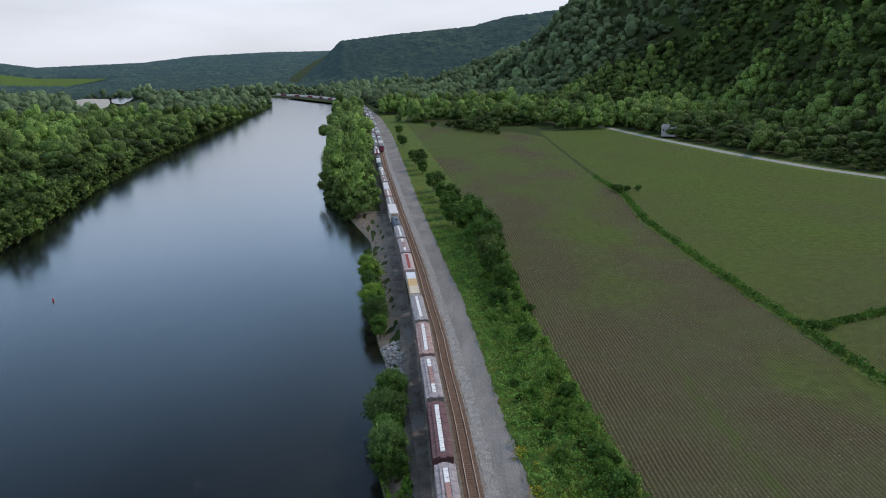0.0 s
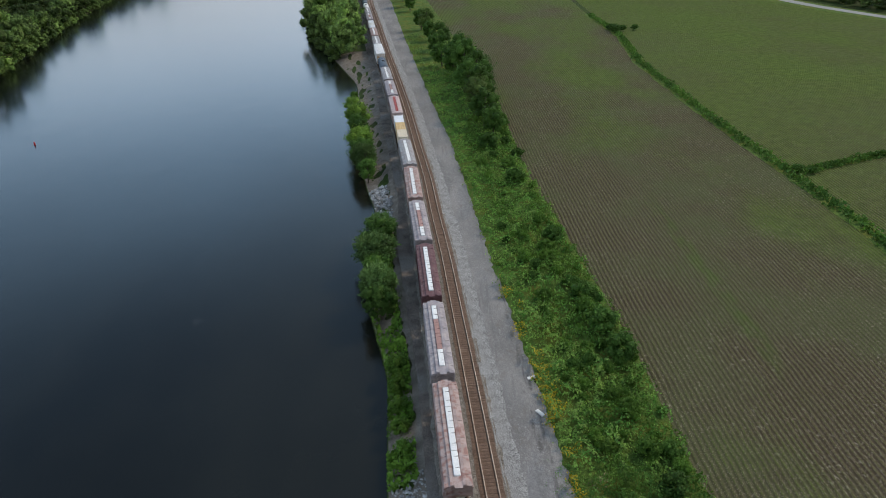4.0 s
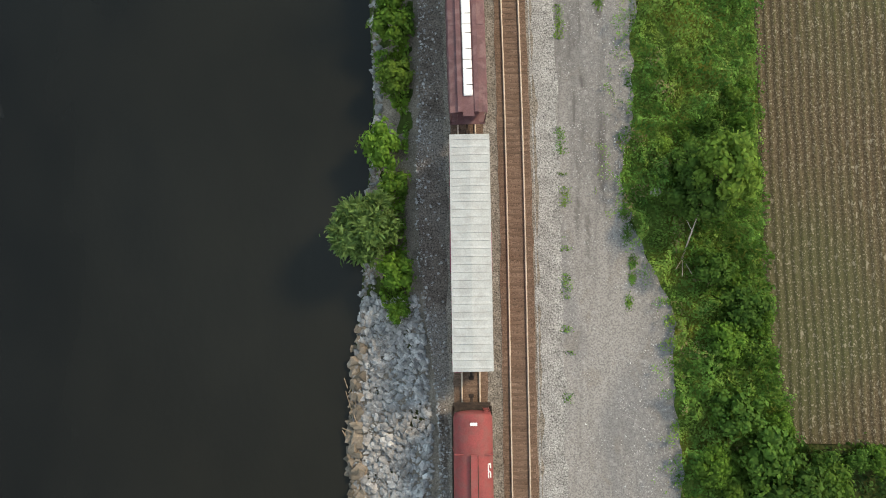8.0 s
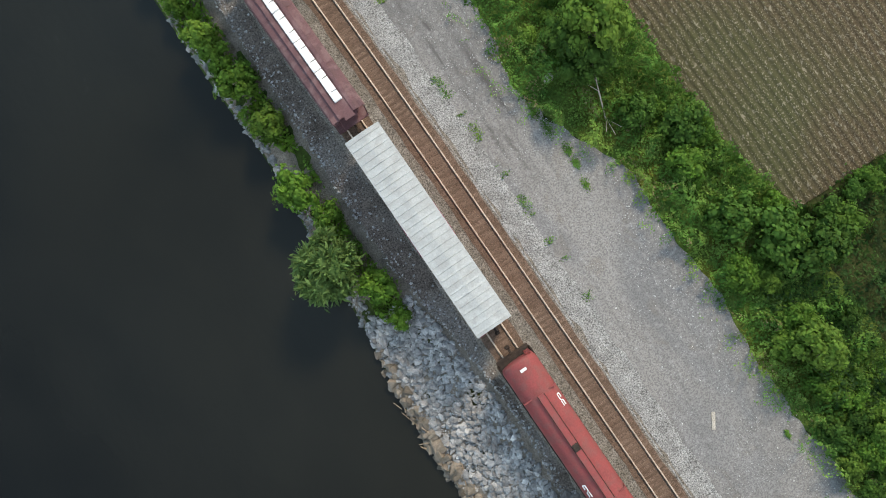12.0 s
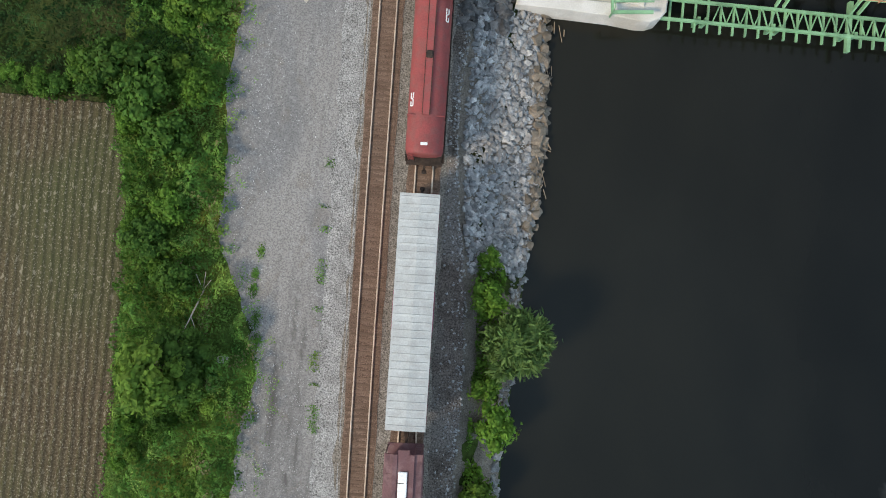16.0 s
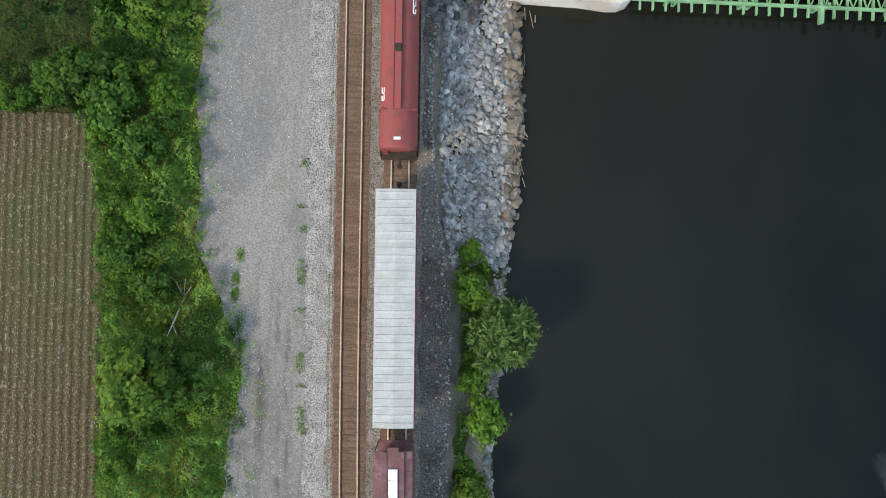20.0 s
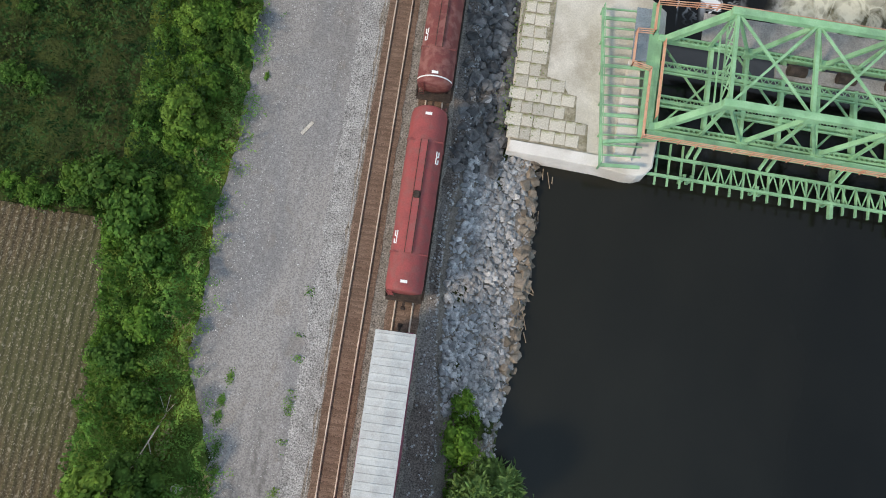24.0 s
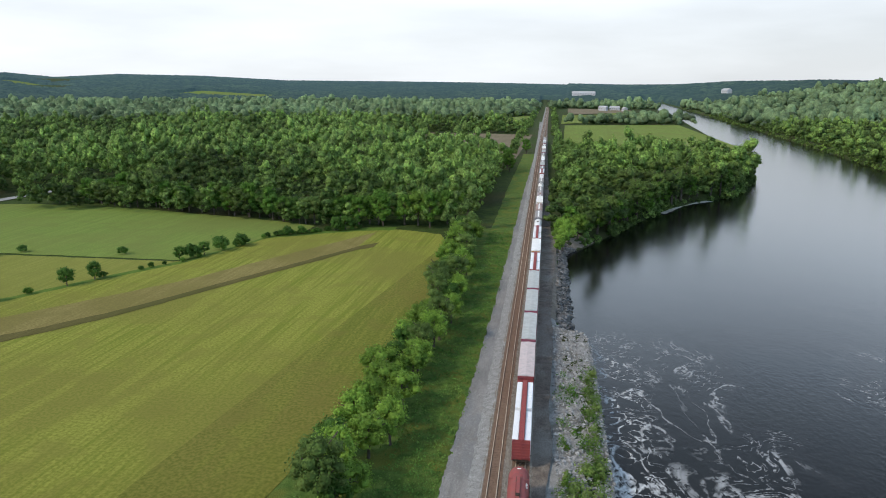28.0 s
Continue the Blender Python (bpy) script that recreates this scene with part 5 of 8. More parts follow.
def container(m, length):
    b = Build().box(-1.22, 1.22, -length / 2, length / 2, 0.0, 2.85, 0.03)
    box = new("container", b.mesh("container", m))
    r = Build()
    for k in range(int(length / 0.45)):
        y = -length / 2 + 0.35 + k * 0.45
        if y < length / 2 - 0.3:
            r.box(-1.1, 1.1, y, y + 0.2, 2.852, 2.885)
            r.box(-1.25, -1.22, y, y + 0.2, 0.2, 2.6).box(1.22, 1.25, y, y + 0.2, 0.2, 2.6)
    part("roof_and_side_corrugation", r, m, box)
    for x in (-1.16, 1.16):
        for y in (-length / 2 + 0.09, length / 2 - 0.09):
            part("corner_casting", Build().box(x - 0.08, x + 0.08, y - 0.1, y + 0.1, 2.84, 2.93), m, box)
    return box


M_MARK = mat("white_lettering", (0.75, 0.75, 0.73), (0.68, 0.68, 0.66), 2.0, 0.6, 0.0, 10.0, grain=0.1)
P_RED = paint("red_oxide_paint", (0.30, 0.075, 0.072), 0.5, 0.3, (0.25, 0.085, 0.078), 0.08)
P_MAROON = paint("dull_maroon_paint", (0.17, 0.055, 0.050), 0.6, 0.3, (0.23, 0.10, 0.085), 0.08)
P_PURPLE = paint("purple_brown_paint", (0.16, 0.085, 0.088), 0.6, 0.3, (0.20, 0.12, 0.12))
P_PINK = paint("dusty_pink_paint", (0.46, 0.35, 0.32), 0.7, 0.35, (0.33, 0.19, 0.165))
P_OLIVE = paint("grimy_olive_brown", (0.125, 0.105, 0.082), 0.7, 0.3, (0.16, 0.135, 0.11))
P_GREY = paint("weathered_grey", (0.40, 0.385, 0.385), 0.6, 0.35, (0.29, 0.25, 0.24))
P_LILAC = paint("pale_grimy_grey", (0.36, 0.32, 0.33), 0.65, 0.35, (0.46, 0.40, 0.39))
P_WHITE = paint("chalky_white", (0.80, 0.79, 0.77), 0.55, 0.12, None, 0.03)
P_HATCH = paint("white_hatch", (0.82, 0.81, 0.79), 0.55, 0.10, None, 0.05)
P_HATCHP = paint("beige_hatch", (0.56, 0.44, 0.36), 0.6, 0.2, None, 0.05)
P_HATCHR = paint("rose_hatch", (0.42, 0.25, 0.22), 0.6, 0.2, None, 0.05)
P_ROOF = paint("pale_roof_metal", (0.44, 0.455, 0.445), 0.5, 0.2, (0.385, 0.39, 0.38), 0.05)
P_ROOFP = paint("pinkish_roof_metal", (0.56, 0.47, 0.46), 0.5, 0.16, (0.47, 0.41, 0.40), 0.04)
P_BOXRED = paint("boxcar_red", (0.27, 0.06, 0.065), 0.55, 0.25, (0.21, 0.06, 0.055))
P_MAGENTA = paint("faded_crimson", (0.30, 0.09, 0.13), 0.55, 0.25, (0.24, 0.07, 0.09))
P_ORANGE = paint("orange_end", (0.45, 0.22, 0.05), 0.6, 0.25, (0.33, 0.17, 0.05))
P_CREAM = paint("cream_container", (0.74, 0.64, 0.50), 0.6, 0.12)
P_YELLOW = paint("pale_orange_container", (0.70, 0.50, 0.26), 0.6, 0.15)
P_BEAM = paint("beam_red", (0.30, 0.07, 0.065), 0.6, 0.2, (0.25, 0.06, 0.06))
P_PALEPINK = paint("pale_pink_paint", (0.58, 0.47, 0.45), 0.6, 0.25, (0.46, 0.35, 0.33))
P_REDHATCH = paint("red_hatch", (0.42, 0.10, 0.09), 0.6, 0.2, None, 0.06)
P_WRAP = paint("white_wrap", (0.82, 0.83, 0.85), 0.4, 0.06)
P_TANKB = paint("slate_blue_tank", (0.10, 0.125, 0.155), 0.45, 0.2, (0.13, 0.15, 0.18))


def make_cars():
    return {
        "red": cylinder_hopper(P_RED, "red round-sided covered hopper wagon of a freight train"),
        "maroon": cylinder_hopper(P_MAROON, "dull maroon round-sided hopper wagon with white end bands", ring_m=M_MARK),
        "beam": centerbeam(P_BEAM, P_WRAP, label="red centre-beam wagon loaded with white wrapped lumber"),
        "box": boxcar(P_MAGENTA, P_ROOF, label="boxcar with a pale ribbed metal roof and crimson sides"),
        "boxp": boxcar(P_BOXRED, P_ROOFP, label="red boxcar with a pinkish ribbed metal roof", ribs=26),
        "boxw": boxcar(P_WHITE, P_WHITE, label="white boxcar with orange ends", ends=P_ORANGE, ribs=22),
        "purple": covered_hopper(P_PURPLE, P_HATCH, label="purple-brown covered hopper wagon with white roof hatches", hatches=5),
        "olive": covered_hopper(P_OLIVE, [P_HATCHP, P_HATCHP, P_HATCHP, P_HATCHP, P_HATCH], label="grimy olive-brown covered hopper wagon with beige roof hatches", hatches=7),
        "pink": covered_hopper(P_PINK, P_HATCH, label="dusty pink covered hopper wagon with white roof hatches", hatches=4),
        "rose": covered_hopper(P_PALEPINK, P_REDHATCH, label="pale pink covered hopper wagon with red roof hatches", hatches=7),
        "grey": covered_hopper(P_GREY, P_HATCH, label="weathered grey covered hopper wagon with white roof hatches", hatches=5),
        "lilac": covered_hopper(P_LILAC, [P_HATCH, P_HATCHR, P_HATCHR, P_HATCH], label="pale grimy hopper wagon with white and rose hatches", hatches=4),
        "cont": container_car([P_CREAM, P_YELLOW, P_WRAP], "flat wagon carrying cream, orange and white containers"),
        "contw": container_car([P_WRAP, P_WHITE, P_WRAP], "flat wagon carrying three white containers"),
        "tank": tank_car(P_WHITE, "white tank wagon with a top platform"),
        "tankb": tank_car(P_TANKB, "slate-blue tank wagon with a top platform"),
    }


LENGTHS = {"red": 17.0, "maroon": 17.0, "beam": 24.6, "box": 19.6, "boxp": 19.6, "boxw": 19.6, "purple": 18.2, "olive": 18.2, "pink": 18.2,
           "grey": 18.2, "rose": 18.2, "lilac": 18.2, "cont": 20.4, "contw": 20.4, "tank": 17.0, "tankb": 17.0}
GAP = 1.15


def joined(car):
    """The same wagon as one mesh, for those far down the line."""
    v, f, mi, mats = [], [], [], []
    for o in car.children_recursive:
        m, p = o.matrix_basis.copy(), o.parent
        while p is not None and p is not car:
            m, p = p.matrix_basis @ m, p.parent
        k = o.data.materials[0]
        if k not in mats:
            mats.append(k)
        base = len(v)
        v += [tuple(m @ q.co) for q in o.data.vertices]
        for q in o.data.polygons:
            f.append(tuple(i + base for i in q.vertices))
            mi.append(mats.index(k))
    me = bpy.data.meshes.new(car.name)
    me.from_pydata(v, [], f)
    for k in mats:
        me.materials.append(k)
    me.polygons.foreach_set("material_index", mi)
    return me


far_mesh = {}


def couple(cars, used, kinds, y, d, step):
    """Sets wagons on the track one after another, from y on, in the direction of step."""
    for kind in kinds:
        ln = LENGTHS[kind]
        c = y + step * (ln + GAP) / 2
        x0, x1 = float(TRACK(c - ln * 0.36)) + d, float(TRACK(c + ln * 0.36)) + d
        m = pose((x0 + x1) / 2, c, 0.44, 0, 0, -math.degrees(math.atan((x1 - x0) / (ln * 0.72))))
        if abs(c) > 270:
            if kind not in far_mesh:
                far_mesh[kind] = joined(cars[kind])
            thing(cars[kind].name.split(".")[0], cars[kind]["label"], "freight wagon", m, "freight train", mesh=far_mesh[kind])
        elif kind in used:
            copy_thing(cars[kind], m)
        else:
            cars[kind].matrix_basis = m
            used.add(kind)
        y += step * (ln + GAP)
    return y


cars, used = make_cars(), set()
# southwards from beside the pier, then northwards
y_end = couple(cars, used, ["red", "maroon", "red", "maroon", "red"], -7.4, -4.1, -1)
y_end = couple(cars, used, ["beam", "boxp", "box", "box", "box", "beam", "boxw", "beam", "tank", "grey", "pink", "boxw", "lilac", "grey", "tank", "grey", "contw", "beam", "grey", "box", "grey",
                            "contw", "tank", "grey", "box", "lilac", "boxw", "grey", "tank", "box", "contw", "grey", "grey"], -103.6, -4.1, -1)
y_n = couple(cars, used, ["box", "purple", "olive", "pink", "lilac", "purple", "lilac", "pink", "grey", "cont", "rose", "lilac", "grey", "tankb", "boxw", "grey", "pink", "contw", "lilac", "grey",
                          "tank", "tankb", "contw", "tankb", "beam", "grey", "box", "boxw", "box", "contw", "grey", "box", "boxw", "contw", "box", "grey", "tank", "box", "contw", "box", "grey"], -6.2, -4.1, 1)
for _ in range(38):
    y_n = couple(cars, used, ["box", "boxw", "contw"][_ % 3:_ % 3 + 1], y_n, -4.1, 1)
# tail of a second train on the other track, far up the valley
y_s = 505.0
for k in range(50):
    y_s = couple(cars, used, [["box", "boxw", "box", "contw"][k % 4]], y_s, 0.0, 1)
for kind, car in cars.items():
    if kind not in used:
        for o in (*car.children_recursive, car):
            bpy.data.objects.remove(o)


# ---- pier, bridge, signal bridge and cabin ----
def prism(pts, z0, z1, c=0.12):
    """An upright block on an outline, its top edge chamfered."""
    cx, cy = sum(p[0] for p in pts) / len(pts), sum(p[1] for p in pts) / len(pts)

    def ring(z, d):
        out = []
        for x, y in pts:
            r = math.hypot(x - cx, y - cy)
            out.append((x - (x - cx) / r * d, y - (y - cy) / r * d, z))
        return out
    area2 = sum(a[0] * b[1] - b[0] * a[1] for a, b in zip(pts, pts[1:] + pts[:1]))
    rings = [ring(z0, 0), ring(z1 - c, 0), ring(z1, c)]
    if area2 < 0:
        rings = [r[::-1] for r in rings]
    return Build().loft(rings)


def pier():
    p = thing("dam_pier", "pale concrete pier of a river dam with mossy stone blocks", "pier", kind="structure")
    part("pier_body", prism([(-3.4, -23.6), (-12.0, -23.5), (-14.6, -23.2), (-15.9, -23.4), (-16.6, -24.2), (-16.7, -27), (-16.4, -40), (-14.2, -41.6), (-10.4, -44.6), (-8.2, -47.6), (-6.9, -49.6), (-4.2, -50.6), (-2.2, -50.4), (-2.6, -36)], -9, -0.75, 0.15), M_CONC, p)
    part("nose_cap", prism([(-3.3, -23.5), (-8, -23.45), (-12.0, -23.35), (-14.4, -23.1), (-15.4, -23.15), (-16.2, -23.5), (-16.7, -24.2), (-16.85, -26.9), (-15.2, -27), (-15.0, -24.9), (-12, -24.5), (-3.5, -24.6)], -8.5, -0.5, 0.12), M_CONCW, p, "smooth pale concrete cap")
    part("pale_ridge", prism([(-13.0, -24.6), (-14.6, -24.4), (-14.9, -26), (-14.4, -33.6), (-13.9, -34.4), (-13.3, -34.2), (-12.9, -30)], -0.8, -0.12, 0.2), M_CONCW, p, "rounded pale concrete ridge")
    part("curved_apron", prism([(-16.2, -41.0), (-14.2, -42.6), (-11.0, -45.6), (-8.9, -48.4), (-7.6, -50.6), (-6.6, -50.2), (-7.9, -47.4), (-10.2, -44.4), (-14.0, -41.4)], -9, -4.2, 0.2), M_BANK, p, "wet brown concrete apron")
    random.seed(11)
    part("joint_bed", prism([(-3.5, -24.7), (-10.6, -24.7), (-10.4, -27.3), (-9.2, -27.4), (-9, -29.9), (-8.2, -30), (-7.4, -31.2), (-6.0, -31.4), (-5.7, -46), (-2.9, -47), (-2.8, -36)], -1.0, -0.71, 0.01), M_MOSS, p, "mossy soil in the joints")
    block = [Build().box(-0.5, 0.5, -0.5, 0.5, 0, 0.34, 0.03).mesh("stone_block", M_BLOCK) for _ in range(1)][0]
    y, row = -24.9, 0
    while y > -46:
        n = 6 if row < 2 else (5 if row < 4 else (4 if row < 5 else 2))
        x = -3.1 + (0.35 if row % 2 else 0)
        if row >= 5:
            x = -2.85 - 0.02 * row
        for k in range(n):
            w, l = random.uniform(0.85, 1.5), random.uniform(1.05, 1.25)
            b = new("stone_block", block)
            b.parent = p
            b.matrix_basis = Matrix.Translation((x - w / 2, y - 0.6, -1.0 + random.uniform(-0.03, 0.03))) @ pose(0, 0, 0, random.uniform(-1.5, 1.5), random.uniform(-1.5, 1.5), random.uniform(-3, 3)) @ Matrix.Diagonal((w * 0.985, l * 1.02, 1, 1))
            x -= w + 0.035
        y -= 1.28
        row += 1
    return p


M_MOSS = mat("mossy_soil", (0.20, 0.18, 0.12), (0.33, 0.30, 0.23), 1.5, 1.0, 0.5, 8.0)
pier()


def truss_bridge():
    br = thing("truss_bridge", "green riveted steel truss bridge over a movable river dam", "bridge")
    x_end, zb, zt = -62.0, 0.6, 7.4
    tops = [(-20.2 - 6.7 * k) for k in range(7)]
    bots = [-15.9] + [(-23.9 - 6.7 * k) for k in range(6)]
    for yy in (-27.4, -36.1):
        lean = 0.25 if yy > -30 else -0.25
        t = lambda x: (x, yy - lean, zt)
        b = lambda x: (x, yy, zb)
        part("top_chord", Build().bar(b(bots[0]), t(tops[0]), 0.62, 0.5).bar(t(tops[0]), t(x_end), 0.62, 0.5), M_GREENSTEEL, br)
        part("bottom_chord", Build().bar(b(-15.4), b(x_end), 0.18, 0.55).bar((-15.4, yy - 0.42, zb), (x_end, yy - 0.42, zb), 0.18, 0.55), M_GREENSTEEL, br)
        lac = Build()
        x = -15.8
        while x > x_end:
            lac.bar((x, yy, zb + 0.29), (x - 0.4, yy - 0.42, zb + 0.29), 0.05, 0.03).bar((x, yy - 0.42, zb + 0.29), (x - 0.4, yy, zb + 0.29), 0.05, 0.03)
            x -= 0.45
        part("chord_lacing", lac, M_GREENSTEEL, br)
        for k, x in enumerate(tops):
            if k < len(bots) - 1:
                part("diagonal", Build().bar(t(x), b(bots[k + 1]), 0.42, 0.24), M_GREENSTEEL, br)
            if k > 0:
                part("diagonal", Build().bar(t(x), b(bots[k]), 0.42, 0.24), M_GREENSTEEL, br)
            part("vertical", Build().bar(t(x), b(x), 0.3, 0.22), M_GREENSTEEL, br)
            part("gusset_plate", Build().box(x - 0.55, x + 0.55, t(x)[1] - 0.34, t(x)[1] + 0.34, zt - 0.55, zt + 0.27, 0.05), M_GREENSTEEL, br)
            if k < len(bots):
                part("gusset_plate", Build().box(bots[k] - 0.5, bots[k] + 0.5, yy - 0.3, yy + 0.3, zb - 0.3, zb + 0.6, 0.05), M_GREENSTEEL, br)
    yn, yf = -27.65, -35.85
    for k, x in enumerate(tops):
        part("top_strut", Build().bar((x, yn, zt - 0.1), (x, yf, zt - 0.1), 0.28, 0.4), M_GREENSTEEL, br)
        if k + 1 < len(tops):
            x2, xm = tops[k + 1], (x + tops[k + 1]) / 2
            part("top_brace", Build().bar((x, yn, zt), (x2, yf, zt), 0.2, 0.15), M_GREENSTEEL, br)
            part("top_brace", Build().bar((x, yf, zt - 0.05), (x2, yn, zt - 0.05), 0.2, 0.15), M_GREENSTEEL, br)
    sway = Build()
    for z in (5.2, 3.6):
        sway.bar((-20.2, -27.5, z), (-20.2, -36.0, z), 0.12, 0.16)
    for k in range(6):
        y0, y1 = -27.6 - k * 1.4, -27.6 - (k + 1) * 1.4
        sway.bar((-20.2, y0, 7.0), (-20.2, y1, 5.2), 0.1).bar((-20.2, y1, 7.0), (-20.2, y0, 5.2), 0.1)
    part("sway_frame", sway, M_GREENSTEEL, br)
    for x in [-16.2] + [q for q in bots[1:]] + [-20.6 - 6.7 * k for k in range(6)]:
        part("floor_beam", Build().bar((x, -27.2, 0.3), (x, -36.3, 0.3), 0.32, 0.7), M_GREENSTEEL, br)
    for k in range(6):
        x0, x1 = -16.2 - 7.0 * k, -16.2 - 7.0 * (k + 1)
        part("bottom_brace", Build().bar((x0, -27.4, 0.1), (x1, -36, 0.1), 0.18, 0.14), M_GREENSTEEL, br)
        part("bottom_brace", Build().bar((x0, -36, 0.05), (x1, -27.4, 0.05), 0.18, 0.14), M_GREENSTEEL, br)
    for y in (-30.2, -33.4):
        part("stringer", Build().bar((-15.6, y, 0.35), (x_end, y, 0.35), 0.3, 0.5), M_GREENSTEEL, br)
    part("end_beam", Build().bar((-15.6, -27.2, 0.7), (-15.6, -36.3, 0.7), 0.45, 0.7), M_GREENSTEEL, br)
    # walkway with orange hand rails round the outside
    part("walkway_deck", Build().box(x_end, -15.0, -27.1, -26.2, 0.95, 1.02), M_GREENSTEEL, br)
    part("end_walkway_deck", Build().box(-15.4, -14.6, -39.6, -26.2, 0.95, 1.02), M_GREENSTEEL, br)
    part("step_out_deck", Build().box(-14.7, -13.2, -38.9, -33.6, 0.9, 0.97), M_GLASSY, br, "blue-grey steel deck plates")
    runs = [((-15.0, -26.15), (x_end, -26.15)), ((-14.95, -26.15), (-14.95, -32.6)), ((-14.95, -32.6), (-13.3, -32.9)), ((-13.3, -32.9), (-13.3, -36.2)), ((-13.3, -36.2), (-14.9, -36.3)),
            ((-14.9, -36.3), (-14.9, -39.3)), ((-14.9, -39.3), (-20.5, -39.8)), ((-15.95, -28.2), (-15.95, -35.6)), ((-20.5, -39.9), (x_end, -40.0))]
    for a, b in runs:
        r = Build()
        ln = math.hypot(b[0] - a[0], b[1] - a[1])
        for z in (1.3, 1.65, 2.0):
            r.bar((*a, z), (*b, z), 0.07)
        n = max(int(ln / 1.6), 1)
        for k in range(n + 1):
            x, y = a[0] + (b[0] - a[0]) * k / n, a[1] + (b[1] - a[1]) * k / n
            r.bar((x, y, 0.95), (x, y, 2.0), 0.07)
        part("hand_rail", r, M_ORANGE, br, "faded orange hand rail")
    # lower lattice gallery over the upstream water
    zl = -1.2
    for y in (-23.8, -25.6):
        part("gallery_beam", Build().bar((-16.2, y, zl), (x_end, y, zl), 0.22, 0.35), M_GREENSTEEL, br)
    la = Build()
    x, flip = -21.0, 1
    while x > x_end:
        for d in (0, 1.25):
            la.bar((x - d, -23.8, zl + 0.05), (x - 0.62 - d + 0.0, -25.6, zl + 0.05), 0.1).bar((x - 1.25 - d, -23.8, zl + 0.05), (x - 0.62 - d, -25.6, zl + 0.05), 0.1)
        x -= 2.5
    part("gallery_lattice", la, M_GREENSTEEL, br)
    x = -17.2
    while x > x_end:
        main = abs(((x + 20.6) % 6.7)) < 0.8
        part("outrigger", Build().bar((x, -22.9 if not main else -22.4, zl - 0.15), (x, -27.0 if main or x > -20 else -25.7, zl - 0.15), 0.34 if main else 0.16, 0.5 if main else 0.25), M_GREENSTEEL, br)
        x -= 1.15
    for k in range(7):
        x = -20.2 - 6.7 * k
        for dx in (-0.35, 0.35):
            part("hanger_post", Build().bar((x + dx, -25.9, zl), (x + dx, -26.6, 0.7), 0.2, 0.3), M_GREENSTEEL, br)
            part("dam_upright", Build().bar((x + dx, -24.1, -4.4), (x + dx, -24.1, zl), 0.3, 0.4), M_GREENSTEEL, br)
    # machine deck and beams seen through the truss
    for y0, y1, m in ((-29.7, -30.7, M_GREENSTEEL), (-33.0, -34.0, M_GREENSTEEL)):
        b = Build()
        x = -16.5
        while x > x_end:
            b.bar((x, y0, 0.62), (x - 0.6, y1, 0.62), 0.06, 0.04).bar((x, y1, 0.62), (x - 0.6, y0, 0.62), 0.06, 0.04)
            x -= 0.62
        b.bar((-16, y0, 0.6), (x_end, y0, 0.6), 0.12, 0.25).bar((-16, y1, 0.6), (x_end, y1, 0.6), 0.12, 0.25)
        part("laced_girder", b, m, br)
    part("machine_deck", Build().box(-55, -19.5, -39.6, -36.8, 0.5, 0.62), M_PLATE, br, "grey plank machine deck")
    part("winch_bed", Build().box(-40, -26.5, -35.6, -34.2, 0.4, 0.7, 0.05), M_PLATE, br)
    for k in range(3):
        part("winch_drum", Build().tube("x", (-34.9, 1.2), 0.5, 0.5, -29.0 - 4.5 * k, -27.4 - 4.5 * k, 14), M_UNDER, br)
    return br


M_GLASSY = mat("blue_grey_deck_plate", (0.16, 0.20, 0.22), (0.21, 0.25, 0.27), 0.8, 0.5, 0.1, 9.0)
M_PLATE = mat("grey_plank_deck", (0.22, 0.21, 0.195), (0.29, 0.28, 0.26), 0.8, 0.8, 0.3, 9.0)
truss_bridge()


def pier_frame():
    """Green steel grating frame on the pier, its cross bars level with the bridge end."""
    g = thing("steel_walkway_frame", "green steel walkway frame standing on the pier", "walkway frame")
    a, b = (-11.75, -23.3), (-10.15, -38.6)
    z = 0.35
    part("side_beam", Build().bar((*a, z), (*b, z), 0.22, 0.3), M_GREENSTEEL, g)
    part("cross_walk", Build().bar((-11.6, -25.4, z + 0.2), (-16.4, -26.4, z + 0.2), 0.28, 0.35), M_GREENSTEEL, g)
    for k in range(17):
        t = k / 16
        x, y = a[0] + (b[0] - a[0]) * t, a[1] + (b[1] - a[1]) * t
        part("cross_bar", Build().bar((x, y, z), (-15.3, y - 0.35, z), 0.12 if k % 5 else 0.3, 0.16), M_GREENSTEEL, g)
    for k in range(6):
        t = k / 5
        x, y = a[0] + (b[0] - a[0]) * t, a[1] + (b[1] - a[1]) * t
        part("leg", Build().bar((x, y, -0.8), (x, y, z), 0.14), M_GREENSTEEL, g)
    part("hand_rail", Build().bar((*a, z + 1.0), (*b, z + 1.0), 0.07).bar((*a, z), (*a, z + 1.0), 0.07).bar((*b, z), (*b, z + 1.0), 0.07), M_GREENSTEEL, g)
    return g


pier_frame()


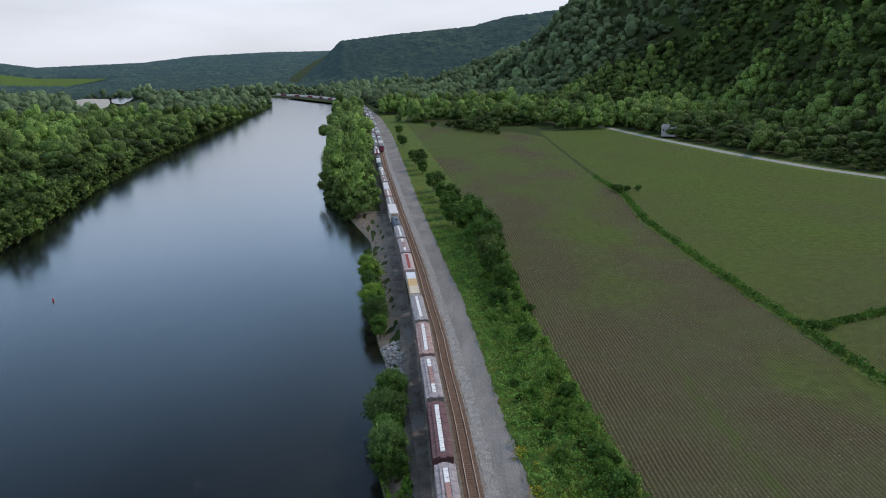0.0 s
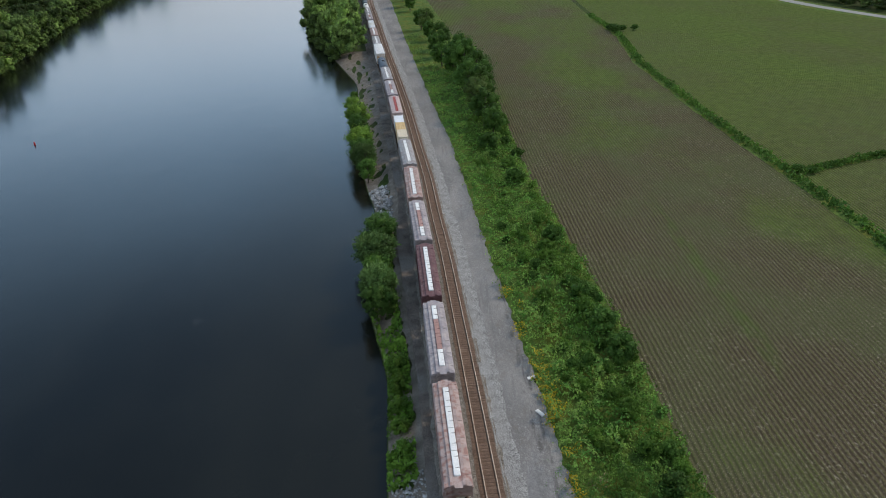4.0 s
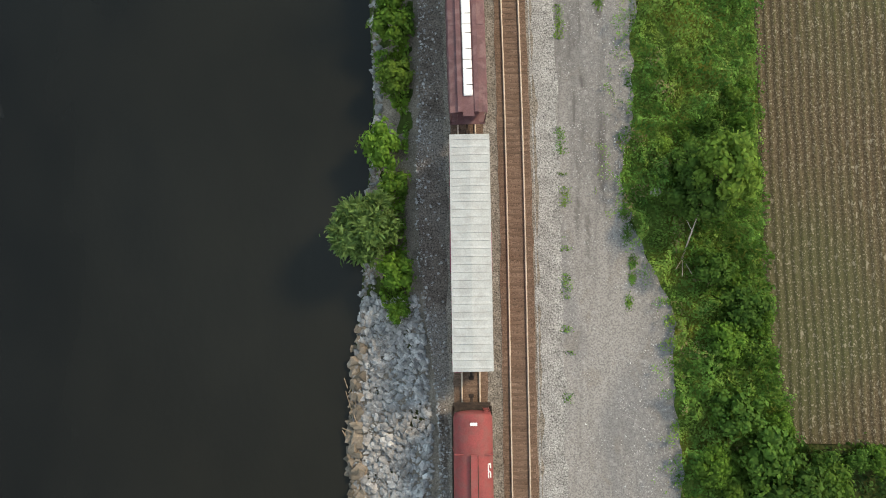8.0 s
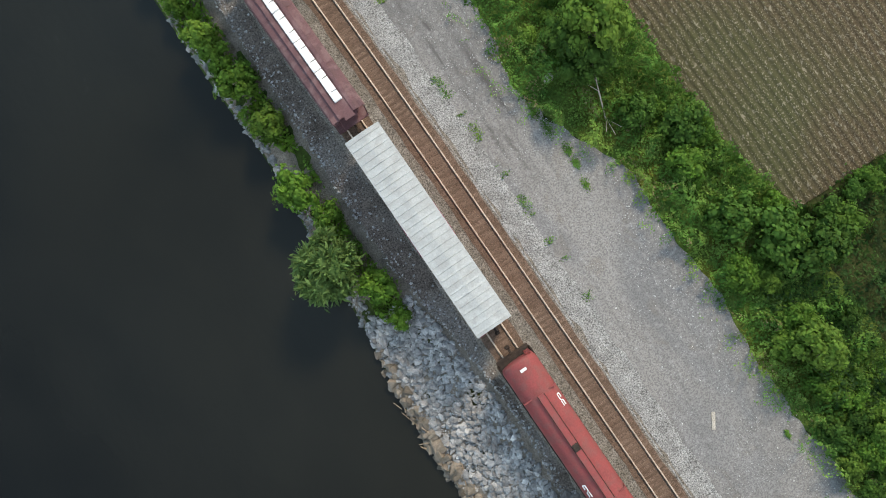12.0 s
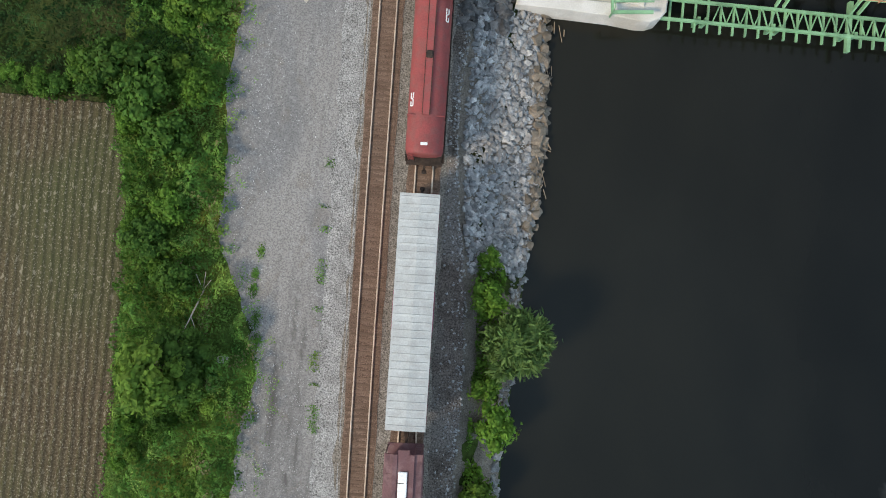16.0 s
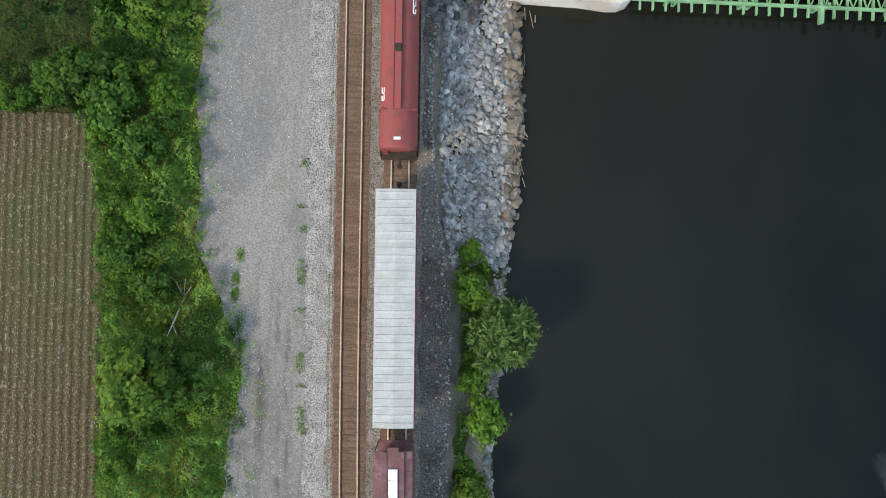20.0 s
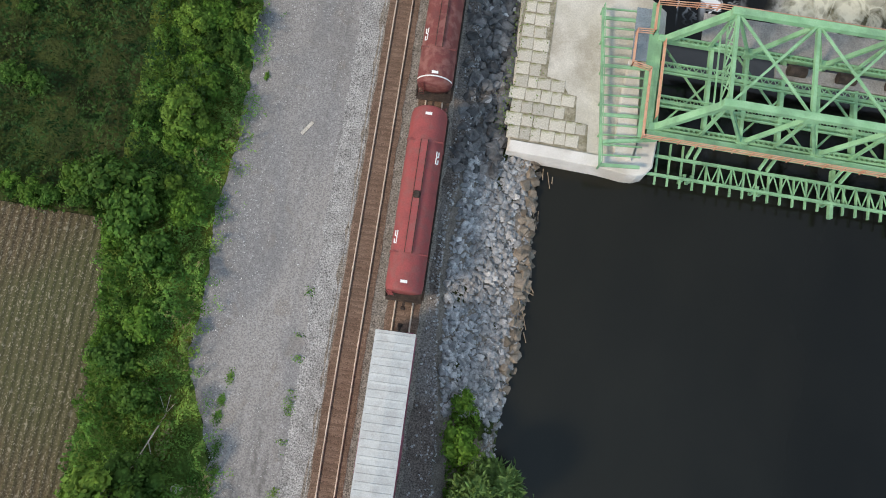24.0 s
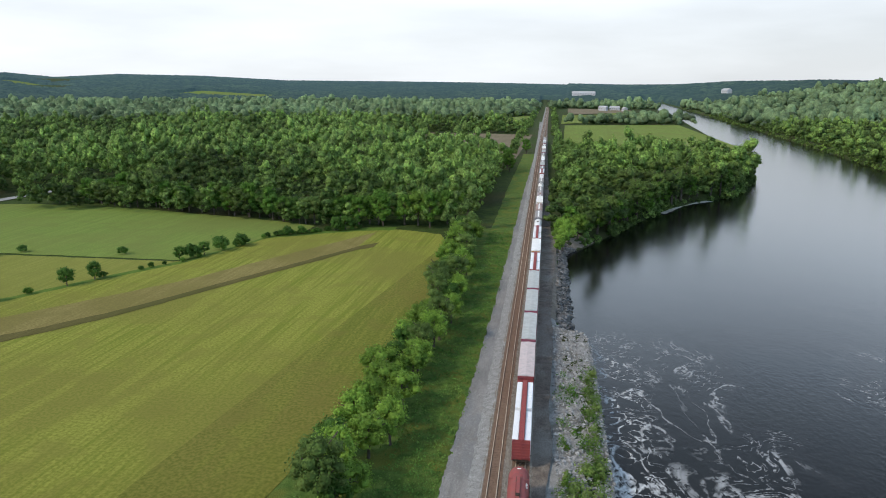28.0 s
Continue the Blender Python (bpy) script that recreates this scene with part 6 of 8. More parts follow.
def signal_bridge():
    s = thing("signal_gantry", "white cantilever signal gantry over two railway tracks", "signal gantry")
    part("footing", Build().box(9.3, 11.7, 33.3, 35.0, 0.0, 0.25, 0.06), M_CONC, s)
    t = Build()
    legs = [((9.5, 33.5), (9.4, 33.0)), ((11.5, 33.5), (11.1, 33.0)), ((9.5, 34.8), (9.4, 35.4)), ((11.5, 34.8), (11.1, 35.4))]
    H0 = 9.3
    for k, (a, b) in enumerate(legs):
        part("mast_leg", Build().bar((*a, 0.3), (*b, H0 + 0.9), 0.2), M_WHITEST, s)
    n = 7
    P = lambda i, q: (legs[i][0][0] + (legs[i][1][0] - legs[i][0][0]) * q, legs[i][0][1] + (legs[i][1][1] - legs[i][0][1]) * q, 0.3 + (H0 + 0.6) * q)
    for i, j in ((0, 1), (1, 3), (3, 2), (2, 0)):
        for k in range(n):
            part("diagonal_brace", Build().bar(P(i, k / n), P(j, (k + 1) / n), 0.09), M_WHITEST, s)
            part("cross_brace", Build().bar(P(i, (k + 1) / n), P(j, (k + 1) / n), 0.09), M_WHITEST, s)
    x0, x1 = -0.4, 11.3
    for y in (32.9, 35.5):
        for z in (H0, H0 + 1.0):
            part("beam_chord", Build().bar((x0, y, z), (x1, y, z), 0.15), M_WHITEST, s)
        w = Build()
        for k in range(12):
            a, b = x0 + (x1 - x0) * k / 12, x0 + (x1 - x0) * (k + 1) / 12
            w.bar((a, y, H0 if k % 2 else H0 + 1), (b, y, H0 + 1 if k % 2 else H0), 0.08).bar((a, y, H0), (a, y, H0 + 1), 0.07)
        part("beam_web", w, M_WHITEST, s)
    for k in range(13):
        x = x0 + (x1 - x0) * k / 12
        part("floor_tie", Build().bar((x, 32.9, H0), (x, 35.5, H0), 0.07), M_WHITEST, s)
    gr = Build()
    for k in range(12):
        gr.bar((x0, 33.35 + 0.15 * k, H0 + 0.07), (9.0, 33.35 + 0.15 * k, H0 + 0.07), 0.045, 0.04)
    part("grating", gr, M_GRATE, s, "open grey walkway grating")
    for y in (33.2, 35.1):
        r = Build()
        for z in (H0 + 1.5, H0 + 2.05):
            r.bar((x0, y, z), (9.1, y, z), 0.06)
        for k in range(9):
            x = x0 + (9.1 - x0) * k / 8
            r.bar((x, y, H0), (x, y, H0 + 2.05), 0.06)
        part("hand_rail", r, M_WHITEST, s)
    lad = Build()
    for d in (-0.25, 0.25):
        lad.bar((12.1 + 0.0, 35.2 + d, 0.2), (11.8, 35.6 + d, H0 + 1.2), 0.05)
    for k in range(24):
        q = k / 24
        lad.bar((12.1 - 0.3 * q, 34.95 + 0.4 * q, 0.2 + (H0 + 1) * q), (12.1 - 0.3 * q, 35.45 + 0.4 * q, 0.2 + (H0 + 1) * q), 0.04)
    part("ladder", lad, M_WHITEST, s)
    for x, y in ((0.9, 35.9), (5.2, 36.1), (2.2, 33.8), (6.3, 33.9)):
        hd = part("signal_head", Build().tube("y", (x, H0 + 1.9), 0.42, 0.42, y - 0.12, y + 0.12, 16).bar((x, y, H0 + 1.5), (x, y, H0), 0.1), M_BLACK, s, "black round signal target")
        part("hood", Build().tube("y", (x, H0 + 1.9), 0.16, 0.14, y + 0.12, y + 0.45, 10), M_BLACK, hd)
    part("relay_box", Build().box(9.2, 9.7, 35.2, 35.8, 0.0, 1.3, 0.03), M_WHITEST, s)
    return s


M_GRATE = mat("grey_grating", (0.42, 0.42, 0.43), (0.5, 0.5, 0.5), 3.0, 0.6, 0.3, 20.0)
signal_bridge()


def cabin():
    c = thing("signal_cabin", "small white signal cabin on a raised steel platform", "cabin")
    Z = 2.6
    part("platform", Build().box(14.9, 18.5, 42.0, 46.6, Z - 0.15, Z, 0.02), M_GRATE, c)
    for x in (15.2, 18.2):
        for y in (42.3, 46.3):
            part("post", Build().bar((x, y, 0), (x, y, Z), 0.2), M_WHITEST, c)
    part("cabin_wall", Build().box(15.2, 17.3, 43.2, 45.6, Z, Z + 2.3, 0.02), M_CABIN, c, "beige panelled wall")
    part("door", Build().box(15.7, 16.6, 43.16, 43.2, Z + 0.05, Z + 2.05), M_WHITEST, c)
    part("roof", Build().loft([[(15.05, y, Z + 2.3), (17.45, y, Z + 2.3), (17.45, y, Z + 2.36), (16.25, y, Z + 2.62), (15.05, y, Z + 2.36)][::-1] for y in (43.0, 45.8)]), M_WHITEST, c, "white sheet roof")
    for a, b in (((14.9, 42), (14.9, 46.6)), ((14.9, 46.6), (18.5, 46.6)), ((18.5, 46.6), (18.5, 42)), ((18.5, 42), (16.0, 42))):
        r = Build()
        for z in (Z + 0.55, Z + 1.1):
            r.bar((*a, z), (*b, z), 0.06)
        for k in range(5):
            x, y = a[0] + (b[0] - a[0]) * k / 4, a[1] + (b[1] - a[1]) * k / 4
            r.bar((x, y, Z), (x, y, Z + 1.1), 0.06)
        part("railing", r, M_WHITEST, c)
    st = Build()
    for x in (14.9, 15.9):
        st.bar((x, 38.2, 0.05), (x, 42.0, Z), 0.12, 0.2).bar((x, 38.2, 1.0), (x, 42.0, Z + 1.0), 0.05).bar((x, 38.2, 0), (x, 38.2, 1.0), 0.05)
    part("stair_stringers", st, M_WHITEST, c)
    for k in range(12):
        q = (k + 0.5) / 12
        part("stair_tread", Build().box(14.9, 15.9, 38.2 + 3.8 * q - 0.12, 38.2 + 3.8 * q + 0.12, Z * q, Z * q + 0.04), M_GRATE, c)
    ant = part("antenna_mast", Build().bar((17.9, 46.2, Z), (17.9, 46.2, Z + 3.2), 0.08), M_WHITEST, c)
    part("antenna_panel", Build().bar((17.6, 46.0, Z + 2.9), (18.7, 46.9, Z + 3.3), 0.12, 0.3), M_WHITEST, ant)
    part("antenna_dome", Build().tube("z", (17.0, 47.0), 0.18, 0.05, Z + 2.0, Z + 2.35, 10).bar((17.0, 46.6, Z), (17.0, 47.0, Z + 2.0), 0.06), M_WHITEST, c)
    return c


M_CABIN = mat("beige_panels", (0.50, 0.47, 0.42), (0.57, 0.54, 0.49), 0.8, 0.7, 0.1, 10.0, grain=0.1)
cabin()


def bend_bridge():
    """Dark girders on piers that carry the line over the bend of the river."""
    br = thing("railway_bridge", "dark steel girder bridge carrying the railway over the river", "bridge", kind="structure")
    ys = np.linspace(1235, 1545, 11)
    for a, b in zip(ys[:-1], ys[1:]):
        for d in (-7.0, 2.2):
            part("girder", Build().bar((float(TRACK(a)) + d, a, -0.9), (float(TRACK(b)) + d, b, -0.9), 0.6, 2.2), M_STEELD, br)
        part("bridge_pier", Build().box(float(TRACK(a)) - 8.0, float(TRACK(a)) + 3.0, a - 1.4, a + 1.4, -9, -2.0, 0.2), M_CONC, br)
    return br


M_STEELD = paint("dark_bridge_steel", (0.05, 0.047, 0.045), 0.6, 0.4)
bend_bridge()


# ---- far buildings, buoy, litter ----
M_SIDING = mat("pale_siding", (0.36, 0.36, 0.37), (0.46, 0.46, 0.47), 0.5, 0.8, 0.1, 8.0, grain=0.1)
M_ROOFG = mat("grey_shingle", (0.24, 0.24, 0.26), (0.32, 0.32, 0.33), 0.8, 0.9, 0.2, 8.0)
M_PANE = mat("dark_pane", (0.02, 0.025, 0.03), (0.03, 0.035, 0.04), 0.8, 0.15, 0.0, 8.0, spec=0.5)


def house(x, y, z, w, l, h, turn, label, wall=None, roof=None, name="house", windows=3):
    hs = thing(name, label, "house", pose(x, y, z, 0, 0, turn))
    part("wall", Build().box(-w / 2, w / 2, -l / 2, l / 2, -2, h), wall or M_SIDING, hs)
    part("roof", Build().loft([[(-w / 2 - 0.4, q, h - 0.1), (w / 2 + 0.4, q, h - 0.1), (w / 2 + 0.4, q, h), (0, q, h + w * 0.3), (-w / 2 - 0.4, q, h)][::-1] for q in (-l / 2 - 0.4, l / 2 + 0.4)]), roof or M_ROOFG, hs)
    for s in (-1, 1):
        for k in range(windows):
            q = -l / 2 + l * (k + 0.5) / windows
            wd = part("window", Build().box(min(s * w / 2, s * (w / 2 + 0.05)), max(s * w / 2, s * (w / 2 + 0.05)), q - 0.55, q + 0.55, h * 0.35, h * 0.75), M_SIDING, hs)
            part("pane", Build().box(min(s * (w / 2 + 0.05), s * (w / 2 + 0.07)), max(s * (w / 2 + 0.05), s * (w / 2 + 0.07)), q - 0.45, q + 0.45, h * 0.37, h * 0.73), M_PANE, wd)
    part("door", Build().box(-0.5, 0.5, -l / 2 - 0.06, -l / 2, 0, 2.05), M_ROOFG, hs)
    return hs


house(176, 566, 3.0, 7.5, 11, 5.0, 60, "small pale house at the foot of the wooded hill")
house(-112, -1790, 1, 12, 24, 6, 85, "white shed beside the far river bend", windows=5, roof=M_SIDING)
house(-84, -1770, 1, 12, 20, 7, 60, "white house beside the far river bend", windows=4, roof=M_SIDING)
house(-132, -1740, 1, 9, 14, 6, 20, "small white house beside the far river bend", windows=3, roof=M_SIDING)
house(-60, -2900, 20, 22, 90, 9, 80, "white barn in the far valley", windows=9, roof=M_SIDING)
house(110, -1150, 4, 10, 16, 5, 30, "white farmhouse beyond the fields")
house(-420, -2050, 42, 14, 30, 7, 20, "white farmhouse on a far hillside", windows=6, roof=M_SIDING)
house(-250, 1500, 4, 8, 22, 5, 75, "low white building far up the valley", windows=5, roof=M_SIDING)

b = thing("river_buoy", "small red buoy on the river", "buoy", pose(-116, 193, POOL) @ Matrix.Scale(0.5, 4))
part("float", Build().tube("z", (0, 0), 0.55, 0.5, -0.3, 0.5, 12), paint("buoy_red", (0.55, 0.04, 0.04)), b)
part("marker", Build().loft([[(math.cos(a) * r, math.sin(a) * r, z) for a in np.linspace(0, 2 * math.pi, 11)[:-1]] for r, z in ((0.42, 0.5), (0.3, 1.6), (0.05, 2.0))]), bpy.data.materials["buoy_red"], b)
for x, y, a, l in ((10.8, 78.1, 10, 1.1), (11.0, 70.8, -60, 1.4)):
    lit = thing("litter", "piece of white rubbish on the gravel", "litter", pose(x, y, 0.03, 0, 0, a))
    lit.data = None
    part("sheet", Build().loft([[(-l / 2, -0.3, 0), (l / 2, -0.2, 0.02), (l / 2, 0.3, 0.1), (-l / 2, 0.25, 0.05)], [(-l / 2, -0.28, 0.1), (l / 2, -0.2, 0.16), (l / 2, 0.28, 0.2), (-l / 2, 0.24, 0.14)]]), P_WHITE, lit)
pl = thing("plank", "pale plank lying on the gravel road", "plank", pose(14.8, -22.3, 0.03, 0, 0, -32))
part("board", Build().box(-0.16, 0.16, -0.75, 0.75, 0, 0.05, 0.01), mat("pale_board", (0.42, 0.38, 0.32), (0.5, 0.46, 0.4), 2.0), pl)
st = thing("white_stone", "pale boulder beside the weeds", "boulder", pose(18.9, 10.1, 0.0, 0, 0, 20))
part("stone", Build().loft([[(math.cos(a) * r * 1.1, math.sin(a) * r * 0.75, z) for a in np.linspace(0, 2 * math.pi, 9)[:-1]] for r, z in ((0.45, -0.1), (0.5, 0.15), (0.38, 0.38), (0.1, 0.45))]), M_CONC, st)


# ---- rocks ----
def rock_shape(seed, flat=0.6):
    """A broken stone: a small hull of an uneven point cloud."""
    rnd = random.Random(seed)
    bm = bmesh.new()
    for _ in range(11):
        d = Vector((rnd.gauss(0, 1), rnd.gauss(0, 1), rnd.gauss(0, 1))).normalized()
        bm.verts.new((d.x * rnd.uniform(0.40, 0.55), d.y * rnd.uniform(0.36, 0.52), d.z * rnd.uniform(0.38, 0.5) * flat))
    bmesh.ops.convex_hull(bm, input=bm.verts)
    bmesh.ops.delete(bm, geom=[v for v in bm.verts if not v.link_faces], context="VERTS")
    bmesh.ops.triangulate(bm, faces=bm.faces)
    bm.normal_update()
    v = np.array([q.co[:] for q in bm.verts])
    bm.verts.index_update()
    f = np.array([[q.index for q in p.verts] for p in bm.faces])
    bm.free()
    return v, f


ROCKS = [rock_shape(s) for s in range(14)]


def turned(v, a, s, tilt=0.4):
    m = Euler((random.uniform(-tilt, tilt), random.uniform(-tilt, tilt), a)).to_matrix()
    return (v * s) @ np.array(m).T


def riprap(name, label, material, y0, y1, n, size, inner, outer, single=0):
    """Dumped stone on the bank between two fractions of its slope."""
    random.seed(int(abs(y0 * 7 + n)))
    th = thing(name, label, "rocks")
    meshes = [quick("stone", v, f, material) for v, f in ROCKS]
    vs, fs, o = [], [], 0
    for k in range(n):
        y = random.uniform(y0, y1)
        se, bt = float(SHORE_E(y)), float(BANK_TOP(y))
        t = random.uniform(inner, outer)
        x = se + min(bt - se, 9.0) * t
        s = size * random.choice((0.45, 0.55, 0.7, 0.8, 1.0, 1.0, 1.3, 1.7, 2.3)) * random.uniform(0.8, 1.2)
        v, f = ROCKS[k % 14]
        z = bank_z(x, y) + s * 0.2
        if k < single:
            r = new("stone", meshes[k % 14])
            r.parent = th
            r.matrix_basis = Matrix.Translation((x, y, z)) @ Euler((random.uniform(-0.4, 0.4), random.uniform(-0.4, 0.4), random.uniform(0, 6.3))).to_matrix().to_4x4() @ Matrix.Scale(s, 4)
        else:
            vs.append(turned(v, random.uniform(0, 6.3), s) + np.array((x, y, z)))
            fs.append(f + o)
            o += len(v)
    if vs:
        tagged(part("loose_stones", quick("loose_stones", np.concatenate(vs), np.concatenate(fs), material), material, th), kind="stuff")
    return th


riprap("riprap_bank", "pale grey riprap stones on the river bank", M_ROCK, -23.4, 0.5, 5600, 0.355, 0.02, 0.88, 290)
riprap("riprap_bank", "dark wet riprap stones beside the pier", M_DARKROCK, -40, -21, 1500, 0.62, 0.48, 1.1, 240)
riprap("riprap_bank", "grey riprap stones beside the upper pier", M_ROCK, -54, -38, 1500, 0.42, 0.45, 1.12, 80)
riprap("riprap_bank", "pale riprap stones below the dam", M_ROCK, -72, -37, 3600, 0.38, 0.12, 1.08, 150)
riprap("riprap_bank", "brownish stones at the water's edge", M_BROWNROCK, -24, -2, 420, 0.6, -0.03, 0.12)
riprap("riprap_bank", "pale stones along the overgrown bank", M_ROCK, 0, 34, 420, 0.42, -0.03, 0.2)
riprap("riprap_bank", "rough stones on the bank by the signal gantry", M_ROCK, 36, 62, 1100, 0.30, 0.1, 0.98)
riprap("riprap_bank", "pale stones along the far bank", M_ROCK, 128, 152, 500, 0.6, 0.0, 0.7)
riprap("riprap_bank", "grey stones along the bank below the dam", M_ROCK, -180, -72, 5000, 0.40, 0.0, 1.1)
riprap("riprap_bank", "large dark stones along the bank", M_DARKROCK, -285, -180, 1500, 0.95, -0.1, 0.7)


def driftwood():
    random.seed(5)
    for (xa, ya, xb, yb, n) in ((-6.6, -19.5, -6.9, -8, 70), (-8.2, -50.5, -10.2, -58.5, 60), (-4.6, -23.4, -8, -22.6, 14)):
        d = thing("driftwood", "tangle of bleached driftwood at the water's edge", "driftwood")
        b = Build()
        for _ in range(n):
            t = random.random()
            x, y = xa + (xb - xa) * t + random.gauss(0, 0.35), ya + (yb - ya) * t + random.gauss(0, 0.4)
            a, l = random.gauss(1.35, 0.5), random.uniform(0.5, 2.2)
            z = max(bank_z(x, y), level(y)) + random.uniform(0.1, 0.35)
            b.bar((x, y, z), (x + math.cos(a) * l, y + math.sin(a) * l, z + random.uniform(-0.1, 0.2)), random.uniform(0.04, 0.1), None, 5)
        tagged(part("branches", b, M_DRIFT, d), kind="stuff")


driftwood()


def stone_scatter(name, label, material, n, place, lo, hi, seed):
    """Small loose stones lying on flat ground."""
    random.seed(seed)
    vs, fs, o = [], [], 0
    for k in range(n):
        x, y, z = place()
        s = lo + (hi - lo) * random.random() ** 2.5
        v, f = ROCKS[k % 14]
        vs.append(turned(v, random.uniform(0, 6.3), s) + np.array((x, y, z + s * 0.15)))
        fs.append(f + o)
        o += len(v)
    return thing(name, label, "stones", kind="stuff", mesh=quick(name, np.concatenate(vs), np.concatenate(fs), material))


def on_cinders():
    while True:
        y = random.uniform(-37, 45)
        a, b = float(BANK_TOP(y)) - 0.4, float(TRACK(y)) - 5.8
        t = random.random()
        if random.random() < (1 - t) ** (2.0 if y < 0 else 2.6) + 0.05:
            return a + (b - a) * t, y, 0.02


def on_gravel():
    while True:
        y = random.uniform(-44, 44)
        a, b = float(TRACK(y)) + 4.5, float(GRAVEL_E(y))
        t = random.random()
        if random.random() < 0.06 + 0.94 * max(0.0, t - 0.35) * (0.35 + 0.65 * (wobble(a + t * 6, y, 5.0, 9.0) > -0.05)):
            return a + (b - a) * t, y, 0.03


M_PALESTONE = mat("pale_gravel_stone", (0.33, 0.325, 0.32), (0.50, 0.495, 0.485), 3.0, 0.9, 0.3, 14.0, island=0.4)
stone_scatter("scattered_stones", "grey broken stones spilling onto the cinder strip", M_ROCK, 2200, on_cinders, 0.07, 0.34, 71)
stone_scatter("scattered_stones", "pale loose stones on the gravel road", M_PALESTONE, 2600, on_gravel, 0.05, 0.20, 72)


# ---- plants ----
def cards(c, nrm, size, rng, aspect=0.75, along=None):
    """Leaf clumps: four-cornered blades at c that face roughly along nrm."""
    n = len(c)
    t = np.cross(nrm, rng.normal(size=(n, 3))) if along is None else along.copy()
    if along is not None:
        nrm = rng.normal(size=(n, 3)) + np.array((0, 0, 1.2))
    t /= np.linalg.norm(t, axis=1, keepdims=True) + 1e-9
    b = np.cross(nrm, t)
    b /= np.linalg.norm(b, axis=1, keepdims=True) + 1e-9
    s = (size * rng.uniform(0.6, 1.4, n))[:, None]
    k = rng.uniform(-0.18, 0.18, (n, 1)) * s
    nn = nrm / (np.linalg.norm(nrm, axis=1, keepdims=True) + 1e-9)
    v = np.stack([c - t * s * 0.5, c - b * s * 0.5 * aspect + nn * k, c + t * s * 0.5, c + b * s * 0.5 * aspect + nn * k], 1).reshape(-1, 3)
    return v, np.arange(n * 4).reshape(n, 4)


PHI = (1 + 5 ** 0.5) / 2
ICO_V = np.array([(-1, PHI, 0), (1, PHI, 0), (-1, -PHI, 0), (1, -PHI, 0), (0, -1, PHI), (0, 1, PHI), (0, -1, -PHI), (0, 1, -PHI), (PHI, 0, -1), (PHI, 0, 1), (-PHI, 0, -1), (-PHI, 0, 1)], float) / math.hypot(1, PHI)
_d = np.linalg.norm(ICO_V[:, None] - ICO_V[None], axis=2)
ICO_F = np.array([(i, j, k, k) for i in range(12) for j in range(i + 1, 12) for k in range(j + 1, 12) if max(_d[i, j], _d[j, k], _d[i, k]) < 1.2])
for q in ICO_F:
    if np.dot(np.cross(ICO_V[q[1]] - ICO_V[q[0]], ICO_V[q[2]] - ICO_V[q[0]]), ICO_V[q[0]]) < 0:
        q[1], q[2], q[3] = q[2], q[1], q[1]


def crown(seed, radius, height, lobes, per_lobe, leaf, core=True, ragged=0.25, spiky=False, lobe=(0.26, 0.52)):
    """A crown of uneven lobes set with leaf clumps; its foot is at z 0. Returns vertices and four-cornered faces."""
    rng = np.random.default_rng(seed)
    vs, fs, o = [], [], 0
    for k in range(lobes):
        a = 2.399 * k + rng.uniform(-0.4, 0.4)
        q = (k + 0.5) / lobes
        zz = height * (0.22 + 0.66 * q + rng.uniform(-0.08, 0.08))
        ring = radius * (0.80 * math.sin(math.pi * min(max(0.18 + 0.72 * q, 0), 1)) ** 0.8 * math.sqrt(rng.uniform(0.25, 1.0)))
        if k == lobes - 1:
            ring *= 0.3
        cpos = np.array((math.cos(a) * ring, math.sin(a) * ring, zz))
        r = radius * rng.uniform(*lobe) * (1.0 if lobes > 3 else 1.5)
        rz = r * rng.uniform(0.75, 1.05)
        d = rng.normal(size=(per_lobe, 3))
        d /= np.linalg.norm(d, axis=1, keepdims=True)
        d = d.reshape(-1, 3)
        d[:, 2] = np.where(d[:, 2] < -0.35, -d[:, 2], d[:, 2])
        rr = 1 + rng.normal(0, ragged * 0.5, (per_lobe, 1))
        c = cpos + d * rr * np.array((r, r, rz))
        nrm = d + rng.normal(0, 0.38, (per_lobe, 3)) + np.array((0, 0, 0.25))
        v, f = cards(c, nrm, np.full(per_lobe, leaf), rng, 0.28 if spiky else 0.75, d + rng.normal(0, 0.45, d.shape) if spiky else None)
        vs.append(v)
        fs.append(f + o)
        o += len(v)
        if core:
            ov = ICO_V * np.array((r, r, rz)) * (rng.uniform(0.8, 1.08, (12, 1)) if per_lobe < 12 else rng.uniform(0.8, 0.95, (12, 1))) + cpos
            vs.append(ov)
            fs.append(ICO_F + o)
            o += len(ov)
    return np.concatenate(vs), np.concatenate(fs)


def quad_mesh(name, v, f, material):
    """As quick, where a face that repeats its last corner is a triangle."""
    tri = f[:, 2] == f[:, 3]
    me = bpy.data.meshes.new(name)
    n4, n3 = int((~tri).sum()), int(tri.sum())
    loops = np.concatenate([f[~tri].ravel(), f[tri][:, :3].ravel()]).astype(np.int32)
    me.vertices.add(len(v))
    me.vertices.foreach_set("co", np.asarray(v, np.float32).ravel())
    me.loops.add(len(loops))
    me.loops.foreach_set("vertex_index", loops)
    me.polygons.add(n4 + n3)
    me.polygons.foreach_set("loop_start", np.concatenate([np.arange(n4) * 4, n4 * 4 + np.arange(n3) * 3]).astype(np.int32))
    me.polygons.foreach_set("use_smooth", np.arange(n4 + n3) >= n4)
    me.update(calc_edges=True)
    me.materials.append(material)
    return me


